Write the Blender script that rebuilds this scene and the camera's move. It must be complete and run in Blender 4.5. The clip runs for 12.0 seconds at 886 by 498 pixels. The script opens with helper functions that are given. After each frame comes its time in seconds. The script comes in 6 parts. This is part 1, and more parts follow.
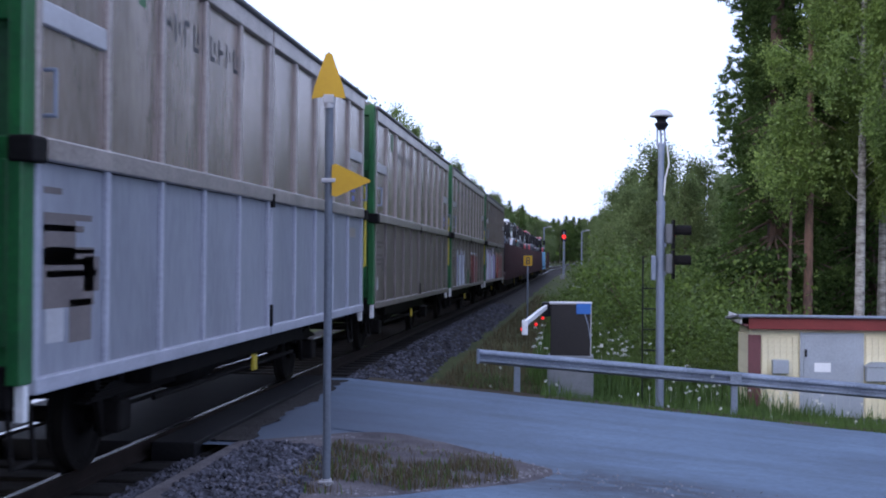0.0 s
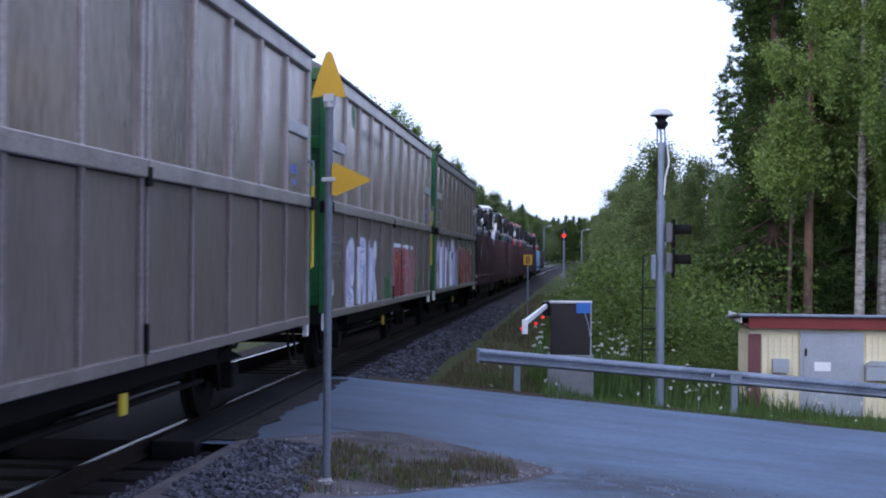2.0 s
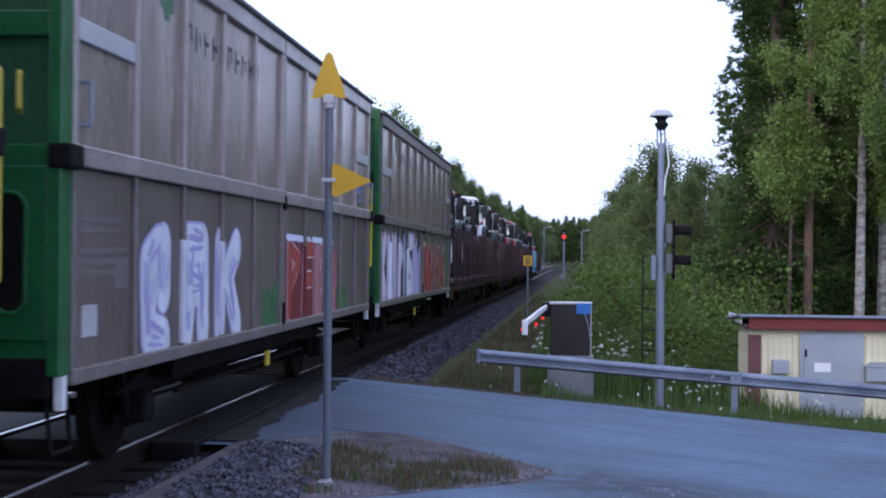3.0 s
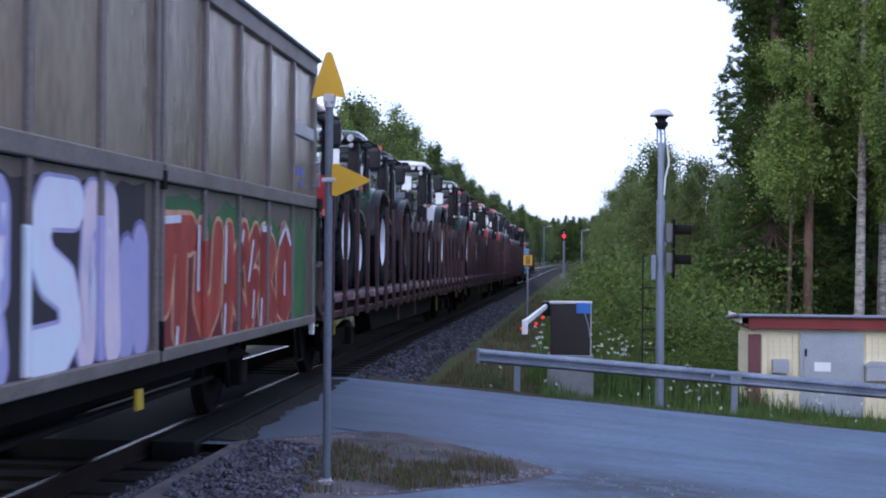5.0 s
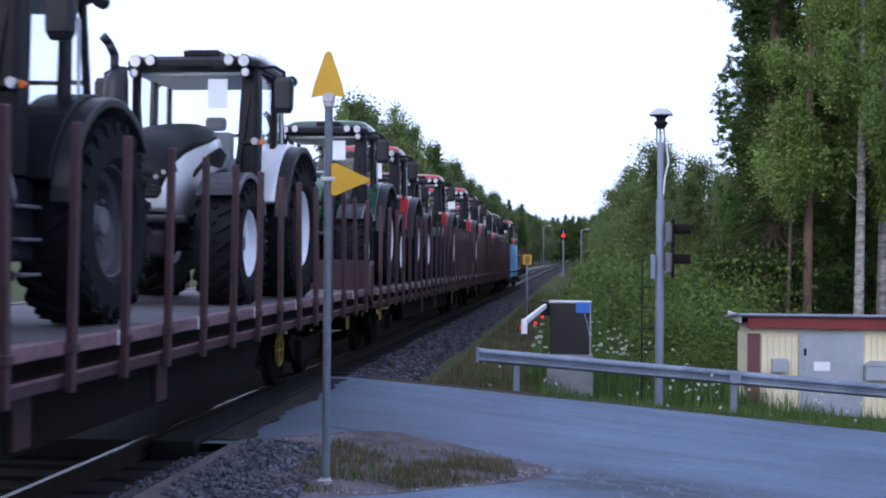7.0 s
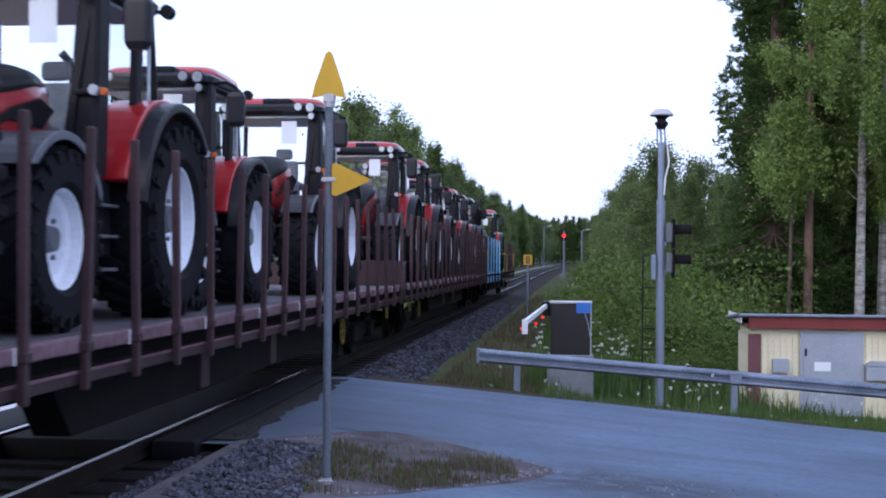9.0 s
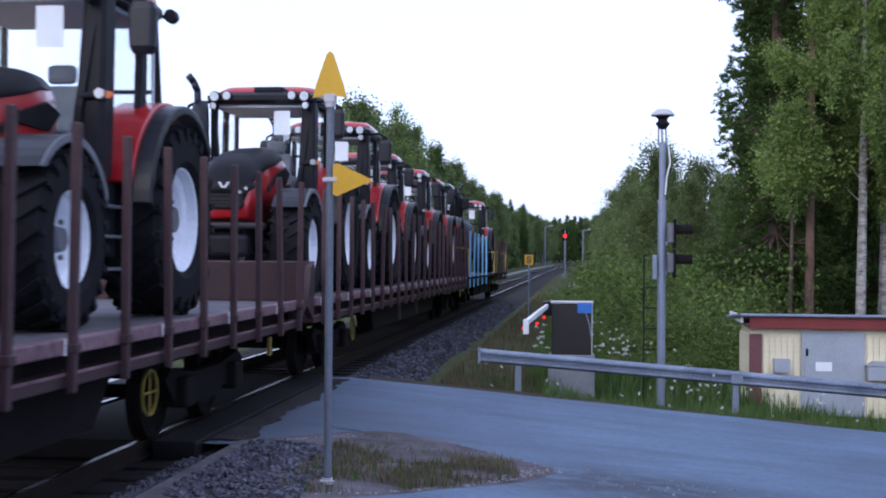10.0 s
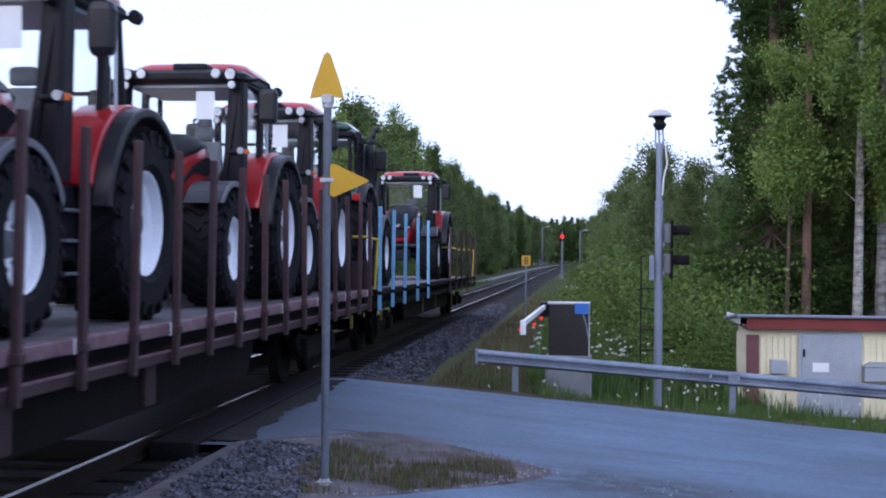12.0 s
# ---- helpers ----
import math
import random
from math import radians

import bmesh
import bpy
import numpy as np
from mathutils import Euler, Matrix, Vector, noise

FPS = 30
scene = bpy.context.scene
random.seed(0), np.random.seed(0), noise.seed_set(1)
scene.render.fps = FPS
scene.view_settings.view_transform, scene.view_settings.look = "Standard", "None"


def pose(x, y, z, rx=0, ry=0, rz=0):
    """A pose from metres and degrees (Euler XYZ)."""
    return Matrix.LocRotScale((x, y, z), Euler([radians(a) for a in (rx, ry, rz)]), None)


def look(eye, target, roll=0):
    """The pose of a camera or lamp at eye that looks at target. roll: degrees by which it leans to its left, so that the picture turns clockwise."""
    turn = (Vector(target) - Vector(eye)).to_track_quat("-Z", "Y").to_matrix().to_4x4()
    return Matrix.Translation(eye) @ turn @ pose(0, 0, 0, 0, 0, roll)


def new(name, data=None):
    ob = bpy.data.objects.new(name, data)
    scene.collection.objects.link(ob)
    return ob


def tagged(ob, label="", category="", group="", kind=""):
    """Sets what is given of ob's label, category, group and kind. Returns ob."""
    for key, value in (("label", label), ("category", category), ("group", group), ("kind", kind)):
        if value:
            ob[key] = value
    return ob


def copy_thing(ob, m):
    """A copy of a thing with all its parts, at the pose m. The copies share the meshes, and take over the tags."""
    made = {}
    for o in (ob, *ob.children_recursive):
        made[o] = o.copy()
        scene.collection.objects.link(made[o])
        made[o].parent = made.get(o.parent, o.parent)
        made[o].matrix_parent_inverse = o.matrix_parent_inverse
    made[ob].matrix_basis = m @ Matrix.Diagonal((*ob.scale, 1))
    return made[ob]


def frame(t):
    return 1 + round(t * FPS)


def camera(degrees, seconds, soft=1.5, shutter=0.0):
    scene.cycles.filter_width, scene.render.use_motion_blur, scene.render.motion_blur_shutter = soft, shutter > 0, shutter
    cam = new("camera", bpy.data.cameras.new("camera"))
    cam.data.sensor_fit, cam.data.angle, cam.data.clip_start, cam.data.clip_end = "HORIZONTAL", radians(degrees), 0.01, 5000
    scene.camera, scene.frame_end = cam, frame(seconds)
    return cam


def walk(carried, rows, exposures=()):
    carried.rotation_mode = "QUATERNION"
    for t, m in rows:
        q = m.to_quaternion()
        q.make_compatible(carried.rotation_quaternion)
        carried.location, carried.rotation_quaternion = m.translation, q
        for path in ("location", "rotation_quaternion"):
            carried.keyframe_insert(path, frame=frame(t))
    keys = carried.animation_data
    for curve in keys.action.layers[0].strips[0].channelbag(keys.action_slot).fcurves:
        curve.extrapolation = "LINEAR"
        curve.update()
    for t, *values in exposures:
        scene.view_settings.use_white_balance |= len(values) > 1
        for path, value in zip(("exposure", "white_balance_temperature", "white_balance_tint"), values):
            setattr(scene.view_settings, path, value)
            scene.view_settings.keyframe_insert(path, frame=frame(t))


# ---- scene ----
# ---- camera ----
cam = camera(38.3, 12.0, soft=1.95, shutter=0.22)
EYE = (0.0, 0.0, 1.83)
FOCAL = 2258.0


def aim(dx=0.0, dy=0.0):
    yaw, rise = radians(5.84) + dx / FOCAL, radians(0.25) + dy / FOCAL
    far = (EYE[0] - math.sin(yaw) * 100, EYE[1] + math.cos(yaw) * 100, EYE[2] + math.tan(rise) * 100)
    return look(EYE, far, 0.45)


walk(cam, [(0.0, aim(0, 1)), (0.5, aim()), (1.5, aim(0, -1)), (3.0, aim(0, 1)), (5.0, aim()), (5.5, aim()), (6.0, aim(1, 2)),
           (6.5, aim(0, -1)), (7.0, aim(-1, -1)), (9.0, aim(0, -0.5)), (9.5, aim()), (10.0, aim(2, -0.5)), (10.5, aim(-2.5, 2)),
           (11.0, aim(-2, 0)), (11.5, aim(-4, 0)), (12.0, aim(-3, 1))],
     exposures=((0.0, 0.11, 5920, 13), (5.0, 0.1, 5920, 13), (12.0, 0.08, 5920, 13)))

# ---- world and sun ----
world = bpy.data.worlds.new("evening_sky")
world.use_nodes = True
scene.world = world
_n = world.node_tree.nodes
_sky = _n.new("ShaderNodeTexSky")
_sky.sky_type = "NISHITA"
_sky.sun_disc = False
_sky.sun_elevation, _sky.sun_rotation = radians(26), radians(-150)
_sky.air_density, _sky.dust_density, _sky.ozone_density = 1.0, 2.5, 1.0
_n["Background"].inputs["Strength"].default_value = 0.15
# a thin, even evening overcast in front of the clear sky
_veil = _n.new("ShaderNodeMix")
_veil.data_type = "RGBA"
_veil.inputs["Factor"].default_value = 0.72
_veil_in = [i for i in _veil.inputs if i.type == "RGBA"]
_veil_in[1].default_value = (8.1, 8.9, 12.2, 1)
world.node_tree.links.new(_sky.outputs["Color"], _veil_in[0])
world.node_tree.links.new([o for o in _veil.outputs if o.type == "RGBA"][0], _n["Background"].inputs["Color"])

sun = new("sun", bpy.data.lights.new("sun", "SUN"))
sun.data.energy, sun.data.angle, sun.data.color = 0.9, radians(40), (1.0, 0.93, 0.84)
_az, _el = radians(-150), radians(26)
sun.matrix_basis = look((0, 0, 60), (-math.sin(_az) * math.cos(_el) * 10, -math.cos(_az) * math.cos(_el) * 10, 60 - math.sin(_el) * 10))


# ---- materials ----
def mat(name, c, c2=None, rough=0.6, metal=0.0, fine=40.0, coarse=2.0, bump=0.15, depth=0.01, vary=0.0, island=False, coat=0.0,
        streak=1.0, transmit=0.0, spec=0.5, wave=0.0):
    """A node material: base colour mottled at two scales towards c2, with fine relief; vary shifts the value per object or per island."""
    m = bpy.data.materials.new(name)
    m.use_nodes = True
    n, l = m.node_tree.nodes, m.node_tree.links
    b = n["Principled BSDF"]
    b.inputs["Roughness"].default_value, b.inputs["Metallic"].default_value = rough, metal
    b.inputs["Coat Weight"].default_value, b.inputs["Specular IOR Level"].default_value = coat, spec
    c2 = c2 or tuple(v * 0.65 for v in c)
    co = n.new("ShaderNodeTexCoord")
    mp = n.new("ShaderNodeMapping")
    mp.inputs["Scale"].default_value = (1, 1, streak)
    l.new(co.outputs["Object"], mp.inputs["Vector"])
    n1, n2 = n.new("ShaderNodeTexNoise"), n.new("ShaderNodeTexNoise")
    n1.inputs["Scale"].default_value, n2.inputs["Scale"].default_value = coarse, fine
    n1.inputs["Detail"].default_value = n2.inputs["Detail"].default_value = 4
    for k in (n1, n2):
        l.new(mp.outputs["Vector"], k.inputs["Vector"])
    mix = n.new("ShaderNodeMath")
    mix.operation = "MULTIPLY_ADD"
    mix.inputs[1].default_value = 0.45
    l.new(n2.outputs["Fac"], mix.inputs[0])
    half = n.new("ShaderNodeMath")
    half.operation = "MULTIPLY"
    half.inputs[1].default_value = 0.55
    l.new(n1.outputs["Fac"], half.inputs[0])
    l.new(half.outputs[0], mix.inputs[2])
    ramp = n.new("ShaderNodeValToRGB")
    ramp.color_ramp.elements[0].position, ramp.color_ramp.elements[1].position = 0.36, 0.64
    ramp.color_ramp.elements[0].color, ramp.color_ramp.elements[1].color = (*c2, 1), (*c, 1)
    l.new(mix.outputs[0], ramp.inputs["Fac"])
    out = ramp.outputs["Color"]
    if vary:
        src = n.new("ShaderNodeNewGeometry").outputs["Random Per Island"] if island else n.new("ShaderNodeObjectInfo").outputs["Random"]
        span = n.new("ShaderNodeMapRange")
        span.inputs["To Min"].default_value, span.inputs["To Max"].default_value = 1 - vary, 1 + vary
        l.new(src, span.inputs["Value"])
        hsv = n.new("ShaderNodeHueSaturation")
        l.new(span.outputs["Result"], hsv.inputs["Value"])
        l.new(out, hsv.inputs["Color"])
        out = hsv.outputs["Color"]
    l.new(out, b.inputs["Base Color"])
    if bump:
        bp = n.new("ShaderNodeBump")
        bp.inputs["Strength"].default_value, bp.inputs["Distance"].default_value = bump, depth
        l.new(n2.outputs["Fac"], bp.inputs["Height"])
        l.new(bp.outputs["Normal"], b.inputs["Normal"])
        if wave:
            # shallow dents and buckles of thin sheet
            big = n.new("ShaderNodeBump")
            big.inputs["Strength"].default_value, big.inputs["Distance"].default_value = wave, 0.05
            l.new(n1.outputs["Fac"], big.inputs["Height"])
            l.new(big.outputs["Normal"], bp.inputs["Normal"])
    if transmit:
        tr, ad = n.new("ShaderNodeBsdfTranslucent"), n.new("ShaderNodeMixShader")
        l.new(out, tr.inputs["Color"])
        ad.inputs["Fac"].default_value = transmit
        l.new(b.outputs["BSDF"], ad.inputs[1])
        l.new(tr.outputs["BSDF"], ad.inputs[2])
        l.new(ad.outputs["Shader"], n["Material Output"].inputs["Surface"])
    return m


def glow(name, c, power):
    m = bpy.data.materials.new(name)
    m.use_nodes = True
    b = m.node_tree.nodes["Principled BSDF"]
    b.inputs["Base Color"].default_value = (c[0] * 0.3, c[1] * 0.3, c[2] * 0.3, 1)
    b.inputs["Emission Color"].default_value = (*c, 1)
    b.inputs["Emission Strength"].default_value = power
    return m


def glass(name, c, rough=0.02):
    m = bpy.data.materials.new(name)
    m.use_nodes = True
    n, l = m.node_tree.nodes, m.node_tree.links
    n.remove(n["Principled BSDF"])
    tr, gl, mx = n.new("ShaderNodeBsdfTransparent"), n.new("ShaderNodeBsdfGlossy"), n.new("ShaderNodeMixShader")
    lw, pw, ad = n.new("ShaderNodeLayerWeight"), n.new("ShaderNodeMath"), n.new("ShaderNodeMath")
    lw.inputs["Blend"].default_value = 0.5
    pw.operation, ad.operation = "POWER", "MULTIPLY_ADD"
    pw.inputs[1].default_value = 5.0
    ad.inputs[1].default_value, ad.inputs[2].default_value = 0.5, 0.012
    l.new(lw.outputs["Facing"], pw.inputs[0])
    l.new(pw.outputs[0], ad.inputs[0])
    tr.inputs["Color"].default_value = (*c, 1)
    gl.inputs["Roughness"].default_value = rough
    l.new(ad.outputs[0], mx.inputs["Fac"])
    l.new(tr.outputs["BSDF"], mx.inputs[1])
    l.new(gl.outputs["BSDF"], mx.inputs[2])
    l.new(mx.outputs["Shader"], n["Material Output"].inputs["Surface"])
    return m


def road_surface():
    """Asphalt worn in long bands along the way of traffic, with fine grain and a dirty stretch off the gravel island."""
    m = mat("worn_asphalt", (0.12, 0.182, 0.27), (0.072, 0.108, 0.165), 0.75, 0.0, 55, 0.6, 0.6, 0.008)
    n, l = m.node_tree.nodes, m.node_tree.links
    b = n["Principled BSDF"]
    base = b.inputs["Base Color"].links[0].from_socket
    co = n["Texture Coordinate"]

    def tone(scale, size, low, high, dark, colour):
        mp, tx, rp, mx = n.new("ShaderNodeMapping"), n.new("ShaderNodeTexNoise"), n.new("ShaderNodeMapRange"), n.new("ShaderNodeMix")
        mp.inputs["Scale"].default_value = scale
        l.new(co.outputs["Object"], mp.inputs["Vector"])
        l.new(mp.outputs["Vector"], tx.inputs["Vector"])
        tx.inputs["Scale"].default_value, tx.inputs["Detail"].default_value = size, 5
        rp.inputs["From Min"].default_value, rp.inputs["From Max"].default_value = low, high
        rp.inputs["To Min"].default_value, rp.inputs["To Max"].default_value = dark, 0.0
        l.new(tx.outputs["Fac"], rp.inputs["Value"])
        mx.data_type = "RGBA"
        ins = [i for i in mx.inputs if i.type == "RGBA"]
        l.new(rp.outputs["Result"], mx.inputs["Factor"])
        l.new(colour, ins[0])
        ins[1].default_value = (0.036, 0.047, 0.07, 1)
        return [o for o in mx.outputs if o.type == "RGBA"][0], rp

    c, _ = tone((0.16, 1.0, 1.0), 2.6, 0.36, 0.56, 0.3, base)
    c, _ = tone((0.5, 1.0, 1.0), 22.0, 0.40, 0.54, 0.3, c)
    c, spot = tone((0.6, 1.0, 1.0), 5.0, 0.46, 0.74, 1.0, c)
    # two darker stretches: a dirty oval round the tip of the island that thins out eastwards, and a plain darker oval
    # beside the track
    worn = []
    for place, size, inner in (((-0.22, -9.9, 0), (0.45, 0.8, 0), 0.25), ((1.12, -2.85, 0), (0.31, 0.2, 0), 0.15)):
        mp, ln, fade = n.new("ShaderNodeMapping"), n.new("ShaderNodeVectorMath"), n.new("ShaderNodeMapRange")
        mp.inputs["Location"].default_value, mp.inputs["Scale"].default_value = place, size
        l.new(co.outputs["Object"], mp.inputs["Vector"])
        ln.operation = "LENGTH"
        l.new(mp.outputs["Vector"], ln.inputs[0])
        fade.inputs["From Min"].default_value, fade.inputs["From Max"].default_value = inner, 1.0
        fade.inputs["To Min"].default_value, fade.inputs["To Max"].default_value = 1.0, 0.0
        l.new(ln.outputs["Value"], fade.inputs["Value"])
        worn.append(fade.outputs["Result"])
    most, mul, earth = (n.new("ShaderNodeMath") for _ in range(3))
    most.operation, mul.operation, earth.operation = "MAXIMUM", "MULTIPLY", "MULTIPLY"
    l.new(worn[0], mul.inputs[0])
    l.new(spot.outputs["Result"], mul.inputs[1])
    l.new(worn[1], earth.inputs[0])
    earth.inputs[1].default_value = 0.85
    l.new(mul.outputs[0], most.inputs[0])
    l.new(earth.outputs[0], most.inputs[1])
    last = c.node
    l.new(most.outputs[0], last.inputs["Factor"])
    l.new(c, b.inputs["Base Color"])
    return m


M = dict(
    panel=mat("taupe_panel", (0.52, 0.435, 0.39), (0.24, 0.197, 0.175), 0.26, 0.6, 18, 0.8, 0.1, 0.004, streak=0.25, wave=0.6),
    panel_brown=mat("brown_taupe_panel", (0.55, 0.45, 0.37), (0.27, 0.217, 0.175), 0.26, 0.6, 18, 0.8, 0.1, 0.004, streak=0.25, wave=0.7),
    # lower wall: the shade low on the wagon side is put into a darker taupe
    panel_low=mat("shaded_taupe_panel", (0.205, 0.17, 0.15), (0.12, 0.098, 0.086), 0.4, 0.35, 18, 0.8, 0.1, 0.004, streak=0.25, wave=0.5),
    # same low shade in the rib colour; also the tail wagon's dark upper ribs
    rib_low=mat("shaded_and_dark_rib_metal", (0.24, 0.205, 0.19), (0.13, 0.11, 0.10), 0.45, 0.25, 30, 2, 0.1, 0.003),
    faded=mat("faded_marking", (0.12, 0.10, 0.095), (0.17, 0.145, 0.135), 0.6, 0.1, 30, 3, 0.0),
    panel_grey=mat("blue_grey_panel", (0.30, 0.315, 0.36), (0.2, 0.21, 0.245), 0.42, 0.15, 18, 0.9, 0.1, 0.004, streak=0.25),
    rib=mat("rib_metal", (0.47, 0.415, 0.39), (0.24, 0.207, 0.19), 0.32, 0.4, 30, 2, 0.1, 0.003),
    rib_grey=mat("grey_rib", (0.42, 0.43, 0.49), (0.30, 0.31, 0.36), 0.45, 0.1, 30, 2, 0.1, 0.003),
    plate=mat("worn_light_plate", (0.5, 0.5, 0.52), (0.40, 0.39, 0.40), 0.45, 0.2, 25, 2, 0.1, 0.003),
    roof=mat("roof_sheet", (0.16, 0.15, 0.16), (0.10, 0.10, 0.11), 0.5, 0.3, 20, 1, 0.1, 0.004),
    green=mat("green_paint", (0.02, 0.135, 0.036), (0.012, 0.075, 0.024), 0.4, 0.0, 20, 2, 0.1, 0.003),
    # the green paint again, darkened to carry the shade of the recess
    greendark=mat("green_paint_shaded", (0.02, 0.10, 0.035), (0.01, 0.05, 0.02), 0.6, 0.0, 20, 2, 0.1, 0.003),
    slate=mat("slate_grey_zinc", (0.15, 0.17, 0.205), (0.095, 0.11, 0.135), 0.5, 0.25, 35, 3, 0.15, 0.002),
    yellow=mat("yellow_paint", (0.55, 0.43, 0.035), (0.42, 0.32, 0.03), 0.4, 0.0, 30, 3, 0.05, 0.002),
    oldyellow=mat("grimy_yellow_paint", (0.26, 0.19, 0.02), (0.10, 0.075, 0.015), 0.55, 0.0, 30, 6, 0.1, 0.002),
    black=mat("black_grease_steel", (0.012, 0.011, 0.011), (0.007, 0.006, 0.006), 0.75, 0.1, 25, 3, 0.3, 0.006, spec=0.1),
    railtop=mat("polished_rail_head", (0.36, 0.36, 0.38), (0.22, 0.21, 0.21), 0.25, 1.0, 60, 6, 0.05, 0.001),
    rust=mat("rusty_rail_side", (0.024, 0.018, 0.016), (0.014, 0.011, 0.01), 0.85, 0.2, 40, 4, 0.4, 0.004, spec=0.12),
    maroon=mat("maroon_wagon_paint", (0.05, 0.019, 0.021), (0.028, 0.012, 0.014), 0.6, 0.0, 25, 1.5, 0.2, 0.004),
    lip=mat("worn_maroon_lip", (0.27, 0.17, 0.195), (0.12, 0.06, 0.07), 0.45, 0.2, 12, 1.5, 0.2, 0.004),
    deck=mat("grey_deck_boards", (0.12, 0.11, 0.125), (0.06, 0.055, 0.062), 0.7, 0.0, 25, 2, 0.3, 0.006),
    stake=mat("brown_stake_paint", (0.07, 0.029, 0.033), (0.036, 0.018, 0.02), 0.55, 0.1, 30, 4, 0.2, 0.003),
    bluestake=mat("light_blue_stake_paint", (0.22, 0.48, 0.72), (0.16, 0.38, 0.60), 0.45, 0.0, 30, 4, 0.1, 0.003),
    white=mat("white_paint", (0.8, 0.8, 0.8), (0.62, 0.62, 0.62), 0.5, 0.0, 30, 3, 0.1, 0.003),
    tyre=mat("tyre_rubber", (0.015, 0.015, 0.018), (0.009, 0.009, 0.01), 0.8, 0.0, 30, 4, 0.3, 0.006, spec=0.12),
    rim=mat("white_rim_paint", (0.86, 0.88, 0.92), (0.74, 0.76, 0.80), 0.4, 0.1, 25, 3, 0.05, 0.002),
    rimdark=mat("dark_rim_paint", (0.06, 0.06, 0.07), (0.04, 0.04, 0.045), 0.4, 0.2, 25, 3, 0.05, 0.002),
    plastic=mat("black_plastic", (0.017, 0.017, 0.021), (0.011, 0.011, 0.014), 0.5, 0.0, 60, 4, 0.1, 0.002, spec=0.12),
    fenderplastic=mat("black_moulded_plastic", (0.018, 0.019, 0.025), (0.011, 0.012, 0.016), 0.38, 0.0, 60, 4, 0.1, 0.002, spec=0.3),
    greyplastic=mat("grey_plastic", (0.15, 0.155, 0.17), (0.10, 0.105, 0.12), 0.55, 0.0, 50, 4, 0.1, 0.002),
    headcloth=mat("pale_headliner", (0.62, 0.66, 0.72), (0.54, 0.58, 0.64), 0.9, 0.0, 90, 6, 0.1, 0.002),
    seat=mat("grey_seat_cloth", (0.27, 0.30, 0.34), (0.18, 0.2, 0.23), 0.9, 0.0, 120, 8, 0.2, 0.003),
    tred=mat("red_tractor_paint", (0.42, 0.014, 0.018), (0.33, 0.011, 0.015), 0.28, 0.05, 40, 3, 0.02, 0.001, coat=0.5),
    tgreen=mat("dark_green_tractor_paint", (0.02, 0.075, 0.04), (0.015, 0.055, 0.03), 0.25, 0.1, 40, 3, 0.02, 0.001, coat=0.5),
    tblack=mat("black_tractor_paint", (0.009, 0.01, 0.013), (0.006, 0.007, 0.009), 0.45, 0.0, 40, 3, 0.02, 0.001, spec=0.14),
    twhite=mat("white_tractor_paint", (0.78, 0.79, 0.82), (0.68, 0.69, 0.72), 0.25, 0.0, 40, 3, 0.02, 0.001, coat=0.5),
    paper=mat("white_paper", (0.8, 0.82, 0.86), (0.74, 0.76, 0.80), 0.8, 0.0, 30, 3, 0.0),
    orange=mat("orange_lens", (0.6, 0.13, 0.02), (0.45, 0.09, 0.015), 0.25, 0.0, 30, 3, 0.0),
    redlens=mat("red_lens", (0.6, 0.03, 0.03), (0.45, 0.02, 0.02), 0.2, 0.0, 30, 3, 0.0),
    lens=mat("clear_lamp_lens", (0.5, 0.53, 0.58), (0.36, 0.39, 0.44), 0.12, 0.3, 60, 8, 0.0),
    glass=glass("cab_glass", (0.985, 0.998, 0.998)),
    galv=mat("galvanised_steel", (0.25, 0.285, 0.36), (0.18, 0.21, 0.275), 0.45, 0.3, 35, 3, 0.15, 0.002),
    galvdark=mat("weathered_zinc", (0.27, 0.315, 0.39), (0.13, 0.155, 0.205), 0.5, 0.45, 35, 2, 0.15, 0.002),
    signyellow=mat("sign_yellow", (0.62, 0.36, 0.01), (0.55, 0.31, 0.01), 0.5, 0.0, 40, 3, 0.02, 0.001),
    cabinet=mat("brown_black_cabinet", (0.02, 0.016, 0.017), (0.012, 0.01, 0.01), 0.4, 0.1, 25, 2, 0.1, 0.002),
    concrete=mat("pale_concrete", (0.24, 0.25, 0.27), (0.16, 0.17, 0.185), 0.85, 0.0, 45, 3, 0.3, 0.004),
    bluesign=mat("blue_sign_face", (0.04, 0.17, 0.55), (0.03, 0.13, 0.45), 0.4, 0.0, 40, 3, 0.0),
    redlamp=glow("red_lamp_lit", (0.9, 0.012, 0.01), 1.3),
    signalred=glow("red_signal_lit", (0.95, 0.02, 0.012), 1.8),
    cream=mat("cream_board", (0.80, 0.74, 0.52), (0.66, 0.60, 0.42), 0.6, 0.0, 30, 2, 0.1, 0.003, vary=0.04),
    hutred=mat("barn_red_board", (0.22, 0.03, 0.028), (0.16, 0.022, 0.02), 0.6, 0.0, 30, 2, 0.1, 0.003),
    hutplum=mat("plum_corner_board", (0.17, 0.06, 0.07), (0.12, 0.045, 0.05), 0.6, 0.0, 30, 2, 0.1, 0.003),
    hutroof=mat("grey_felt_roof", (0.20, 0.20, 0.22), (0.13, 0.13, 0.15), 0.7, 0.0, 40, 2, 0.3, 0.004),
    greydoor=mat("grey_steel_door", (0.38, 0.42, 0.48), (0.31, 0.34, 0.39), 0.5, 0.2, 25, 2, 0.05, 0.002),
    asphalt=road_surface(),
    grit=mat("gravel_shoulder", (0.16, 0.145, 0.155), (0.06, 0.054, 0.056), 0.95, 0.0, 60, 2.5, 0.6, 0.02, spec=0.12),
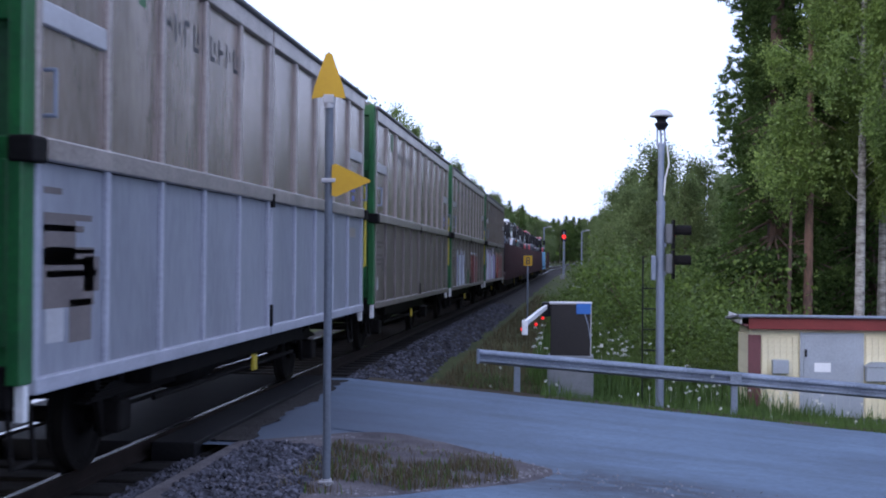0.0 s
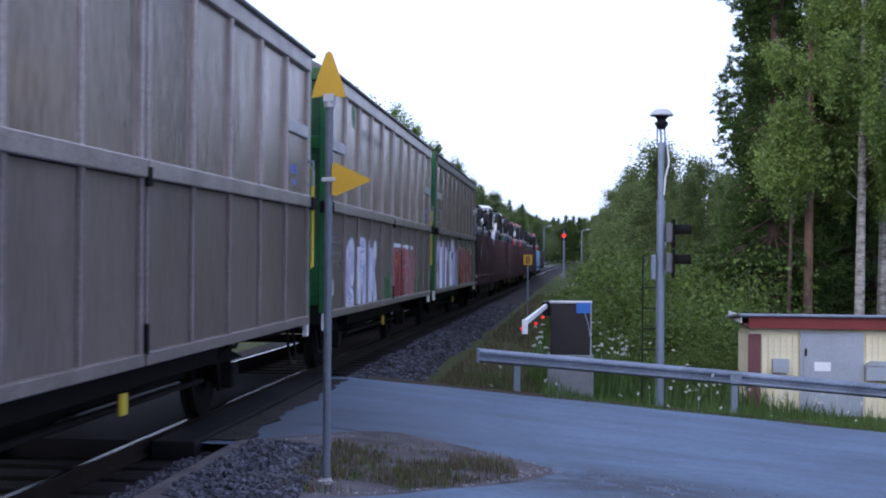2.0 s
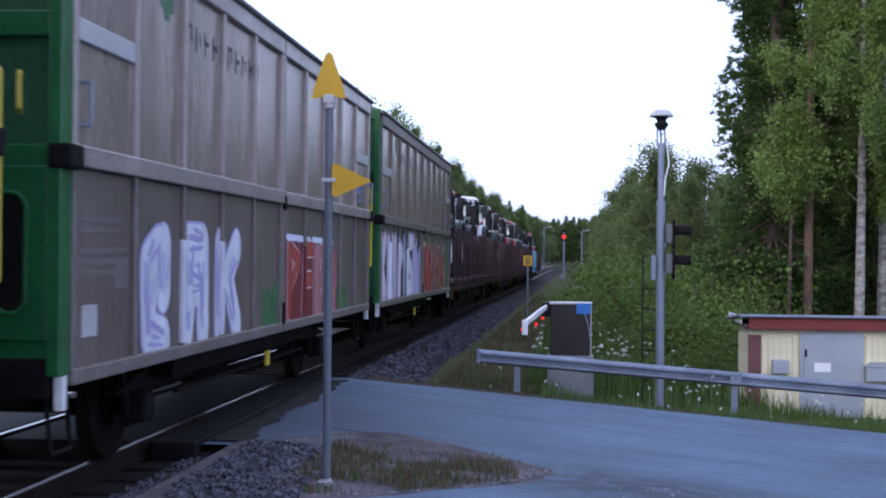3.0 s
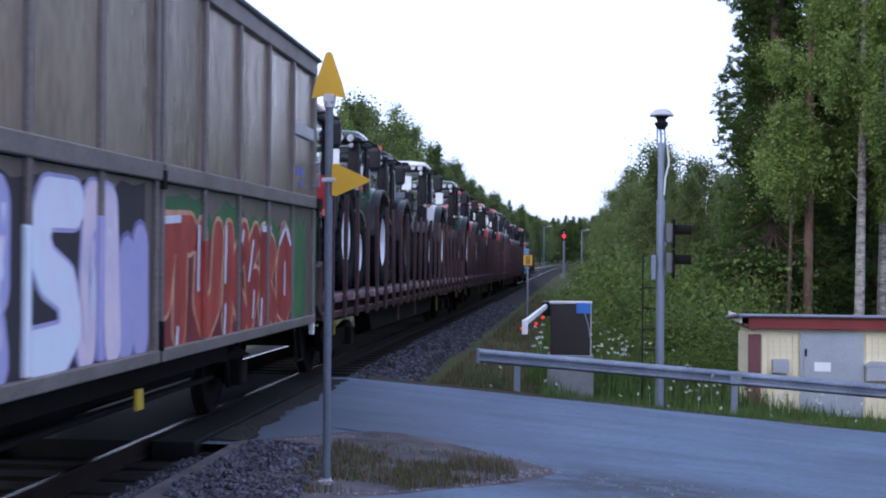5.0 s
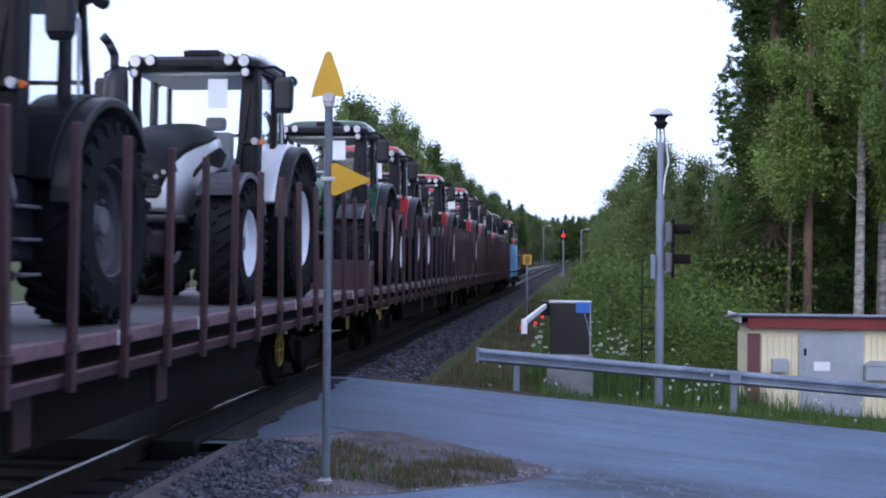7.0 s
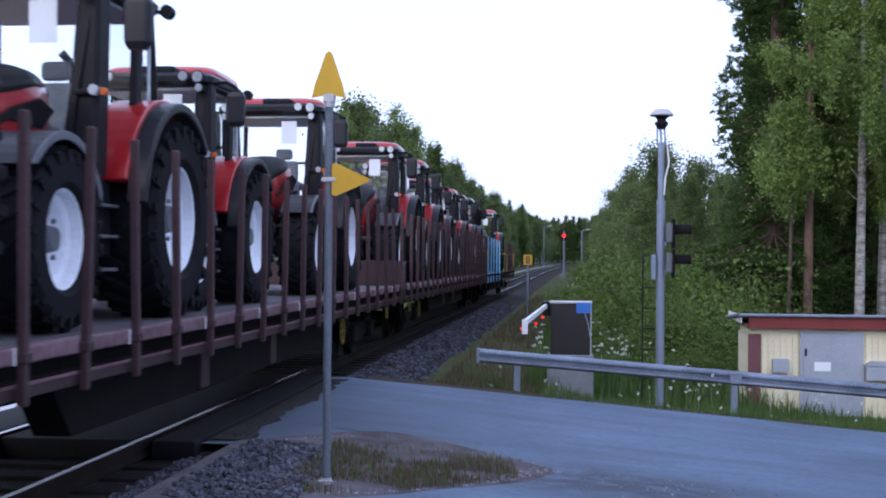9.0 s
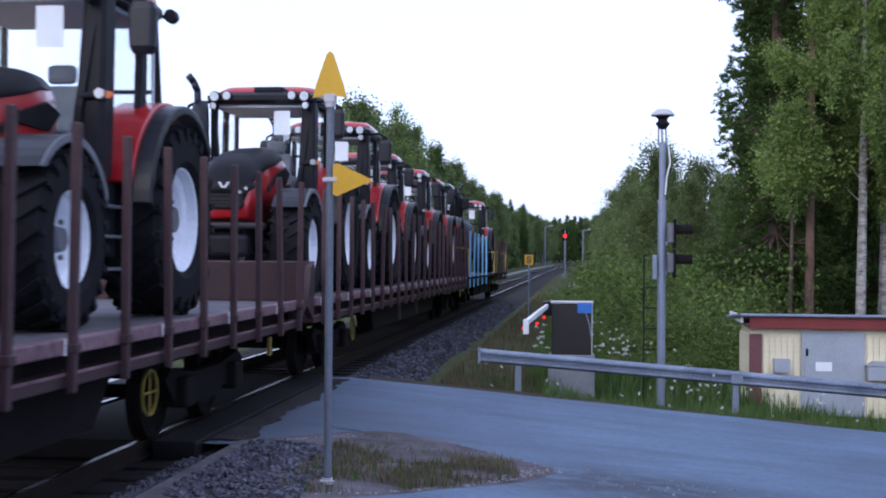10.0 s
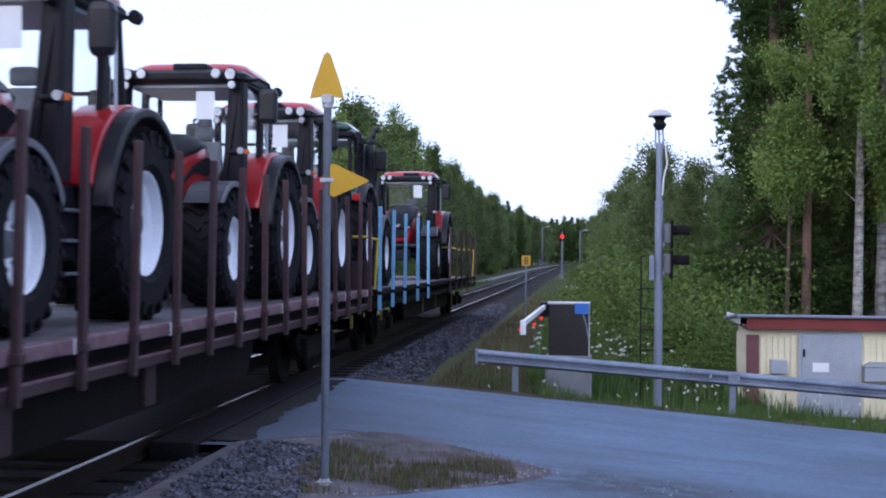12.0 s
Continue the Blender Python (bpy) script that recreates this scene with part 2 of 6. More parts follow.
    ballast=mat("ballast_bed", (0.042, 0.039, 0.038), (0.022, 0.02, 0.02), 0.95, 0.0, 22, 2, 1.0, 0.05, spec=0.12),
    stone=mat("ballast_stone", (0.12, 0.122, 0.15), (0.025, 0.023, 0.027), 0.9, 0.0, 30, 6, 0.3, 0.01, vary=0.5, island=True, spec=0.12),
    palegrit=mat("pale_grit", (0.30, 0.29, 0.31), (0.16, 0.155, 0.17), 0.9, 0.0, 30, 6, 0.2, 0.005, vary=0.4, island=True, spec=0.12),
    polished=mat("traffic_polished_asphalt", (0.30, 0.30, 0.32), (0.19, 0.19, 0.205), 0.2, 0.0, 40, 1.2, 0.12, 0.003, spec=0.7),
    soil=mat("grassy_soil", (0.075, 0.085, 0.03), (0.04, 0.05, 0.02), 0.95, 0.0, 12, 0.5, 0.8, 0.04, spec=0.12),
    drysoil=mat("dry_embankment", (0.075, 0.058, 0.042), (0.045, 0.04, 0.028), 0.95, 0.0, 14, 0.8, 0.8, 0.04, spec=0.12),
    sleeper=mat("oily_sleeper", (0.024, 0.021, 0.02), (0.013, 0.012, 0.011), 0.9, 0.0, 40, 4, 0.3, 0.005, vary=0.2, spec=0.12),
    rubber=mat("crossing_rubber", (0.012, 0.012, 0.014), (0.007, 0.007, 0.008), 0.7, 0.0, 30, 2, 0.2, 0.004, spec=0.12),
    grass=mat("grass_blade", (0.105, 0.18, 0.036), (0.062, 0.11, 0.024), 0.7, 0.0, 4, 0.5, 0.0, vary=0.35, island=True, transmit=0.35),
    grassdry=mat("dry_grass_blade", (0.15, 0.115, 0.06), (0.09, 0.075, 0.038), 0.8, 0.0, 4, 0.5, 0.0, vary=0.35, island=True, transmit=0.3),
    flower=mat("white_umbel", (0.75, 0.76, 0.72), (0.62, 0.64, 0.58), 0.8, 0.0, 20, 3, 0.0),
    leafbush=mat("bush_leaf", (0.15, 0.215, 0.038), (0.06, 0.105, 0.022), 0.6, 0.0, 3, 0.5, 0.0, vary=0.4, island=True, transmit=0.4),
    birchleaf=mat("birch_leaf", (0.225, 0.31, 0.07), (0.115, 0.18, 0.042), 0.55, 0.0, 3, 0.4, 0.0, vary=0.4, island=True, transmit=0.4),
    needle=mat("spruce_needle", (0.085, 0.135, 0.035), (0.05, 0.085, 0.025), 0.75, 0.0, 3, 0.4, 0.0, vary=0.45, island=True, transmit=0.3, spec=0.12),
    farleaf=mat("far_leaf", (0.19, 0.245, 0.095), (0.11, 0.15, 0.06), 0.75, 0.0, 2, 0.15, 0.0, vary=0.4, island=True, transmit=0.4, spec=0.12),
    bark=mat("pine_bark", (0.13, 0.08, 0.06), (0.06, 0.045, 0.038), 0.95, 0.0, 18, 2, 0.8, 0.02, streak=0.3),
    pinebark=mat("red_pine_bark", (0.22, 0.125, 0.085), (0.09, 0.06, 0.05), 0.95, 0.0, 18, 2, 0.8, 0.02, streak=0.3),
    birchbark=mat("birch_bark", (0.5, 0.485, 0.46), (0.10, 0.09, 0.085), 0.8, 0.0, 9, 2.2, 0.3, 0.008, streak=3.0),
    blueink=mat("blue_stencil", (0.10, 0.13, 0.42), (0.16, 0.16, 0.30), 0.5, 0.0, 30, 3, 0.0),
    ink=mat("dark_stencil", (0.05, 0.05, 0.055), (0.035, 0.035, 0.04), 0.6, 0.0, 30, 3, 0.0),
    sprwhite=mat("white_spray", (0.74, 0.76, 0.84), (0.48, 0.49, 0.57), 0.5, 0.0, 7, 2.2, 0.0, streak=0.4),
    sprpink=mat("pink_spray", (0.76, 0.63, 0.68), (0.62, 0.54, 0.68), 0.5, 0.0, 9, 2, 0.0),
    sprlilac=mat("lilac_spray", (0.34, 0.34, 0.60), (0.42, 0.38, 0.60), 0.5, 0.0, 9, 2, 0.0),
    sprred=mat("red_spray", (0.44, 0.075, 0.05), (0.2, 0.02, 0.018), 0.5, 0.0, 7, 2.4, 0.0, streak=0.4),
    sprredark=mat("deep_red_spray", (0.20, 0.022, 0.024), (0.09, 0.014, 0.016), 0.5, 0.0, 7, 2.4, 0.0, streak=0.4),
    sprrose=mat("rose_spray", (0.46, 0.20, 0.21), (0.30, 0.10, 0.11), 0.5, 0.0, 7, 2.4, 0.0, streak=0.4),
    sprgold=mat("ochre_outline_spray", (0.62, 0.46, 0.32), (0.5, 0.2, 0.1), 0.5, 0.0, 9, 3, 0.0),
    sprdusk=mat("dusk_blue_spray", (0.14, 0.13, 0.30), (0.2, 0.18, 0.36), 0.5, 0.0, 9, 2, 0.0),
    sprice=mat("ice_blue_spray", (0.68, 0.80, 0.86), (0.72, 0.68, 0.80), 0.5, 0.0, 7, 1.8, 0.0, streak=0.5),
    sprgreen=mat("green_spray", (0.05, 0.16, 0.05), (0.03, 0.09, 0.035), 0.6, 0.0, 6, 2, 0.0),
    sprblack=mat("black_spray", (0.02, 0.018, 0.022), (0.03, 0.025, 0.03), 0.6, 0.0, 6, 2, 0.0),
)


# ---- mesh helpers ----
def part(name, bm, material, parent, label="", smooth=False):
    """Links a bmesh as one mesh object under a thing or a part."""
    me = bpy.data.meshes.new(name)
    bm.normal_update()
    bm.to_mesh(me)
    bm.free()
    if smooth:
        for p in me.polygons:
            p.use_smooth = True
    me.materials.append(M[material])
    ob = new(name, me)
    if parent is not None:
        ob.parent = parent
    return tagged(ob, label)


def raw(name, verts, faces, material, parent=None, smooth=False):
    me = bpy.data.meshes.new(name)
    me.from_pydata(verts, [], faces)
    if smooth:
        me.polygons.foreach_set("use_smooth", [True] * len(me.polygons))
    me.materials.append(M[material])
    ob = new(name, me)
    if parent is not None:
        ob.parent = parent
    return ob


def again(ob, x, y, z, rz=0.0, parent=None):
    """Another object on the same mesh, as a sibling part."""
    o = ob.copy()
    scene.collection.objects.link(o)
    o.parent = parent or ob.parent
    o.matrix_basis = pose(x, y, z, 0, 0, rz)
    return o


def B(*boxes, bevel=0.0):
    """A bmesh of boxes (x0, x1, y0, y1, z0, z1), with bevelled edges."""
    bm = bmesh.new()
    for x0, x1, y0, y1, z0, z1 in boxes:
        m = Matrix.LocRotScale(((x0 + x1) / 2, (y0 + y1) / 2, (z0 + z1) / 2), None, (abs(x1 - x0), abs(y1 - y0), abs(z1 - z0)))
        bmesh.ops.create_cube(bm, size=1, matrix=m)
    if bevel:
        bmesh.ops.bevel(bm, geom=bm.edges[:], offset=bevel, segments=2, affect="EDGES", profile=0.5)
    return bm


def rod(bm, a, b, r, r2=None, n=10):
    a, b = Vector(a), Vector(b)
    d = b - a
    m = Matrix.Translation((a + b) / 2) @ d.to_track_quat("Z", "Y").to_matrix().to_4x4()
    bmesh.ops.create_cone(bm, cap_ends=True, segments=n, radius1=r, radius2=r if r2 is None else r2, depth=d.length, matrix=m)
    return bm


def rods(*runs, n=10):
    """A bmesh of rods (a, b, radius)."""
    bm = bmesh.new()
    for a, b, r in runs:
        rod(bm, a, b, r, n=n)
    return bm


def pipe(points, r, n=8):
    bm = bmesh.new()
    for a, b in zip(points, points[1:]):
        rod(bm, a, b, r, n=n)
    for p in points[1:-1]:
        bmesh.ops.create_uvsphere(bm, u_segments=n, v_segments=6, radius=r, matrix=Matrix.Translation(p))
    return bm


def prism(outline, lo, hi, axis="x", bevel=0.0):
    """An outline of 2D points pushed from lo to hi along an axis: x takes (y, z), y takes (x, z), z takes (x, y)."""
    put = {"x": lambda p, h: (h, p[0], p[1]), "y": lambda p, h: (p[0], h, p[1]), "z": lambda p, h: (p[0], p[1], h)}[axis]
    bm = bmesh.new()
    a = [bm.verts.new(put(p, lo)) for p in outline]
    b = [bm.verts.new(put(p, hi)) for p in outline]
    bm.faces.new(a[::-1])
    bm.faces.new(b)
    k = len(outline)
    for i in range(k):
        bm.faces.new((a[i], a[(i + 1) % k], b[(i + 1) % k], b[i]))
    bmesh.ops.recalc_face_normals(bm, faces=bm.faces[:])
    if bevel:
        bmesh.ops.bevel(bm, geom=bm.edges[:], offset=bevel, segments=2, affect="EDGES", profile=0.5)
    return bm


def lathe(profile, n=28, axis="x", ring=False):
    """A body of revolution about an axis from (radius, along) points; ring: the last point joins the first."""
    bm = bmesh.new()
    rows = []
    for r, h in profile:
        row = []
        for i in range(n):
            w = 2 * math.pi * i / n
            c, s = r * math.cos(w), r * math.sin(w)
            row.append(bm.verts.new((h, c, s) if axis == "x" else (c, s, h)))
        rows.append(row)
    for p, q in zip(rows, rows[1:] + (rows[:1] if ring else [])):
        for i in range(n):
            bm.faces.new((p[i], p[(i + 1) % n], q[(i + 1) % n], q[i]))
    for row in () if ring else (rows[0], rows[-1]):
        bm.faces.new(row)
    bmesh.ops.remove_doubles(bm, verts=bm.verts[:], dist=1e-5)
    bmesh.ops.recalc_face_normals(bm, faces=bm.faces[:])
    return bm


def lettering(words, size, thick=0.004, bold=0.0):
    cu = bpy.data.curves.new("writing", "FONT")
    cu.body, cu.size, cu.extrude, cu.align_x, cu.align_y, cu.offset = words, size, thick, "CENTER", "CENTER", bold
    cu.resolution_u = 3
    tmp = new("writing", cu)
    me = bpy.data.meshes.new_from_object(tmp.evaluated_get(bpy.context.evaluated_depsgraph_get()))
    bpy.data.objects.remove(tmp)
    bm = bmesh.new()
    bm.from_mesh(me)
    bpy.data.meshes.remove(me)
    return bm


# ---- the line of the track and the lie of the land ----
TRACK = -4.95
DIP = ((-400, 0.0), (18, 0.0), (42, -0.12), (75, -0.32), (126, -0.5), (172, -0.38), (315, 0.1), (900, 0.4))


def dip(y):
    ys, zs = zip(*DIP)
    return float(np.interp(y, ys, zs))


def track_x(y):
    return TRACK + (1.2e-4 * (y - 100) ** 2 if y > 100 else 0.0)


def road_z(x):
    """The road falls away from the crossing to the east."""
    return -0.05 - 0.085 * max(0.0, min(x + 3.3, 14.0)) - 0.03 * max(0.0, x - 10.7)


def sm(a, b, v):
    t = min(1.0, max(0.0, (v - a) / (b - a)))
    return t * t * (3 - 2 * t)


def ground_z(x, y):
    """Height of the earth under ballast, road and grass."""
    base, e = dip(y), x - track_x(y)
    if e >= 0:
        bank = -0.36 - 0.75 * sm(2.6, 7.0, e) - 0.5 * sm(7.0, 14.0, e)
    else:
        bank = -0.36 - 0.45 * sm(2.6, 6.0, -e)
    z = base + bank
    near = (1 - sm(19.2, 21.0, y)) * sm(-60, -50, y)
    if x > TRACK:
        z = z * (1 - near) + (road_z(x) - 0.06) * near if e > 1.55 else z
    else:
        cross = sm(11.5, 13.0, y) * (1 - sm(19.0, 21.0, y))
        z = z * (1 - cross) + (-0.11 - 0.01 * max(0, -e - 3)) * cross if e < -1.55 else z
    far = sm(60, 200, abs(e))
    return z * (1 - far) + far * (base - 1.6) + 0.05 * noise.noise((x * 0.3, y * 0.3, 0)) * sm(20, 23, y)

MOVING, TURNING = [], []


# ---- ground, road, track ----
def ground():
    xs = np.unique(np.concatenate([np.linspace(-900, -60, 12), np.arange(-60, -14, 4), np.arange(-14, 14, 0.5), np.arange(14, 60, 3), np.linspace(60, 900, 12)]))
    ys = np.unique(np.concatenate([np.linspace(-300, -20, 8), np.arange(-20, 45, 0.5), np.arange(45, 130, 3), np.arange(130, 360, 12), np.linspace(360, 2200, 12)]))
    v = [(float(x), float(y), ground_z(float(x), float(y))) for y in ys for x in xs]
    k = len(xs)
    f = [(j * k + i, j * k + i + 1, (j + 1) * k + i + 1, (j + 1) * k + i) for j in range(len(ys) - 1) for i in range(k - 1)]
    return tagged(raw("ground", v, f, "soil", smooth=True), "grassy earth falling away from the railway bank", "ground", kind="structure")


def strip(name, material, rows, label, category):
    """A sheet through rows of (y, [(x, z), ...])."""
    k = len(rows[0][1])
    v = [(x, y, z) for y, row in rows for x, z in row]
    f = [(j * k + i, j * k + i + 1, (j + 1) * k + i + 1, (j + 1) * k + i) for j in range(len(rows) - 1) for i in range(k - 1)]
    return tagged(raw(name, v, f, material, smooth=True), label, category, kind="structure")


ground()

# the asphalt: a main road over the crossing, and a side road past the island of gravel


def island_edge(y):
    """How far east the gravel island reaches at y."""
    if y < 9.5 or y > 14.15:
        return None
    return float(np.interp(y, (9.5, 10.0, 10.3, 10.65, 11.37, 12.05, 12.6, 12.9, 13.3, 13.8, 14.05, 14.15),
                           (-2.95, -2.4, -1.95, -1.49, -0.83, -0.37, -0.13, -0.15, -0.68, -1.31, -2.6, -3.3)))


def road():
    rows = []
    for y in [-40, -20, -5, 4, 8, 9.4] + [9.5 + 0.05 * i for i in range(94)] + [14.4, 15, 15.6, 16.2, 16.8, 17.4, 18, 18.6, 19.0, 19.12]:
        e = island_edge(y)
        lo = e - 0.2 if e is not None else (-3.0 if y < 12 else -3.64)
        xs = [lo + (14 - lo) * (i / 24) ** 1.3 for i in range(25)] + [20, 60]
        rows.append((y, [(x, road_z(x) + 0.004 * math.sin(3 * x + y)) for i, x in enumerate(xs)]))
    strip("road", "asphalt", rows, "grey-blue worn asphalt road falling from the crossing", "road")
    rows = [(12.3 + 0.1 * i, [(x, road_z(x) - 0.006) for x in (-3.64, -3.4, -3.1, -2.8, -2.5, -2.2)]) for i in range(20)]
    strip("road_corner", "asphalt", rows, "corner of the asphalt beside the crossing", "road")
    rows = []
    for y in np.arange(12.9, 19.2, 0.5):
        rows.append((float(y), [(x, -0.06 - 0.01 * max(0, -x - 8)) for x in (-70, -30, -16, -10, -8, TRACK - 1.6)]))
    strip("road_west", "polished", rows, "smooth traffic-polished asphalt road beyond the track", "road")
    for name, x0, x1 in (("crossing_panel", TRACK - 1.6, TRACK - 0.86), ("crossing_panel", TRACK - 0.66, TRACK + 0.66), ("crossing_panel", TRACK + 0.86, TRACK + 1.3)):
        p = part(name, B((x0, x1, 12.1, 19.1, -0.24, -0.012), bevel=0.015), "rubber", None)
        tagged(p, "dark rubber panel between the rails of the crossing", "crossing panel", "crossing panels", "structure")


road()


def ballast():
    rows = []
    for y in [-60, -20] + [i * 1.0 for i in range(0, 12)] + [12.1, 12.15, 19.1, 19.2] + list(np.arange(20, 60, 1.5)) + list(np.arange(60, 420, 8)):
        c, z = track_x(y), dip(y)
        low = -0.25 if 12.12 < y < 19.15 else 0.0
        prof = [(-3.6, -0.62), (-2.2, -0.26), (-1.6, -0.2), (-0.8, -0.2), (0, -0.2), (0.8, -0.2), (1.5, -0.19), (2.1, -0.25), (2.7, -0.5), (3.6, -0.95)]
        if y < 12.12:
            prof = prof[:7] + [(1.75, -0.2), (2.2, -0.2), (2.6, -0.28)]
        elif low:
            prof = prof[:6] + [(1.28, -0.2), (1.34, 0.11), (2.2, 0.03), (3.6, -0.7)]
        rows.append((float(y), [(c + x, z + d + low + 0.02 * noise.noise((x * 2, y * 1.3, 4))) for x, d in prof]))
    strip("ballast", "ballast", rows, "dark crushed-stone ballast shoulder of the railway", "ballast")


ballast()


def rails():
    """Two rails with polished heads, as parts of one track, and its sleepers."""
    top = new("railway_track")
    tagged(top, "single railway track with polished rails on sleepers", "railway track", kind="structure")
    foot = [(-0.07, -0.17), (0.07, -0.17), (0.07, -0.155), (0.012, -0.13), (0.012, -0.045), (0.036, -0.035), (0.036, -0.004), (-0.036, -0.004), (-0.036, -0.035), (-0.012, -0.045), (-0.012, -0.13), (-0.07, -0.155)]
    head = [(-0.03, -0.004), (0.03, -0.004), (0.03, 0.0), (-0.03, 0.0)]
    ys = [-80.0, -40, -10] + [i * 4.0 for i in range(0, 110)]
    for side in (-0.762, 0.762):
        for name, prof, m in (("rail", foot, "rust"), ("rail_head", head, "railtop")):
            k = len(prof)
            v = [(track_x(y) + side + px, y, dip(y) + pz) for y in ys for px, pz in prof]
            f = [(j * k + i, j * k + (i + 1) % k, (j + 1) * k + (i + 1) % k, (j + 1) * k + i) for j in range(len(ys) - 1) for i in range(k)]
            raw(name, v, f, m, top)
    first = part("sleeper", B((-1.25, 1.25, -0.13, 0.13, -0.36, -0.165), bevel=0.02), "sleeper", top)
    first.location = (track_x(2), 2, dip(2))
    y = 2.6
    while y < 110:
        if not 11.9 < y < 19.3:
            again(first, track_x(y), y, dip(y))
        y += 0.6


rails()


# ---- covered wagons ----
def wheelset(parent, y, r=0.46):
    """An axle with two wheels, turning about its own middle."""
    prof = []
    for s in (-0.80, 0.80):
        d = 1 if s > 0 else -1
        prof += [(0.07, s - 0.085)] if d > 0 else [(0.0, s - 0.35), (0.07, s - 0.35), (0.07, s - 0.065)]
        ring = [(r - 0.02, s - 0.065), (r, s - 0.045), (r, s + 0.055), (r - 0.06, s + 0.065), (r - 0.09, s + 0.02), (0.14, s + 0.03), (0.14, s + 0.085)]
        ring2 = [(0.14, s - 0.085), (0.14, s - 0.03), (r - 0.09, s - 0.02), (r - 0.06, s - 0.065), (r, s - 0.055), (r, s + 0.045), (r + 0.028, s + 0.05), (r + 0.028, s + 0.075), (0.3, s + 0.065)]
        prof += ring2 if d < 0 else [(0.3, s - 0.065), (r + 0.028, s - 0.075), (r + 0.028, s - 0.05), (r, s - 0.045), (r, s + 0.055), (r - 0.06, s + 0.065), (r - 0.09, s + 0.02), (0.14, s + 0.03), (0.14, s + 0.085)]
        prof += [(0.07, s + 0.085)]
    prof += [(0.07, 1.14), (0.0, 1.14)]
    w = part("wheelset", lathe(prof, 26), "black", parent, smooth=False)
    home = pose(0, y, r)
    w.matrix_basis = home
    TURNING.append((w, home, r))
    return w


def running_gear(top, y, spring=True):
    """Axle guard, leaf spring and axlebox beside one wheelset, on both sides."""
    for s in (-1, 1):
        x = s * 1.06
        g = prism([(y - 0.42, 0.95), (y - 0.16, 0.30), (y + 0.16, 0.30), (y + 0.42, 0.95), (y + 0.3, 0.95), (y + 0.12, 0.5), (y - 0.12, 0.5), (y - 0.3, 0.95)], x - 0.02, x + 0.02)
        part("axle_guard", g, "black", top)
        part("axle_box", B((x - 0.08, x + 0.16, y - 0.14, y + 0.14, 0.33, 0.6), bevel=0.03), "black", top)
        sp = []
        for i in range(6):
            h = 0.62 - 0.1 * i
            sp.append((x - 0.05, x + 0.05, y - h, y + h, 0.62 + 0.022 * i, 0.638 + 0.022 * i))
        part("leaf_spring", B(*sp), "black", top)


def buffers(top, y, d, z=1.0):
    for x in (-0.875, 0.875):
        bm = rods(((x, y, z), (x, y + d * 0.28, z), 0.1), ((x, y + d * 0.28, z), (x, y + d * 0.46, z), 0.07), n=14)
        part("buffer", bm, "black", top)
        part("buffer_head", rods(((x, y + d * 0.45, z), (x, y + d * 0.49, z), 0.23), n=18), "black", top)
    hook = pipe([(0, y, z - 0.02), (0, y + d * 0.3, z - 0.02), (0, y + d * 0.55, z - 0.12), (0, y + d * 0.6, z - 0.3)], 0.035)
    part("coupling", hook, "black", top)
    part("brake_hose", pipe([(0.35, y, z - 0.1), (0.36, y + d * 0.2, z - 0.25), (0.3, y + d * 0.45, z - 0.48), (0.15, y + d * 0.6, z - 0.4)], 0.025), "black", top)


BODY, FLOOR, BAND, EAVE = 6.5, 0.925, 2.43, 4.42


def stencil(top, rows, material, name="stencil"):
    """Small painted marks, y and z in the wagon's space, two millimetres proud of the near wall."""
    for y0, y1, z0, z1 in rows:
        part(name, B((1.4705, 1.4725, y0, y1, z0, z1)), material, top)


def covered_wagon(label, lower=("panel_low", "rib_low"), marks=True, tail=False, upper=("panel", "rib")):
    """A two-axle sliding-wall wagon: its axis lies along y, its near wall faces +x."""
    top = tagged(new("covered_wagon"), label, "freight wagon", "freight train")
    part("underframe", B((-1.25, 1.25, -BODY, BODY, 0.86, 1.12), (-0.85, 0.85, -3.2, 3.2, 0.5, 0.87), (-0.5, 0.5, -5.9, 5.9, 0.6, 0.87), (0.95, 1.2, -3.2, 3.2, 0.66, 0.88), (-1.2, -0.95, -3.2, 3.2, 0.66, 0.88), bevel=0.012), "black", top)
    for y in (-3.9, 3.9):
        wheelset(top, y)
        running_gear(top, y)
    buffers(top, -BODY, -1)
    buffers(top, BODY, 1)
    part("brake_reservoir", rods(((0.75, -1.4, 0.62), (0.75, -0.2, 0.62), 0.19), n=14), "black", top, smooth=True)
    part("brake_rigging", rods(((1.12, -2.9, 0.5), (1.12, 2.9, 0.5), 0.025), ((0.8, -3.2, 0.42), (0.8, 3.2, 0.42), 0.02)), "black", top)
    part("brake_lever", B((1.3, 1.34, -0.05, 0.1, 0.5, 0.68), bevel=0.01), "yellow", top, "yellow brake changeover lever")
    # roof: a low arch
    arc = [(1.53 * math.sin(radians(a)) / math.sin(radians(52)), EAVE - 0.02 + 0.42 * (math.cos(radians(a)) - math.cos(radians(52))) / (1 - math.cos(radians(52)))) for a in range(-52, 53, 8)]
    part("roof", prism(arc + [(1.45, EAVE - 0.1), (-1.45, EAVE - 0.1)], -BODY, BODY, "y"), "roof", top, smooth=False)
    part("roof_gutter", rods(((1.535, -BODY, EAVE + 0.0), (1.535, BODY, EAVE + 0.0), 0.03)), "roof", top)
    part("inner_shell", B((-1.36, 1.36, -BODY + 0.12, BODY - 0.12, 1.1, EAVE - 0.1)), "black", top)
    # four sliding doors, two a side
    for s in (1, -1):
        for k in (-1, 1):
            y0, y1 = (-BODY + 0.10, -0.03) if k < 0 else (0.03, BODY - 0.10)
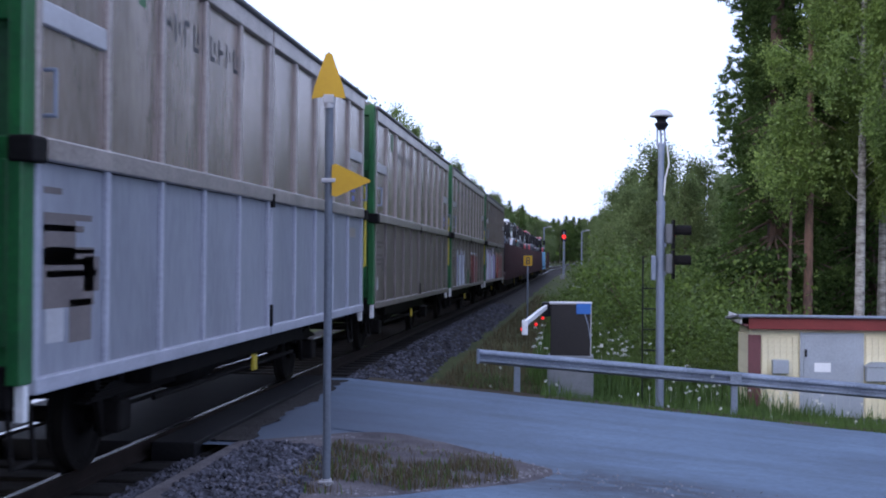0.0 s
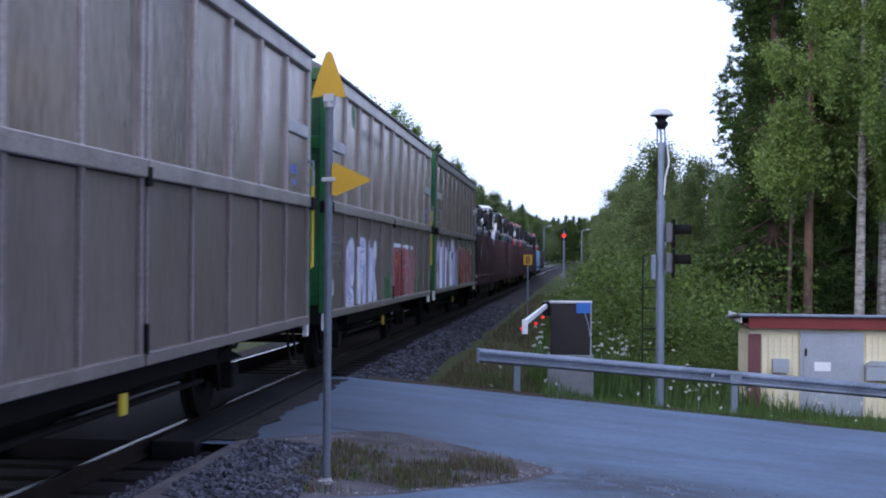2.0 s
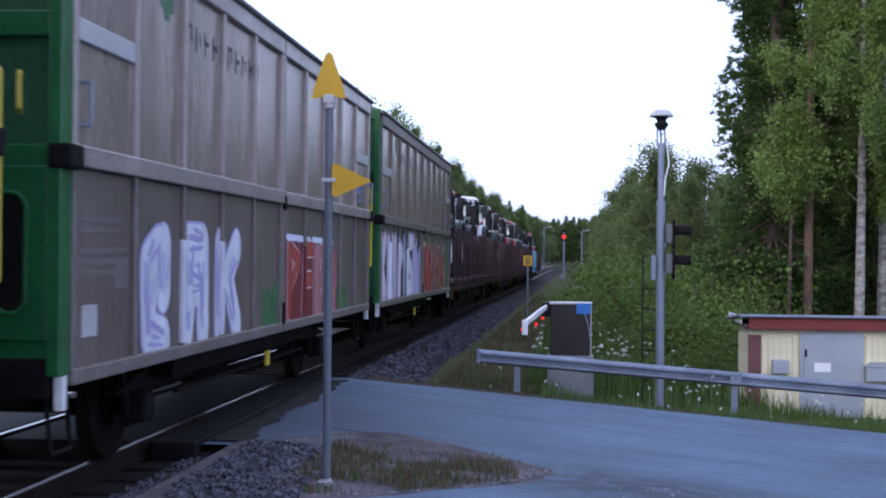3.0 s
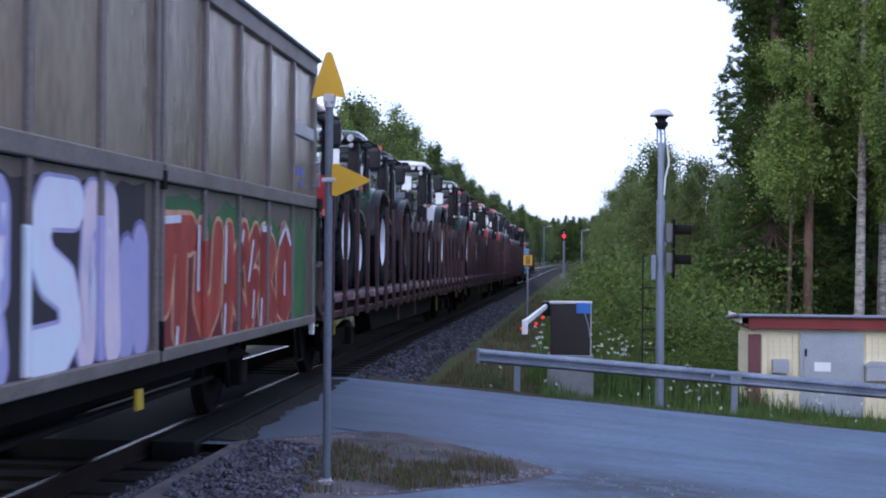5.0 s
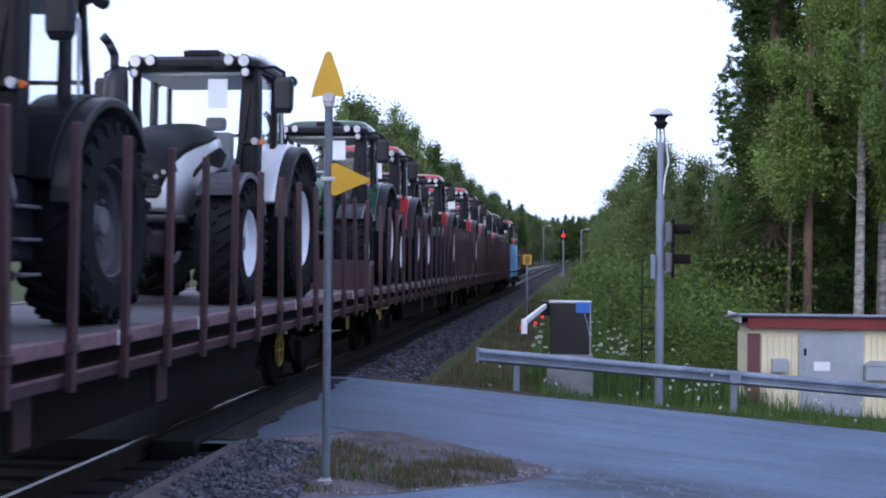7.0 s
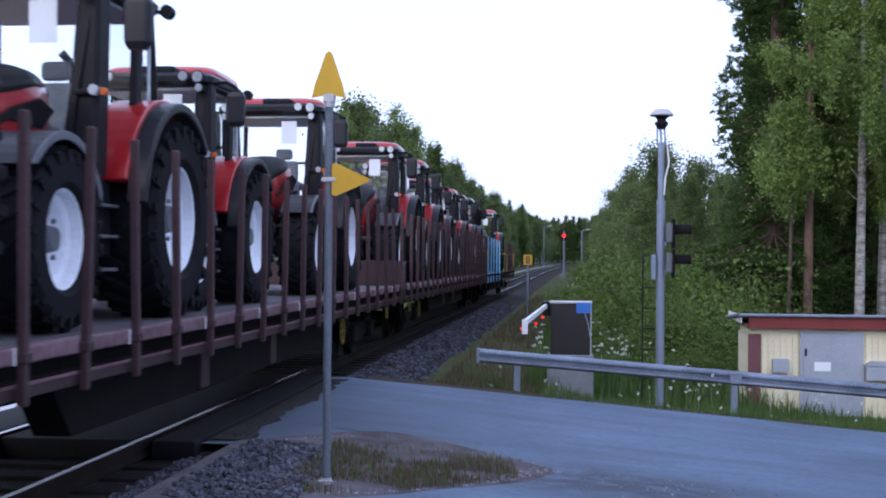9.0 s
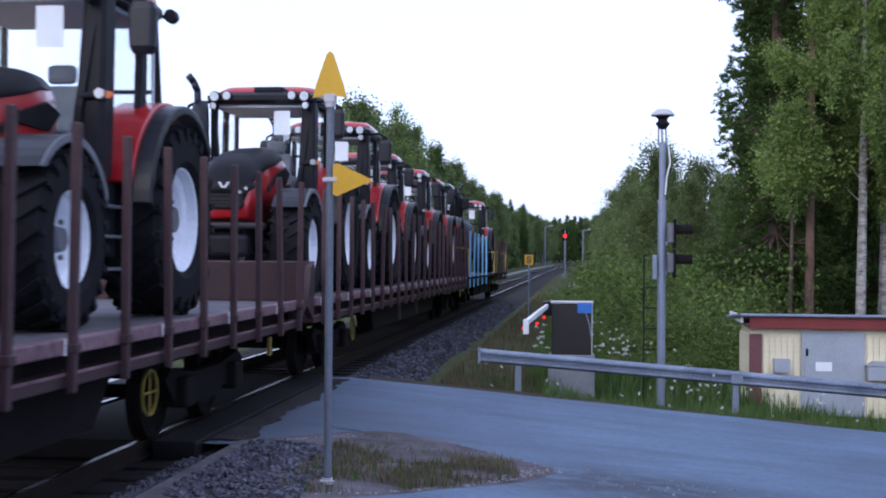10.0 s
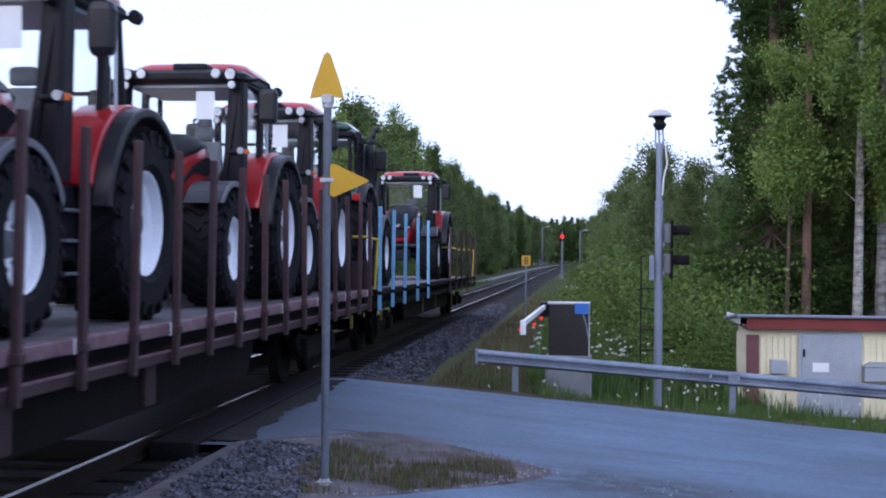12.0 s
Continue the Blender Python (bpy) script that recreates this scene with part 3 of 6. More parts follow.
            x0, x1 = (1.40, 1.47) if s > 0 else (-1.47, -1.40)
            door = part("sliding_door", B((x0, x1, y0, y1, BAND + 0.05, EAVE - 0.1), bevel=0.008), upper[0], top)
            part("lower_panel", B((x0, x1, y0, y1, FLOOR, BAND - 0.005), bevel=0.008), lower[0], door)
            xo0, xo1 = (1.46, 1.525) if s > 0 else (-1.525, -1.46)
            part("waist_band", B((xo0, xo1 + (0.015 if s > 0 else 0), y0, y1, BAND, BAND + 0.15), bevel=0.012), upper[1], door)
            part("head_rail", B((xo0, xo1, y0, y1, EAVE - 0.22, EAVE - 0.03), bevel=0.012), upper[1], door)
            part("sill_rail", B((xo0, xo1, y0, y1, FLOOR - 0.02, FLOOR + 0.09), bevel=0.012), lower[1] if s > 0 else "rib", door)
            n = 5
            ru = rl = None
            for i in range(n + 1):
                y = y0 + 0.04 + (y1 - y0 - 0.08) * i / n
                w = 0.038
                if ru is None:
                    ru = part("upper_rib", B((xo0, xo1 - 0.012 * s, -w, w, BAND + 0.13, EAVE - 0.2), bevel=0.014), upper[1], door)
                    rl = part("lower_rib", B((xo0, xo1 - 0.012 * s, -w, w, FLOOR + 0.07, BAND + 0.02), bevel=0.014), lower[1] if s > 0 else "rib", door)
                    ru.location.y = rl.location.y = y
                else:
                    again(ru, 0, y, 0, parent=door)
                    again(rl, 0, y, 0, parent=door)
            ends = (y0 + 0.08, y0 + 1.24) if k < 0 else (y1 - 1.24, y1 - 0.08)
            part("handle_plate", B((xo0, xo1 - 0.02 * s, ends[0], ends[1], 3.32, 3.48), bevel=0.01), "plate", door, "pale worn plate on the door")
    part("door_seal", B((1.38, 1.44, -0.032, 0.032, FLOOR, EAVE - 0.05)), "black", top)
    part("latch", B((1.47, 1.55, -0.05, 0.05, 2.36, 2.52), bevel=0.01), "black", top)
    part("latch", B((1.47, 1.54, -0.03, 0.03, 1.0, 1.25), bevel=0.01), "black", top)
    # green ends: a pierced frame that faces along the track
    for d in (-1, 1):
        y = d * (BODY - 0.02)
        a, b = (y - 0.07, y + 0.05) if d > 0 else (y - 0.05, y + 0.07)
        part("end_wall", B((-1.38, 1.38, min(y, y - d * 0.06), max(y, y - d * 0.06), 1.1, EAVE - 0.02)), "greendark", top, "recessed green end wall with shade in its colour")
        for x in (-1.44, 1.44, -0.5, 0.5):
            w = 0.05 if abs(x) > 1 else 0.06
            part("end_post", B((x - w, x + w, a - 0.05, b + 0.05, 0.98, EAVE + 0.05), bevel=0.012), "green", top, "bright green steel corner post")
        for z in (1.15, 2.48, 3.4, EAVE - 0.05):
            part("end_beam", B((-1.4, 1.4, a, b, z - 0.09, z + 0.09), bevel=0.012), "green", top)
        # a pierced corner plate with a long slot
        yf = y + d * 0.075
        part("corner_plate", B((0.86, 1.38, min(y, yf), max(y, yf), 1.22, 2.42), bevel=0.01), "green", top)
        part("slot", prism([(1.12 + 0.1 * math.cos(w), 1.82 + (0.3 if math.sin(w) > 0 else -0.3) + 0.1 * math.sin(w)) for w in np.linspace(0.01, 6.27, 22)], yf - 0.002, yf + d * 0.004, "y"), "black", top)
        part("slot_rim", pipe([(1.12 + 0.115 * math.cos(w), yf + d * 0.004, 1.82 + (0.3 if math.sin(w) > 0 else -0.3) + 0.115 * math.sin(w)) for w in np.linspace(0.01, 6.294, 22)], 0.016, 6), "green", top)
        part("headstock", B((-1.4, 1.4, a - 0.02, b + 0.02, 0.82, 1.1), bevel=0.015), "black", top)
        part("corner_clamp", B((1.40, 1.57, y - 0.13, y + 0.13, 2.40, 2.57), bevel=0.02), "black", top)
        part("grab_handle", pipe([(1.5, y - d * 0.2, 2.72), (1.58, y - d * 0.2, 2.72), (1.58, y - d * 0.2, 3.02), (1.5, y - d * 0.2, 3.02)], 0.014), "galv", top)
        part("step_iron", pipe([(1.3, y - d * 0.1, 0.9), (1.35, y - d * 0.1, 0.42), (1.35, y - d * 0.45, 0.42), (1.3, y - d * 0.45, 0.9)], 0.018), "black", top)
        part("lamp_bracket", B((1.42, 1.49, y - 0.035, y + 0.035, 0.74, 0.98), bevel=0.01), "white", top, "pale lamp bracket")
    if not tail:
        part("yellow_handrail", pipe([(1.44, BODY + 0.1, 1.62), (1.5, BODY + 0.13, 1.66), (1.5, BODY + 0.13, 2.92), (1.44, BODY + 0.1, 2.98)], 0.028), "yellow", top, "yellow vertical handrail")
    part("yellow_handrail", pipe([(1.2, -BODY - 0.1, 2.78), (1.24, -BODY - 0.2, 2.8), (1.24, -BODY - 0.2, 3.02), (1.2, -BODY - 0.1, 3.05)], 0.02), "yellow", top, "yellow vertical handrail")
    if marks:
        rnd = random.Random(len(label))
        for i in range(10):
            y = -3.74 + i * 0.275
            stencil(top, [(y, y + 0.045, 3.68, 3.92)], "ink", "lettering_bar")
            if i % 3 != 1:
                z = rnd.choice((3.875, 3.79, 3.68))
                stencil(top, [(y + 0.046, y + 0.16, z, z + 0.045)], "ink", "lettering_bar")
            if i % 4 != 2:
                stencil(top, [(y + 0.125, y + 0.165, 3.76, 3.87)], "ink", "lettering_bar")
        stencil(top, [(-4.48, -4.12, 3.9, 4.16), (-4.38, -4.22, 3.82, 3.9)], "green", "green_emblem")
        stencil(top, [(5.4, 5.62, 2.82, 2.93), (5.66, 5.8, 2.82, 2.93), (5.55, 5.75, 2.68, 2.76)], "blueink", "blue_mark")
        for z, a, b in ((2.22, -6.2, -5.9), (2.05, -6.2, -5.35), (1.97, -6.2, -5.5), (1.82, -6.15, -5.3), (1.74, -6.15, -5.45), (1.66, -6.15, -5.25)):
            stencil(top, [(a, b, z, z + 0.045)], "faded", "faded_mark")
        stencil(top, [(-5.5, -5.2, 1.55, 1.8)], "faded", "faded_mark")
        stencil(top, [(-6.15, -5.85, 1.22, 1.45)], "plate", "pale_label_holder")
    return top


def spray(top, glyphs, width, outline, fills, rim=0.07, inner=""):
    """Graffiti on the near wall: for each glyph an outline layer and a fill layer of round-ended strokes."""
    for i, lines in enumerate(glyphs):
        for colour, w, x in ((outline, width * 0.5 + rim, 1.4735), (fills[i % len(fills)], width * 0.5, 1.4785)):
            bm = bmesh.new()
            n = 0
            for line in lines:
                for (ya, za), (yb, zb) in zip(line, line[1:]):
                    blob(bm, ya, za, yb, zb, w, x + 0.0003 * n)
                    n += 1
            part("graffiti_letter", bm, colour, top)
        if inner:
            rnd = random.Random(i + len(glyphs) * 7)
            for line in lines:
                for (ya, za), (yb, zb) in zip(line, line[1:]):
                    for _ in range(4):
                        d, a, b = rnd.uniform(-0.42, 0.42) * width, rnd.uniform(0, 0.45), rnd.uniform(0.55, 1.0)
                        n = math.hypot(yb - ya, zb - za) or 1.0
                        oy, oz = -(zb - za) / n * d, (yb - ya) / n * d
                        bm = bmesh.new()
                        blob(bm, ya + (yb - ya) * a + oy, za + (zb - za) * a + oz, ya + (yb - ya) * b + oy * 0.6, za + (zb - za) * b + oz * 0.6, rnd.uniform(0.012, 0.03), 1.4825)
                        part("graffiti_inner_line", bm, inner, top)


def haze(top, y0, y1, z0, z1, colour, seed, x=1.4722, n=22):
    """A ragged patch of background paint."""
    rnd = random.Random(seed)
    pts = [(y0 + (y1 - y0) * k / n, z1 + rnd.uniform(-0.12, 0.14)) for k in range(n + 1)] + [(y1 - (y1 - y0) * k / n, z0 + rnd.uniform(-0.01, 0.05)) for k in range(n + 1)]
    bm = bmesh.new()
    bm.faces.new([bm.verts.new((x, y, z)) for y, z in pts])
    bmesh.ops.triangulate(bm, faces=bm.faces[:])
    part("graffiti_ground", bm, colour, top)


def blob(bm, ya, za, yb, zb, r, x):
    """One stroke of paint: a flat capsule standing in the plane of the wall."""
    d = math.atan2(zb - za, yb - ya)
    pts = [(yb + r * math.cos(d + a), zb + r * math.sin(d + a)) for a in np.linspace(-1.57, 1.57, 7)]
    pts += [(ya + r * math.cos(d + a), za + r * math.sin(d + a)) for a in np.linspace(1.57, 4.71, 7)]
    bm.faces.new([bm.verts.new((x, p[0], p[1])) for p in pts])


def wagons():
    end = 63.4
    looks = [
        ("taupe covered sliding-wall wagon with red and pale graffiti", ("panel_low", "rib_low")),
        ("taupe covered sliding-wall wagon with white and red graffiti on it", ("panel_low", "rib_low")),
        ("taupe covered sliding-wall wagon with green steel ends", ("panel_low", "rib_low")),
        ("covered sliding-wall wagon with blue-grey repainted lower panels", ("panel_grey", "rib_grey")),
        ("taupe covered sliding-wall wagon ahead in the train", ("panel_low", "rib_low")),
        ("taupe covered sliding-wall wagon near the front of the train", ("panel_low", "rib_low"))]
    for k, (label, lower) in enumerate(looks):
        w = covered_wagon(label, lower, tail=k == 0, upper=("panel_brown", "rib_low") if k == 0 else ("panel", "rib"))
        MOVING.append((w, end - 14.2 * k - BODY, 4.0, Matrix.Identity(4)))
        if k == 0:
            t, b = 1.98, 1.16
            haze(w, -0.02, 5.95, 0.92, 2.24, "sprgreen", 5)
            haze(w, 0.0, 5.05, 0.94, 1.9, "sprredark", 15, 1.4728)
            red = [[[(0.12, t), (0.95, t + 0.02)], [(0.3, t - 0.2), (0.2, 1.45)], [(0.68, t), (0.62, b)]],
                   [[(1.3, t), (1.22, b + 0.25), (1.45, b), (1.75, b + 0.2), (1.85, t)]],
                   [[(2.25, t), (2.2, b)], [(2.85, t + 0.02), (2.42, 1.55), (2.8, b)]],
                   [[(3.35, t), (3.05, 1.75), (3.1, 1.4), (3.35, 1.5), (3.1, b)]],
                   [[(3.72, t), (3.68, b)], [(3.75, t), (4.12, t - 0.15), (3.8, 1.5), (4.2, b)]],
                   [[(4.72, t + 0.04), (4.5, 1.6), (4.52, b + 0.1), (4.8, b), (5.0, 1.4), (4.95, t - 0.1), (4.72, t + 0.04)]]]
            spray(w, red, 0.34, "sprgold", ["sprred"], 0.045)
            # white highlights on the upper left of the letters, and drips at the feet
            for hy, hz, ly, lz in ((0.0, 2.1, 0.6, 2.13), (1.18, 2.06, 1.16, 1.5), (2.12, 2.08, 2.08, 1.55), (2.78, 2.05, 2.62, 1.7), (3.2, 1.95, 3.02, 1.55), (3.62, 2.1, 4.0, 2.12), (4.45, 1.95, 4.75, 2.16), (4.75, 2.16, 5.02, 1.95), (4.72, 1.7, 4.72, 1.35), (0.55, 1.15, 0.52, 0.98), (2.1, 1.3, 2.06, 0.98), (3.6, 1.3, 3.56, 0.98), (3.25, 1.4, 3.2, 1.15)):
                bm = bmesh.new()
                blob(bm, hy, hz, ly, lz, 0.035, 1.4855)
                part("graffiti_highlight", bm, "sprwhite", w)
            haze(w, -6.4, -0.3, 0.92, 2.3, "sprblack", 6)
            t, b = 2.12, 1.15
            pale = [[[(-6.15, t), (-6.1, b)], [(-5.7, t), (-6.05, 1.6), (-5.7, b)]], [[(-5.25, t - 0.05), (-5.3, b + 0.02)]],
                    [[(-4.75, t), (-4.72, b)], [(-4.35, t), (-4.3, b)], [(-4.7, 1.55), (-4.35, 1.55)]],
                    [[(-3.75, t + 0.04), (-3.8, b)], [(-3.75, 2.1), (-3.4, 1.9), (-3.75, 1.6)]], [[(-3.0, t), (-3.0, 1.6)], [(-3.05, 1.35), (-3.0, b)]],
                    [[(-1.78, t + 0.04), (-2.25, t + 0.04), (-2.42, 1.92), (-2.25, 1.7), (-1.92, 1.58), (-1.82, 1.3), (-2.0, b + 0.02), (-2.45, b)]],
                    [[(-1.55, b), (-1.45, t + 0.06), (-1.12, t + 0.04), (-1.02, b)], [(-1.5, 1.5), (-1.1, 1.5)]]]
            spray(w, pale, 0.34, "sprlilac", ["sprpink", "sprice", "sprpink", "sprice", "sprlilac", "sprice", "sprpink"], 0.03)
            rnd = random.Random(8)
            for i in range(46):
                y, z = rnd.choice((-6.1, -5.28, -4.73, -4.32, -3.78, -3.0, -1.52, -1.07)) + rnd.uniform(-0.07, 0.07), rnd.uniform(1.0, 1.9)
                bm = bmesh.new()
                blob(bm, y, z, y + rnd.uniform(-0.08, 0.08), z + rnd.uniform(0.1, 0.4), rnd.uniform(0.02, 0.06), 1.4815 + 0.0001 * i)
                part("graffiti_shade", bm, rnd.choice(("sprpink", "sprice", "sprlilac", "sprwhite")), w)
            spray(w, [[[(-0.72, 1.78), (-0.74, 1.16)], [(-0.42, 1.88), (-0.4, 1.16)], [(-0.7, 1.5), (-0.42, 1.5)]]], 0.36, "sprdusk", ["sprlilac"], 0.04)
        if k == 1:
            t, b = 1.9, 1.12
            white = [[[(-4.5, t - 0.02), (-4.75, 1.75), (-4.72, b + 0.05), (-4.35, b - 0.02)], [(-4.35, t), (-4.36, 1.5)]],
                     [[(-3.65, t), (-3.6, 1.5)], [(-3.65, t + 0.02), (-3.2, t + 0.02), (-3.18, b)], [(-3.7, b), (-3.62, 1.35)], [(-3.6, 1.52), (-3.2, 1.52)]],
                     [[(-2.6, t), (-2.6, b)], [(-2.0, t), (-2.35, 1.6), (-1.98, b - 0.02)]]]
            spray(w, white, 0.36, "sprlilac", ["sprwhite"], 0.025, "sprlilac")
            for y0, y1 in ((-4.85, -4.25), (-3.85, -3.55), (-3.35, -3.05), (-2.75, -2.45), (-2.1, -1.8)):
                stencil(w, [(y0, y1, 1.03, 1.06)], "ink", "graffiti_line")
            haze(w, 0.3, 1.9, 0.95, 1.98, "sprredark", 9, 1.4729)
            haze(w, 1.95, 3.6, 0.95, 1.9, "sprrose", 19, 1.4729)
            spray(w, [[[(0.5, b), (0.5, t)], [(0.5, t), (1.05, 1.75), (0.6, 1.5)]], [[(1.35, b), (1.4, t)], [(1.4, 1.5), (1.8, 1.5)], [(1.4, t), (1.85, t)]],
                      [[(2.3, b), (2.3, t)], [(2.3, t), (2.9, 1.75), (2.4, 1.5), (3.0, b)]]], 0.2, "sprpink", ["sprred", "sprred", "sprrose"], 0.022)
            spray(w, [[[(0.35, t + 0.14), (1.7, t + 0.12)]], [[(1.9, t + 0.13), (3.3, t + 0.1)]]], 0.07, "sprlilac", ["sprice"], 0.01)
            haze(w, -0.85, 0.2, 0.95, 1.42, "sprgreen", 10, 1.4734, 8)
            haze(w, 3.62, 4.5, 0.95, 1.35, "sprgreen", 11, 1.4729, 8)
        # paint that runs over the ribs too
        for y, z1, colour in {0: ((-5.13, 2.1, "sprice"), (-3.86, 2.1, "sprpink"), (-2.6, 2.0, "sprice"), (-1.33, 2.1, "sprlilac"), (1.33, 1.95, "sprred"), (2.6, 1.95, "sprredark"), (3.86, 1.95, "sprred"), (5.13, 1.7, "sprgreen")),
                              1: ((-3.86, 1.95, "sprwhite"), (-2.6, 1.95, "sprwhite"), (1.33, 1.95, "sprredark"), (2.6, 1.9, "sprrose"))}.get(k, ()):
            part("painted_rib", B((1.468, 1.5165, y - 0.041, y + 0.041, FLOOR + 0.1, z1), bevel=0.014), colour, w)
        if k == 3:
            stencil(w, [(-6.2, -5.65, 1.75, 2.05), (-6.2, -5.3, 1.45, 1.85), (-5.75, -5.35, 1.2, 1.5)], "faded", "dark_patch")
            stencil(w, [(5.3, 5.9, 2.1, 2.25)], "rib", "faded_mark")
        if k == 0:
            stencil(w, [(-6.2, -6.0, 1.2, 1.3)], "plate", "faded_mark")


wagons()


# ---- flat wagons ----
DECK = 1.217
FLATS = [(63.4 + 0.62, 86.8), (86.8 + 0.75, 110.1), (110.1 + 0.75, 135.2), (135.75, 158.6)]


def flat_wagon(label, length, blue=False, wy=6.0):
    top = tagged(new("flat_wagon"), label, "flat wagon", "freight train")
    h = length / 2
    part("deck", B((-1.42, 1.42, -h, h, DECK - 0.07, DECK - 0.005)), "deck", top, "grey scuffed deck boards")
    for s in (1, -1):
        a, b = sorted((s * 1.38, s * 1.5))
        part("deck_lip", B((a, b, -h, h, DECK - 0.10, DECK + 0.012), bevel=0.014), "lip" if not blue else "black", top, "worn pale maroon edge")
        part("side_sill", B((*sorted((s * 1.22, s * 1.30)), -h, h, DECK - 0.32, DECK - 0.09), bevel=0.01), "black", top)
        part("sill_flange", B((*sorted((s * 1.24, s * 1.475)), -h, h, DECK - 0.33, DECK - 0.235), bevel=0.012), "maroon" if not blue else "black", top)
        part("sill_edge", B((*sorted((s * 1.46, s * 1.482)), -h, h, DECK - 0.245, DECK - 0.225)), "lip" if not blue else "black", top)
    part("centre_sill", B((-0.55, 0.55, -h + 0.2, h - 0.2, 0.62, DECK - 0.07), (-1.3, 1.3, -h, -h + 0.25, 0.84, DECK - 0.07), (-1.3, 1.3, h - 0.25, h, 0.84, DECK - 0.07), bevel=0.02), "black", top)
    trough = prism([(-5.5, 0.95), (-5.0, 0.42), (5.0, 0.42), (5.5, 0.95)], 0.85, 1.15)
    part("truss_beam", trough, "black", top)
    for y in (-1.6, 1.4):
        part("truss_strut", B((1.1, 1.2, y - 0.14, y + 0.14, 0.46, 0.92), bevel=0.01), "maroon", top)
    for c in (-h + 3.0, h - 3.0):
        for y in (c - 0.9, c + 0.9):
            wheelset(top, y)
        for s in (-1, 1):
            x = s * 1.06
            fr = prism([(c - 1.4, 0.62), (c - 1.1, 0.38), (c - 0.6, 0.38), (c - 0.35, 0.3), (c + 0.35, 0.3), (c + 0.6, 0.38), (c + 1.1, 0.38), (c + 1.4, 0.62), (c + 1.2, 0.72), (c + 0.5, 0.62), (c - 0.5, 0.62), (c - 1.2, 0.72)], x - 0.06, x + 0.06)
            part("bogie_frame", fr, "black", top)
            for y in (c - 0.9, c + 0.9):
                part("axle_box", B((x - 0.08, x + 0.17, y - 0.16, y + 0.16, 0.32, 0.62), bevel=0.03), "black", top)
    buffers(top, -h, -1)
    buffers(top, h, 1)
    # stakes in pockets along both edges
    n = int((length - 0.6) / 1.035) + 1
    spots = [(-h + 0.4 + i * (length - 0.8) / (n - 1), "stake") for i in range(n)]
    if blue:
        mid = (FLATS[3][0] + FLATS[3][1]) / 2
        spots = [(q - mid, "bluestake") for q in (135.9, 137.6, 139.4, 141.6, 143.7)] + [(q - mid, "stake") for q in (149.3, 151.2, 153.0, 154.8, 156.6, 158.3)]
    made, lean = {}, random.Random(17)
    for s in (1, -1):
        for i, (y, colour) in enumerate(spots):
            x = s * 1.53
            if colour not in made:
                made[colour] = (part("stake", B((-0.032, 0.032, -0.034, 0.034, -0.36, 1.5), bevel=0.012), colour, top),
                                part("stake_pocket", B((-0.055, 0.045, -0.05, 0.05, -0.09, -0.02), bevel=0.008), "black" if blue else "maroon", top))
                for o in made[colour]:
                    o.location = (x, y, DECK)
            else:
                for o in made[colour]:
                    again(o, x, y, DECK).rotation_euler = (radians(lean.uniform(-1.3, 1.3)), radians(lean.uniform(-0.9, 0.9)), 0)
            if not blue and s > 0 and i % 2 == 0:
                m = part("worn_mark", B((0.0, 0.0455, -0.075, -0.045, -0.1, 0.012)), "white", top, "pale rubbed paint mark")
                m.location = (1.46, y, DECK)
    if blue:
        for y in (-h + 0.1, 4.6, h - 0.15):
            part("yellow_handrail", pipe([(1.45, y, DECK), (1.5, y, DECK + 0.9), (1.3, y, DECK + 0.95), (0.9, y, DECK + 0.95), (0.9, y, DECK)], 0.025), "yellow", top, "yellow pipe handrail")
    for d in (-1, 1):
        y = d * h
        # low folding end boards with slanted cheeks
        if not blue:
            part("end_board", B((-1.4, 1.4, min(y, y - d * 0.06), max(y, y - d * 0.06), DECK, DECK + 0.5), bevel=0.01), "maroon", top, "low maroon end board")
            if d > 0:
                for i, (u, v) in enumerate(((-0.95, 0.07), (-0.8, 0.07), (-0.3, 0.07), (-0.14, 0.05), (-0.02, 0.04))):
                    part("number_bar", B((u, u + v * 1.4, y - 0.067, y - 0.0605, DECK + 0.2, DECK + 0.32)), "plate", top, "pale painted bar")
            part("end_cheek", prism([(y - d * 0.1, DECK - 0.32), (y + d * 0.32, DECK - 0.1), (y + d * 0.12, DECK + 0.42), (y - d * 0.1, DECK + 0.5)], 1.38, 1.46), "maroon", top)
    part("handbrake_wheel", lathe([(0.185, -0.012), (0.21, -0.012), (0.21, 0.012), (0.185, 0.012)], 22, ring=True), "oldyellow", top, "grimy yellow handbrake wheel").location = (1.2, wy, 0.58)
    part("handbrake_spoke", rods(((1.2, wy - 0.18, 0.58), (1.2, wy + 0.18, 0.58), 0.012), ((1.2, wy, 0.4), (1.2, wy, 0.76), 0.012)), "oldyellow", top)
    for y in (-h + 1.3, h - 1.4):
        part("brake_lever", B((1.36, 1.40, y, y + 0.1, 0.62, 0.84), bevel=0.01), "oldyellow", top, "grimy yellow brake lever")
    return top




# ---- tractors ----
def tyre(r, w, lugs=22):
    prof = [(r * 0.55, -w * 0.42), (r * 0.62, -w * 0.5), (r * 0.86, -w * 0.5), (r * 0.95, -w * 0.42), (r * 0.965, 0), (r * 0.95, w * 0.42), (r * 0.86, w * 0.5), (r * 0.62, w * 0.5), (r * 0.55, w * 0.42), (r * 0.55, -w * 0.42)]
    bm = lathe(prof[:-1], 32, ring=True)
    for i in range(lugs):
        for s in (-1, 1):
            a = 2 * math.pi * (i + (0.5 if s > 0 else 0)) / lugs
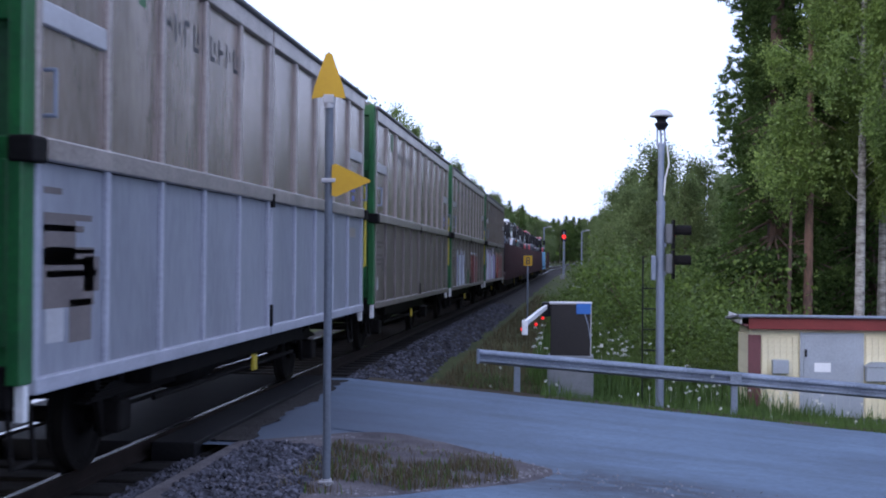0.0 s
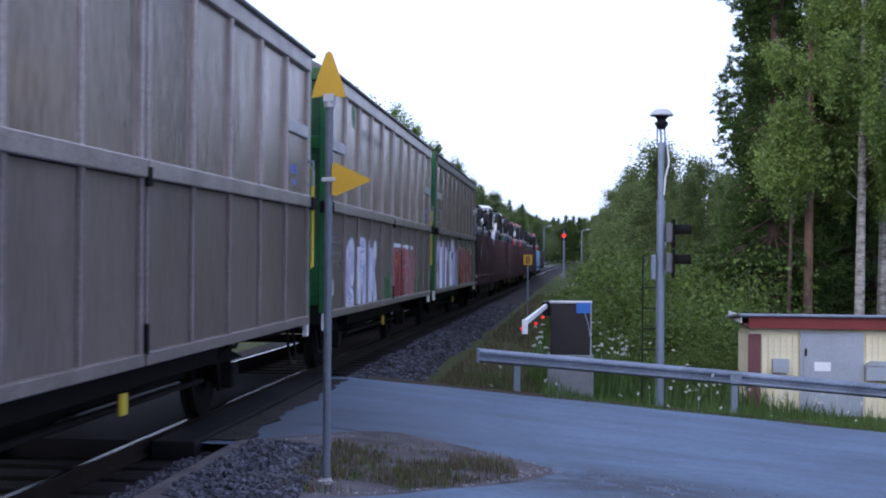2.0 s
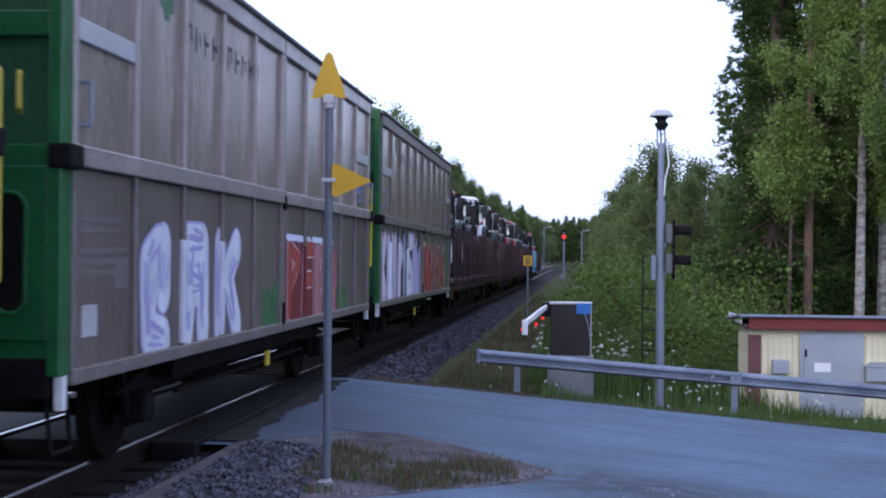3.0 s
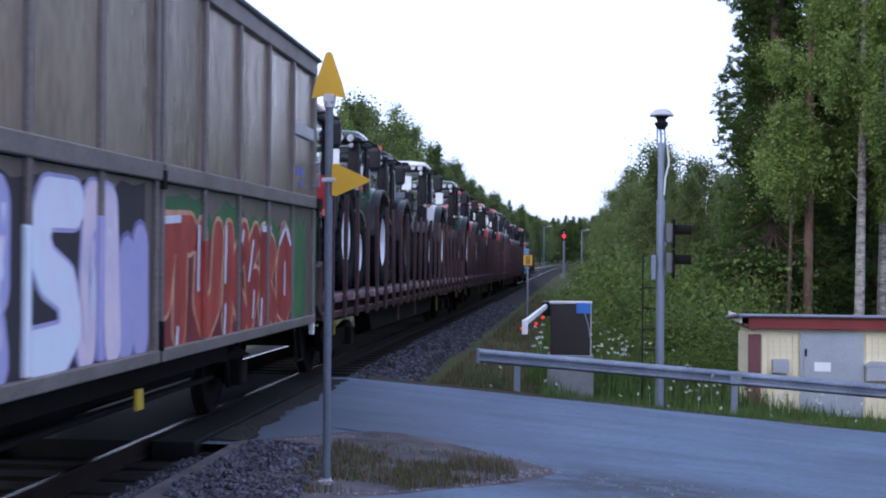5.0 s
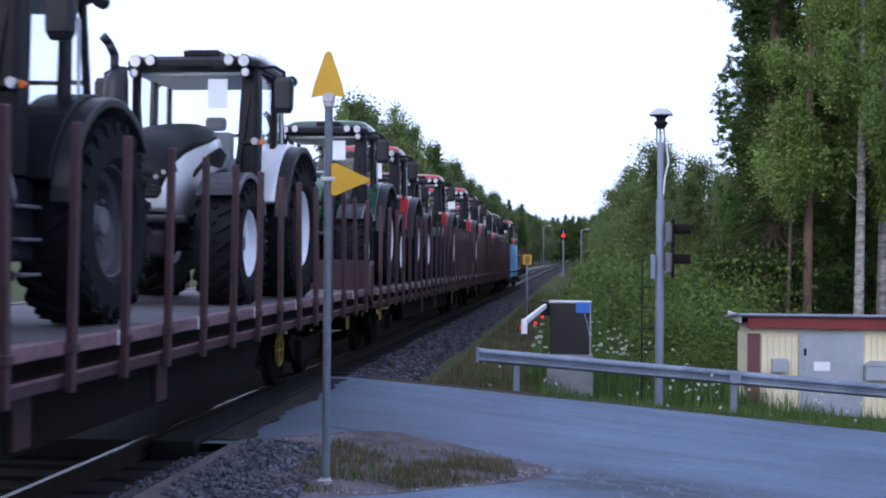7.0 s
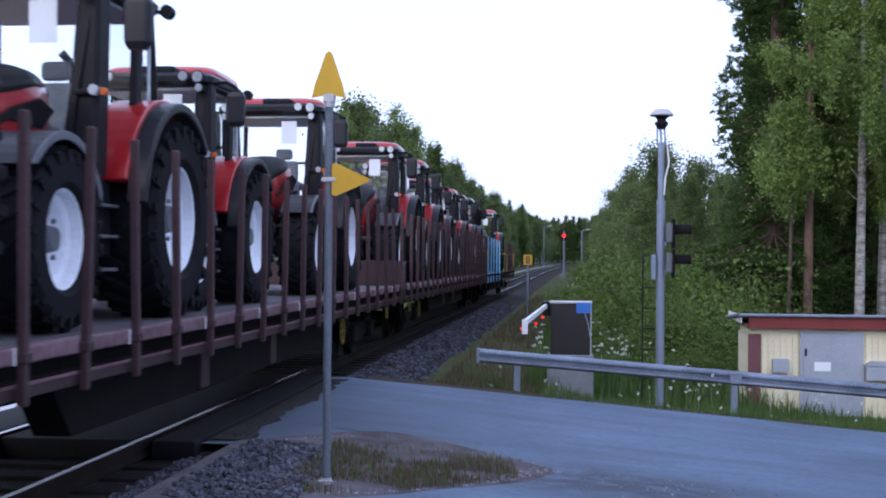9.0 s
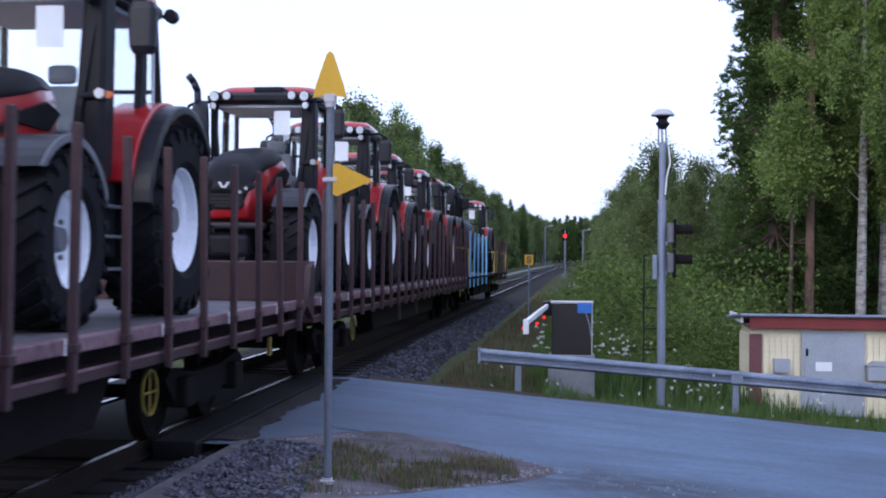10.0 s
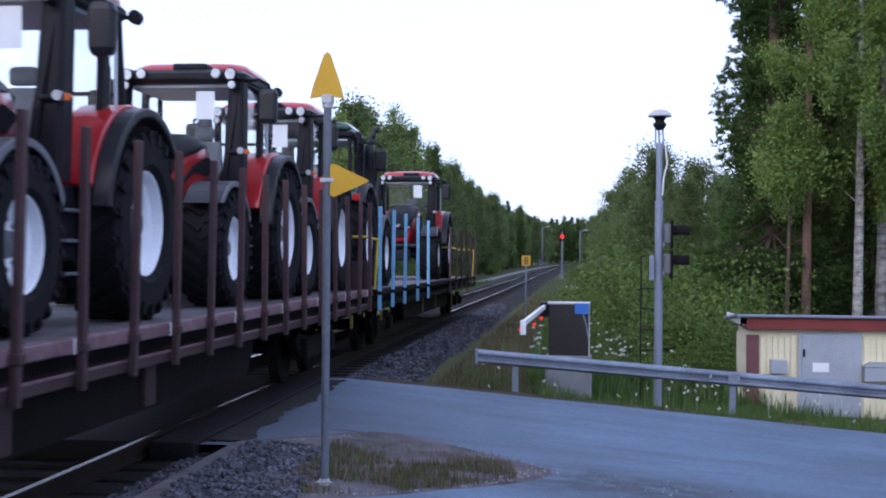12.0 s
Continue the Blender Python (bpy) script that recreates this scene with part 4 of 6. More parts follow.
            m = Matrix.Rotation(a, 4, "X") @ Matrix.Translation((s * w * 0.24, 0, r * 0.965)) @ Matrix.Rotation(s * 0.6, 4, "Z") @ Matrix.Diagonal((w * 0.52, r * 0.075, r * 0.07, 1))
            bmesh.ops.create_cube(bm, size=1, matrix=m)
            m = Matrix.Rotation(a - s * 0.0 - 0.09, 4, "X") @ Matrix.Translation((s * w * 0.5, 0, r * 0.9)) @ Matrix.Diagonal((w * 0.05, r * 0.08, r * 0.13, 1))
            bmesh.ops.create_cube(bm, size=1, matrix=m)
    return bm


def disc(r, w, s):
    """A dished rim, open to the side s."""
    o = s * w * 0.42
    return lathe([(0.0, o * 0.25), (r * 0.2, o * 0.25), (r * 0.22, o * 0.1), (r * 0.36, o * 0.05), (r * 0.42, o * 0.5), (r * 0.50, o * 0.58), (r * 0.53, o * 0.95), (r * 0.61, o * 1.1), (r * 0.62, o * 0.9), (r * 0.56, o * 0.7), (r * 0.54, -o * 0.9), (0.3 * r, -o * 0.9), (0.0, -o * 0.2)], 32)


def loft(rings, closed=True):
    """A skin over rings of points, with both ends filled."""
    bm = bmesh.new()
    rows = [[bm.verts.new(p) for p in ring] for ring in rings]
    k = len(rows[0])
    for p, q in zip(rows, rows[1:]):
        for i in range(k if closed else k - 1):
            bm.faces.new((p[i], p[(i + 1) % k], q[(i + 1) % k], q[i]))
    bm.faces.new(rows[0])
    bm.faces.new(rows[-1])
    bmesh.ops.recalc_face_normals(bm, faces=bm.faces[:])
    return bm


def slab_ring(cx, cy, w, l, r, z, n=6):
    """A level ring: a rectangle of half sizes w and l with round corners."""
    out = []
    for qx, qy, a0 in ((1, 1, 0.0), (-1, 1, 90.0), (-1, -1, 180.0), (1, -1, 270.0)):
        for i in range(n):
            a = radians(a0 + 90.0 * i / (n - 1))
            out.append((cx + qx * (w - r) + r * math.cos(a), cy + qy * (l - r) + r * math.sin(a), z))
    return out


# stations of the bonnet: y from the front axle, half width, crest, shoulder, lower edge
BONNET = ((1.36, 0.43, 2.25, 1.76, 1.12), (1.1, 0.45, 2.25, 1.74, 1.08), (0.7, 0.465, 2.21, 1.68, 1.04), (0.1, 0.46, 2.12, 1.6, 1.04), (-0.3, 0.44, 2.01, 1.53, 1.05),
          (-0.55, 0.41, 1.84, 1.45, 1.07), (-0.70, 0.37, 1.62, 1.35, 1.09), (-0.76, 0.33, 1.40, 1.26, 1.12))


def bonnet_arc(w, crest, shoulder, span, n=9, up=0.0):
    """Points over the top of one station, from -span to span of its breadth (1: down to the shoulders)."""
    out = []
    for i in range(n):
        a = radians(90 - 90 * span + 180 * span * i / (n - 1))
        c, q = math.cos(a), math.sin(a)
        x = -math.copysign(abs(c) ** 0.72, c) * (w + up * 0.5)
        out.append((x, shoulder + (crest + up - shoulder) * max(0.0, q) ** 0.72))
    return out


CAB = ("cab_pillar", "door_post", "door_glass", "side_glass", "door_frame", "grab_rail", "step_panel", "mirror_arm", "mirror", "marker_arm", "marker_lamp", "work_lamp",
       "lamp_pod", "rear_work_lamp", "lamp_stalk", "windscreen", "wiper", "rear_glass", "rear_window_bar", "roof_frame", "cab_roof", "headliner", "roof_hatch",
       "intake_column", "cab_floor", "driver_seat", "dashboard", "delivery_sheet", "beacon", "exhaust")


def tractor(label, paint, rims="rim", base=2.75, roof=None, hood=None, beacon=False):
    """A row-crop tractor that faces -y; the origin lies on the deck under the rear axle."""
    top = tagged(new("tractor"), label, "tractor", "tractors on the flat wagons")
    hood = hood or paint
    roof = roof or paint
    R, r, fy = 0.955, 0.72, -base
    for s in (-1, 1):
        for name, y, rad, w, tx in (("rear_wheel", 0.0, R, 0.62, 0.91), ("front_wheel", fy, r, 0.54, 0.90)):
            ty = part(name, tyre(rad, w), "tyre", top, "black lugged tyre")
            ty.location = (s * tx, y, rad)
            part("rim", disc(rad, w, s), rims, ty, "painted steel rim", smooth=False)
            hub = bmesh.new()
            for i in range(8):
                a = math.pi * i / 4
                p = (s * w * 0.12, math.cos(a) * rad * 0.28, math.sin(a) * rad * 0.28)
                rod(hub, p, (p[0] + s * 0.03, p[1], p[2]), 0.022, n=6)
            rod(hub, (s * w * 0.08, 0, 0), (s * w * 0.30, 0, 0), rad * 0.17, rad * 0.13, n=14)
            part("hub", hub, "greyplastic", ty)
    part("chassis", B((-0.28, 0.28, fy - 0.55, 0.45, 0.62, 1.1), (-0.2, 0.2, fy - 0.75, fy, 0.72, 1.0), (-0.42, 0.42, -1.1, 0.3, 0.7, 1.2), bevel=0.04), "plastic", top)
    part("rear_axle", rods(((-0.9, 0, R), (0.9, 0, R), 0.15), n=14), "plastic", top)
    part("front_axle", rods(((-0.85, fy, r), (0.85, fy, r), 0.1), n=12), "plastic", top)
    part("front_weight", B((-0.42, 0.42, fy - 1.0, fy - 0.72, 0.55, 0.86), bevel=0.06), "plastic", top, "dark front weight block")
    # bonnet: a rounded shell whose nose falls steeply
    rings = [[(-w, fy + y, zb)] + [(x, fy + y, z) for x, z in bonnet_arc(w, zt, zs, 1.0, 15)] + [(w, fy + y, zb)] for y, w, zt, zs, zb in BONNET]
    bonnet = part("bonnet", loft(rings), paint, top, smooth=True)
    rows = []
    for i, (y, w, zt, zs, zb) in enumerate(BONNET):
        rows.append([(x, fy + y - (0.012 if i > 4 else 0.0), z) for x, z in bonnet_arc(w, zt, zs, (0.62, 0.66, 0.72, 0.76, 0.78, 0.78, 0.76, 0.7)[i], 11, 0.009)])
    bm = bmesh.new()
    grid = [[bm.verts.new(p) for p in row] for row in rows]
    for p, q in zip(grid, grid[1:]):
        for i in range(10):
            bm.faces.new((p[i], p[i + 1], q[i + 1], q[i]))
    bmesh.ops.recalc_face_normals(bm, faces=bm.faces[:])
    bmesh.ops.solidify(bm, geom=bm.faces[:], thickness=0.012)
    part("bonnet_top", bm, hood, bonnet, "bonnet top panel running down the nose", smooth=True)
    part("grille", prism([(-0.26, 1.22), (0.26, 1.22), (0.31, 1.3), (0.28, 1.44), (-0.28, 1.44), (-0.31, 1.3)], fy - 0.80, fy - 0.72, "y", bevel=0.02), "plastic", bonnet)
    for z in (1.26, 1.31, 1.36):
        part("grille_bar", B((-0.25, 0.25, fy - 0.812, fy - 0.80, z, z + 0.014)), "fenderplastic", bonnet)
    part("bumper", B((-0.64, 0.64, fy - 0.96, fy - 0.74, 0.93, 1.03), bevel=0.035), "fenderplastic", bonnet)
    for s in (-1, 1):
        lamp = part("headlight", prism([(s * 0.14, 1.41), (s * 0.32, 1.44), (s * 0.415, 1.54), (s * 0.40, 1.61), (s * 0.2, 1.51)], fy - 0.755, fy - 0.5, "y", bevel=0.012), "plastic", bonnet)
        for x, z in ((0.24, 1.465), (0.33, 1.515)):
            part("headlight_lens", rods(((s * x, fy - 0.772, z), (s * x, fy - 0.752, z), 0.026), n=12), "lens", lamp)
        part("side_vent", prism([(fy + 0.25, 1.28), (fy + 1.3, 1.3), (fy + 1.3, 1.7), (fy + 0.55, 1.58)], s * 0.485 - 0.012, s * 0.485 + 0.014, bevel=0.006), "plastic", bonnet)
        for i in range(4):
            part("vent_slat", B((s * 0.5 - 0.006, s * 0.5 + 0.006, fy + 0.5, fy + 1.38, 1.35 + 0.07 * i, 1.365 + 0.07 * i)), "greyplastic", bonnet)
        part("side_flash", prism([(fy + 1.3, 1.86), (fy + 1.05, 1.68), (fy + 0.4, 1.7), (fy - 0.1, 1.5), (fy - 0.05, 1.58), (fy + 0.45, 1.8), (fy + 1.0, 1.94)], s * 0.482 - 0.014, s * 0.482 + 0.012, bevel=0.004), hood if hood != paint else "plastic", bonnet)
    part("emblem", prism([(-0.085, 1.61), (-0.05, 1.61), (0.0, 1.54), (0.05, 1.61), (0.085, 1.61), (0.02, 1.5), (-0.02, 1.5)], fy - 0.74, fy - 0.66, "y"), "lens", bonnet)
    # exhaust stack on the far side: a thick shield with an elbow on top
    shield = [(-0.74, -1.35, 1.25, 0.13), (-0.86, -1.36, 1.9, 0.16), (-0.92, -1.32, 2.4, 0.17), (-0.92, -1.28, 2.72, 0.155), (-0.9, -1.24, 2.9, 0.1)]
    stack = part("exhaust", loft([[(x + q * math.cos(w), y + 0.8 * q * math.sin(w), z) for w in np.linspace(0, 6.283, 17)[:-1]] for x, y, z, q in shield]), "fenderplastic", top, smooth=True)
    part("exhaust_pipe", pipe([(-0.95, -1.28, 2.8), (-0.95, -1.28, 3.04), (-1.0, -1.34, 3.17), (-1.07, -1.4, 3.26)], 0.055, 12), "fenderplastic", stack, smooth=True)
    # cab
    z1 = 2.92
    fl, bl = -0.98, 0.62
    for s in (-1, 1):
        part("cab_pillar", loft([[(s * x + dx * 0.035, y + dy * 0.05, z) for dx, dy in ((-1, -1), (1, -1), (1, 1), (-1, 1))] for x, y, z in ((0.60, fl - 0.12, 1.3), (0.67, fl - 0.11, 1.9), (0.74, fl - 0.03, 2.5), (0.77, fl + 0.08, z1))]), "plastic", top, "curved dark cab pillar", smooth=False)
        part("door_post", prism([(-0.17, 1.25), (0.05, 1.25), (0.10, z1), (-0.06, z1)], s * 0.85 - 0.035, s * 0.85 + 0.035, bevel=0.012), "plastic", top, "broad dark cab pillar")
        part("cab_pillar", rods(((s * 0.84, bl, 1.7), (s * 0.80, bl - 0.1, z1), 0.04)), "plastic", top)
        part("door_glass", prism([(fl - 0.02, 1.35), (-0.16, 1.35), (-0.10, z1 - 0.04), (fl + 0.14, z1 - 0.04)], s * 0.825, s * 0.833), "glass", top).visible_shadow = False
        part("side_glass", prism([(0.08, 1.75), (bl - 0.03, 1.75), (bl - 0.12, z1 - 0.04), (0.12, z1 - 0.04)], s * 0.825, s * 0.833), "glass", top).visible_shadow = False
        part("door_frame", pipe([(s * 0.78, fl - 0.02, 1.35), (s * 0.835, fl + 0.12, z1 - 0.03), (s * 0.85, -0.12, z1 - 0.03)], 0.025), "plastic", top)
        part("grab_rail", pipe([(s * 0.88, 0.1, 1.95), (s * 0.93, 0.12, 2.0), (s * 0.92, 0.14, 2.7), (s * 0.86, 0.14, 2.75)], 0.016), "lens" if s > 0 else "plastic", top, "bright vertical grab rail" if s > 0 else "")
        step = part("step_panel", B((s * 0.60, s * 0.84, fl - 0.1, -0.62, 0.62, 1.28), bevel=0.03), "plastic", top)
        for z in (0.5, 0.78, 1.04):
            part("step_tread", B((s * 0.66, s * 0.92, fl - 0.06, -0.64, z, z + 0.03), bevel=0.008), "greyplastic", step)
        part("fuel_tank", B((s * 0.3, s * 0.64, -1.95, -0.95, 0.55, 1.12), bevel=0.07), "plastic", top)
        # rear mudguard: painted inner arch, broad black outer arch that drops over the tyre
        def arch(r0, r1, lo, hi):
            out = [(-math.cos(radians(a)) * r1, R + math.sin(radians(a)) * r1) for a in range(lo, hi, 7)]
            return out + [(-math.cos(radians(a)) * r0, R + math.sin(radians(a)) * r0) for a in range(hi - 1, lo - 1, -7)]
        part("fender", prism(arch(R + 0.12, R + 0.22, 16, 136), s * 0.60, s * 1.04, bevel=0.02), paint, top)
        part("fender_lip", prism(arch(R + 0.09, R + 0.185, 6, 140), s * 1.03, s * 1.22, bevel=0.02), "fenderplastic", top, "black plastic mudguard extension")
        skin = [(-math.cos(radians(a)) * (R + 0.15), R + math.sin(radians(a)) * (R + 0.15)) for a in range(16, 136, 8)] + [(0.5, 1.2), (-0.7, 1.0)]
        part("fender_side", prism(skin, s * 0.60, s * 0.64), paint, top)
        part("tail_lamp", B((s * 0.98, s * 1.14, 0.78, 0.86, 1.72, 1.84), bevel=0.015), "redlens", top)
        # front mudguard: a curved plate with a turned-down outer edge
        arc_o = [(fy - math.cos(radians(a)) * (r + 0.12), r + math.sin(radians(a)) * (r + 0.12)) for a in range(40, 158, 8)]
        arc_i = [(fy - math.cos(radians(a)) * (r + 0.085), r + math.sin(radians(a)) * (r + 0.085)) for a in range(157, 39, -8)]
        fm = part("front_fender", prism(arc_o + arc_i, s * 0.66, s * 1.13, bevel=0.01), "fenderplastic", top)
        arc_i = [(fy - math.cos(radians(a)) * (r + 0.05), r + math.sin(radians(a)) * (r + 0.05)) for a in range(157, 39, -8)]
        part("fender_edge", prism(arc_o + arc_i, s * 1.13, s * 1.155, bevel=0.008), "greyplastic", fm, "worn grey edge")
        # mirror on its arm, lamps and corner markers
        part("mirror_arm", pipe([(s * 0.82, fl + 0.12, 2.92), (s * 1.06, fl + 0.04, 2.93), (s * 1.2, fl + 0.04, 2.86), (s * 1.2, fl + 0.04, 2.78)], 0.022), "plastic", top)
        part("mirror", loft([slab_ring(s * 1.2, fl + 0.03, 0.09, 0.05, 0.04, 2.36), slab_ring(s * 1.2, fl + 0.03, 0.12, 0.075, 0.05, 2.42), slab_ring(s * 1.2, fl + 0.03, 0.13, 0.08, 0.05, 2.74), slab_ring(s * 1.2, fl + 0.03, 0.10, 0.06, 0.04, 2.80)]), "fenderplastic", top, "large black mirror housing", smooth=False)
        part("marker_arm", rods(((s * 0.68, fl - 0.13, 1.98), (s * 0.93, fl - 0.14, 2.0), 0.03)), "plastic", top)
        part("marker_lamp", rods(((s * 0.95, fl - 0.165, 1.99), (s * 0.95, fl - 0.1, 1.99), 0.033), n=12), "orange", top)
        part("work_lamp", rods(((s * 0.87, fl - 0.19, 2.0), (s * 0.87, fl - 0.12, 2.0), 0.045), n=14), "lens", top)
        for x, z, q in ((0.52, z1 + 0.07, 0.062), (0.72, z1 + 0.06, 0.07), (0.74, z1 - 0.08, 0.05)):
            pod = part("lamp_pod", rods(((s * x, fl - 0.17, z), (s * x, fl - 0.02, z), q + 0.012), n=14), "plastic", top)
            part("work_lamp", rods(((s * x, fl - 0.185, z), (s * x, fl - 0.168, z), q), n=14), "lens", pod)
        part("rear_work_lamp", rods(((s * 0.98, bl - 0.15, 2.94), (s * 0.98, bl - 0.03, 2.94), 0.065), n=14), "plastic", top)
        part("lamp_stalk", rods(((s * 0.8, bl - 0.1, 2.94), (s * 0.96, bl - 0.1, 2.94), 0.02)), "plastic", top)
    # windscreen bowed forward in the middle
    rows = []
    for z, w, y in ((1.45, 0.60, fl - 0.12), (1.95, 0.66, fl - 0.11), (2.5, 0.73, fl - 0.04), (z1 - 0.03, 0.76, fl + 0.06)):
        rows.append([(w * u, y - 0.10 * (1 - u * u), z) for u in np.linspace(-1, 1, 9)])
    bm = bmesh.new()
    grid = [[bm.verts.new(p) for p in row] for row in rows]
    for p, q in zip(grid, grid[1:]):
        for i in range(8):
            bm.faces.new((p[i], p[i + 1], q[i + 1], q[i]))
    part("windscreen", bm, "glass", top, smooth=True).visible_shadow = False
    part("wiper", rods(((0.0, fl - 0.235, 1.5), (-0.3, fl - 0.20, 2.15), 0.01)), "plastic", top)
    part("rear_glass", prism([(-0.8, 1.75), (0.8, 1.75), (0.78, z1 - 0.03), (-0.78, z1 - 0.03)], bl - 0.06, bl - 0.052, "y"), "glass", top).visible_shadow = False
    part("rear_window_bar", B((-0.8, 0.8, bl - 0.05, bl - 0.02, 2.2, 2.24), (-0.03, 0.03, bl - 0.05, bl - 0.02, 1.75, 2.22)), "plastic", top)
    cy, ln = (fl + bl) / 2, (bl - fl) / 2
    part("roof_frame", loft([slab_ring(0, cy - 0.02, 0.80, ln, 0.12, z1 - 0.04), slab_ring(0, cy - 0.04, 0.88, ln + 0.08, 0.16, z1 + 0.01), slab_ring(0, cy - 0.04, 0.89, ln + 0.09, 0.18, z1 + 0.08), slab_ring(0, cy - 0.03, 0.84, ln + 0.04, 0.2, z1 + 0.13)]), "fenderplastic", top, "dark roof rim")
    part("cab_roof", loft([slab_ring(0, cy + 0.16, 0.83, ln - 0.08, 0.2, z1 + 0.11), slab_ring(0, cy + 0.17, 0.82, ln - 0.09, 0.22, z1 + 0.19), slab_ring(0, cy + 0.2, 0.74, ln - 0.16, 0.26, z1 + 0.26), slab_ring(0, cy + 0.22, 0.5, ln - 0.36, 0.22, z1 + 0.295), slab_ring(0, cy + 0.22, 0.15, 0.1, 0.06, z1 + 0.305)]), roof, top, "domed cab roof shell", smooth=True)
    part("headliner", B((-0.76, 0.76, fl + 0.06, bl - 0.06, z1 - 0.09, z1 - 0.045), bevel=0.02), "headcloth", top, "grey cab headliner")
    part("roof_hatch", B((-0.12, 0.36, fl - 0.06, fl + 0.28, z1 + 0.12, z1 + 0.215), bevel=0.03), "plastic", top)
    part("intake_column", loft([[(0.76 + dx * q, y + dy * 0.12, z) for dx, dy in ((-1, -0.8), (-0.6, -1), (0.6, -1), (1, -0.8), (1, 1), (-1, 1))] for y, z, q in ((fl - 0.0, 1.3, 0.12), (fl - 0.0, 1.9, 0.135), (fl + 0.06, 2.5, 0.12), (fl + 0.12, z1, 0.10))]), "plastic", top, "thick black column at the cab corner")
    part("cab_floor", B((-0.62, 0.62, fl, bl - 0.1, 1.1, 1.32), bevel=0.03), "plastic", top)
    part("driver_seat", B((-0.26, 0.26, -0.35, 0.12, 1.55, 1.72), (-0.25, 0.25, 0.04, 0.18, 1.68, 2.22), (-0.15, 0.15, 0.06, 0.17, 2.24, 2.42), (0.28, 0.38, -0.45, 0.05, 1.72, 1.86), bevel=0.05), "seat", top)
    part("dashboard", B((-0.22, 0.22, fl + 0.04, fl + 0.3, 1.35, 1.9), (-0.5, 0.5, fl - 0.02, fl + 0.16, 1.42, 1.72), bevel=0.05), "seat", top)
    st = part("steering_wheel", lathe([(0.175, -0.014), (0.2, -0.014), (0.2, 0.014), (0.175, 0.014)], 20, "z", ring=True), "plastic", top)
    st.matrix_basis = pose(0, fl + 0.42, 2.02, 30)
    part("steering_spoke", B((-0.185, 0.185, -0.012, 0.012, -0.008, 0.008), (-0.012, 0.012, -0.185, 0.0, -0.008, 0.008)), "plastic", st)
    part("delivery_sheet", B((0.2, 0.46, fl + 0.0, fl + 0.006, 2.42, 2.78)), "paper", top, "white paper behind the windscreen")
    part("three_point_linkage", rods(((-0.4, 0.4, 0.9), (-0.42, 1.0, 0.6), 0.04), ((0.4, 0.4, 0.9), (0.42, 1.0, 0.6), 0.04), ((0, 0.4, 1.1), (0, 0.85, 1.0), 0.035)), "plastic", top)
    if beacon:
        part("beacon", rods(((0.55, 0.0, z1 + 0.2), (0.55, 0.0, z1 + 0.42), 0.06), n=14), "orange", top, "orange beacon")
    # the whole cab stands well ahead of the rear axle
    rise, ahead = 1.06, -0.36
    st.matrix_basis = Matrix.Translation((0, ahead, 0.04)) @ st.matrix_basis
    for ob in [c for c in top.children if c.name.split(".")[0] in CAB]:
        for piece in [ob, *ob.children]:
            piece.data.transform(Matrix.Translation((0, ahead, 1.3 * (1 - rise))) @ Matrix.Diagonal((1, 1, rise, 1)))
    return top


def flats_and_tractors():
    first = None
    for k, (a, b) in enumerate(FLATS):
        if k < 3:
            if first is None:
                w = first = flat_wagon("maroon stake wagon carrying tractors on its grey deck", b - a, False, 6.1)
            else:
                w = flat_wagon("maroon stake wagon carrying tractors on its grey deck", b - a, False, 6.2 if k == 1 else -7.6)
        else:
            w = flat_wagon("dark stake wagon with some light blue stakes, last of the train", b - a, True)
        MOVING.append((w, (a + b) / 2, 8.5, Matrix.Identity(4)))
    red = "red tractor with black bonnet and white rims, on the wagon deck"
    kinds = dict(
        red=tractor(red, "tred", hood="tblack"),
        green=tractor("dark green tractor with white rims, on the wagon deck", "tgreen"),
        black=tractor("black tractor with dark rims and orange beacon, on the deck", "tblack", "rimdark", beacon=True),
        white=tractor("white tractor with black bonnet, on the wagon deck", "twhite", hood="tblack", roof="twhite"))
    # kind, rear axle along the train, wagon, size (negative: it faces the tail)
    plan = [("red", 67.75, 0, 0.95), ("green", 72.08, 0, 0.93), ("black", 75.85, 0, 0.91), ("white", 82.95, 0, 1.0),
            ("green", 91.58, 1, 1.0), ("red", 96.45, 1, 0.98), ("red", 100.05, 1, 0.86), ("red", 106.15, 1, 0.97),
            ("red", 115.12, 2, 1.0), ("red", 120.33, 2, 1.0), ("red", 124.62, 2, 0.92), ("red", 130.33, 2, 0.93), ("red", 134.5, 2, 0.93),
            ("green", 137.2, 3, -0.95), ("red", 152.7, 3, 0.98)]
    used = set()
    for kind, q, k, size in plan:
        src = kinds[kind]
        ob = src if kind not in used else copy_thing(src, Matrix.Identity(4))
        used.add(kind)
        a, b = FLATS[k]
        MOVING.append((ob, (a + b) / 2, 8.5, pose(0, q - (a + b) / 2, DECK + 0.004, 0, 0, 0 if size > 0 else 180)))
        ob.scale = (abs(size), abs(size), abs(size))


flats_and_tractors()


# ---- crossing furniture ----
def at_ground(x, y):
    return ground_z(x, y)


def arrow_post():
    top = tagged(new("sign_post"), "grey steel post with two yellow pointed marker boards", "sign post")
    top.location, top.scale = (-2.066, 10.65, 0.1135), (0.938, 0.938, 0.938)
    z0, z1 = -0.28, 3.21
    part("pole", rods(((0, 0, z0 - 0.2), (0, 0, z1), 0.037), n=16), "slate", top, smooth=False)
    part("pole_cap", rods(((0, 0, z1 - 0.06), (0, 0, z1 + 0.05), 0.05), n=16), "plate", top)
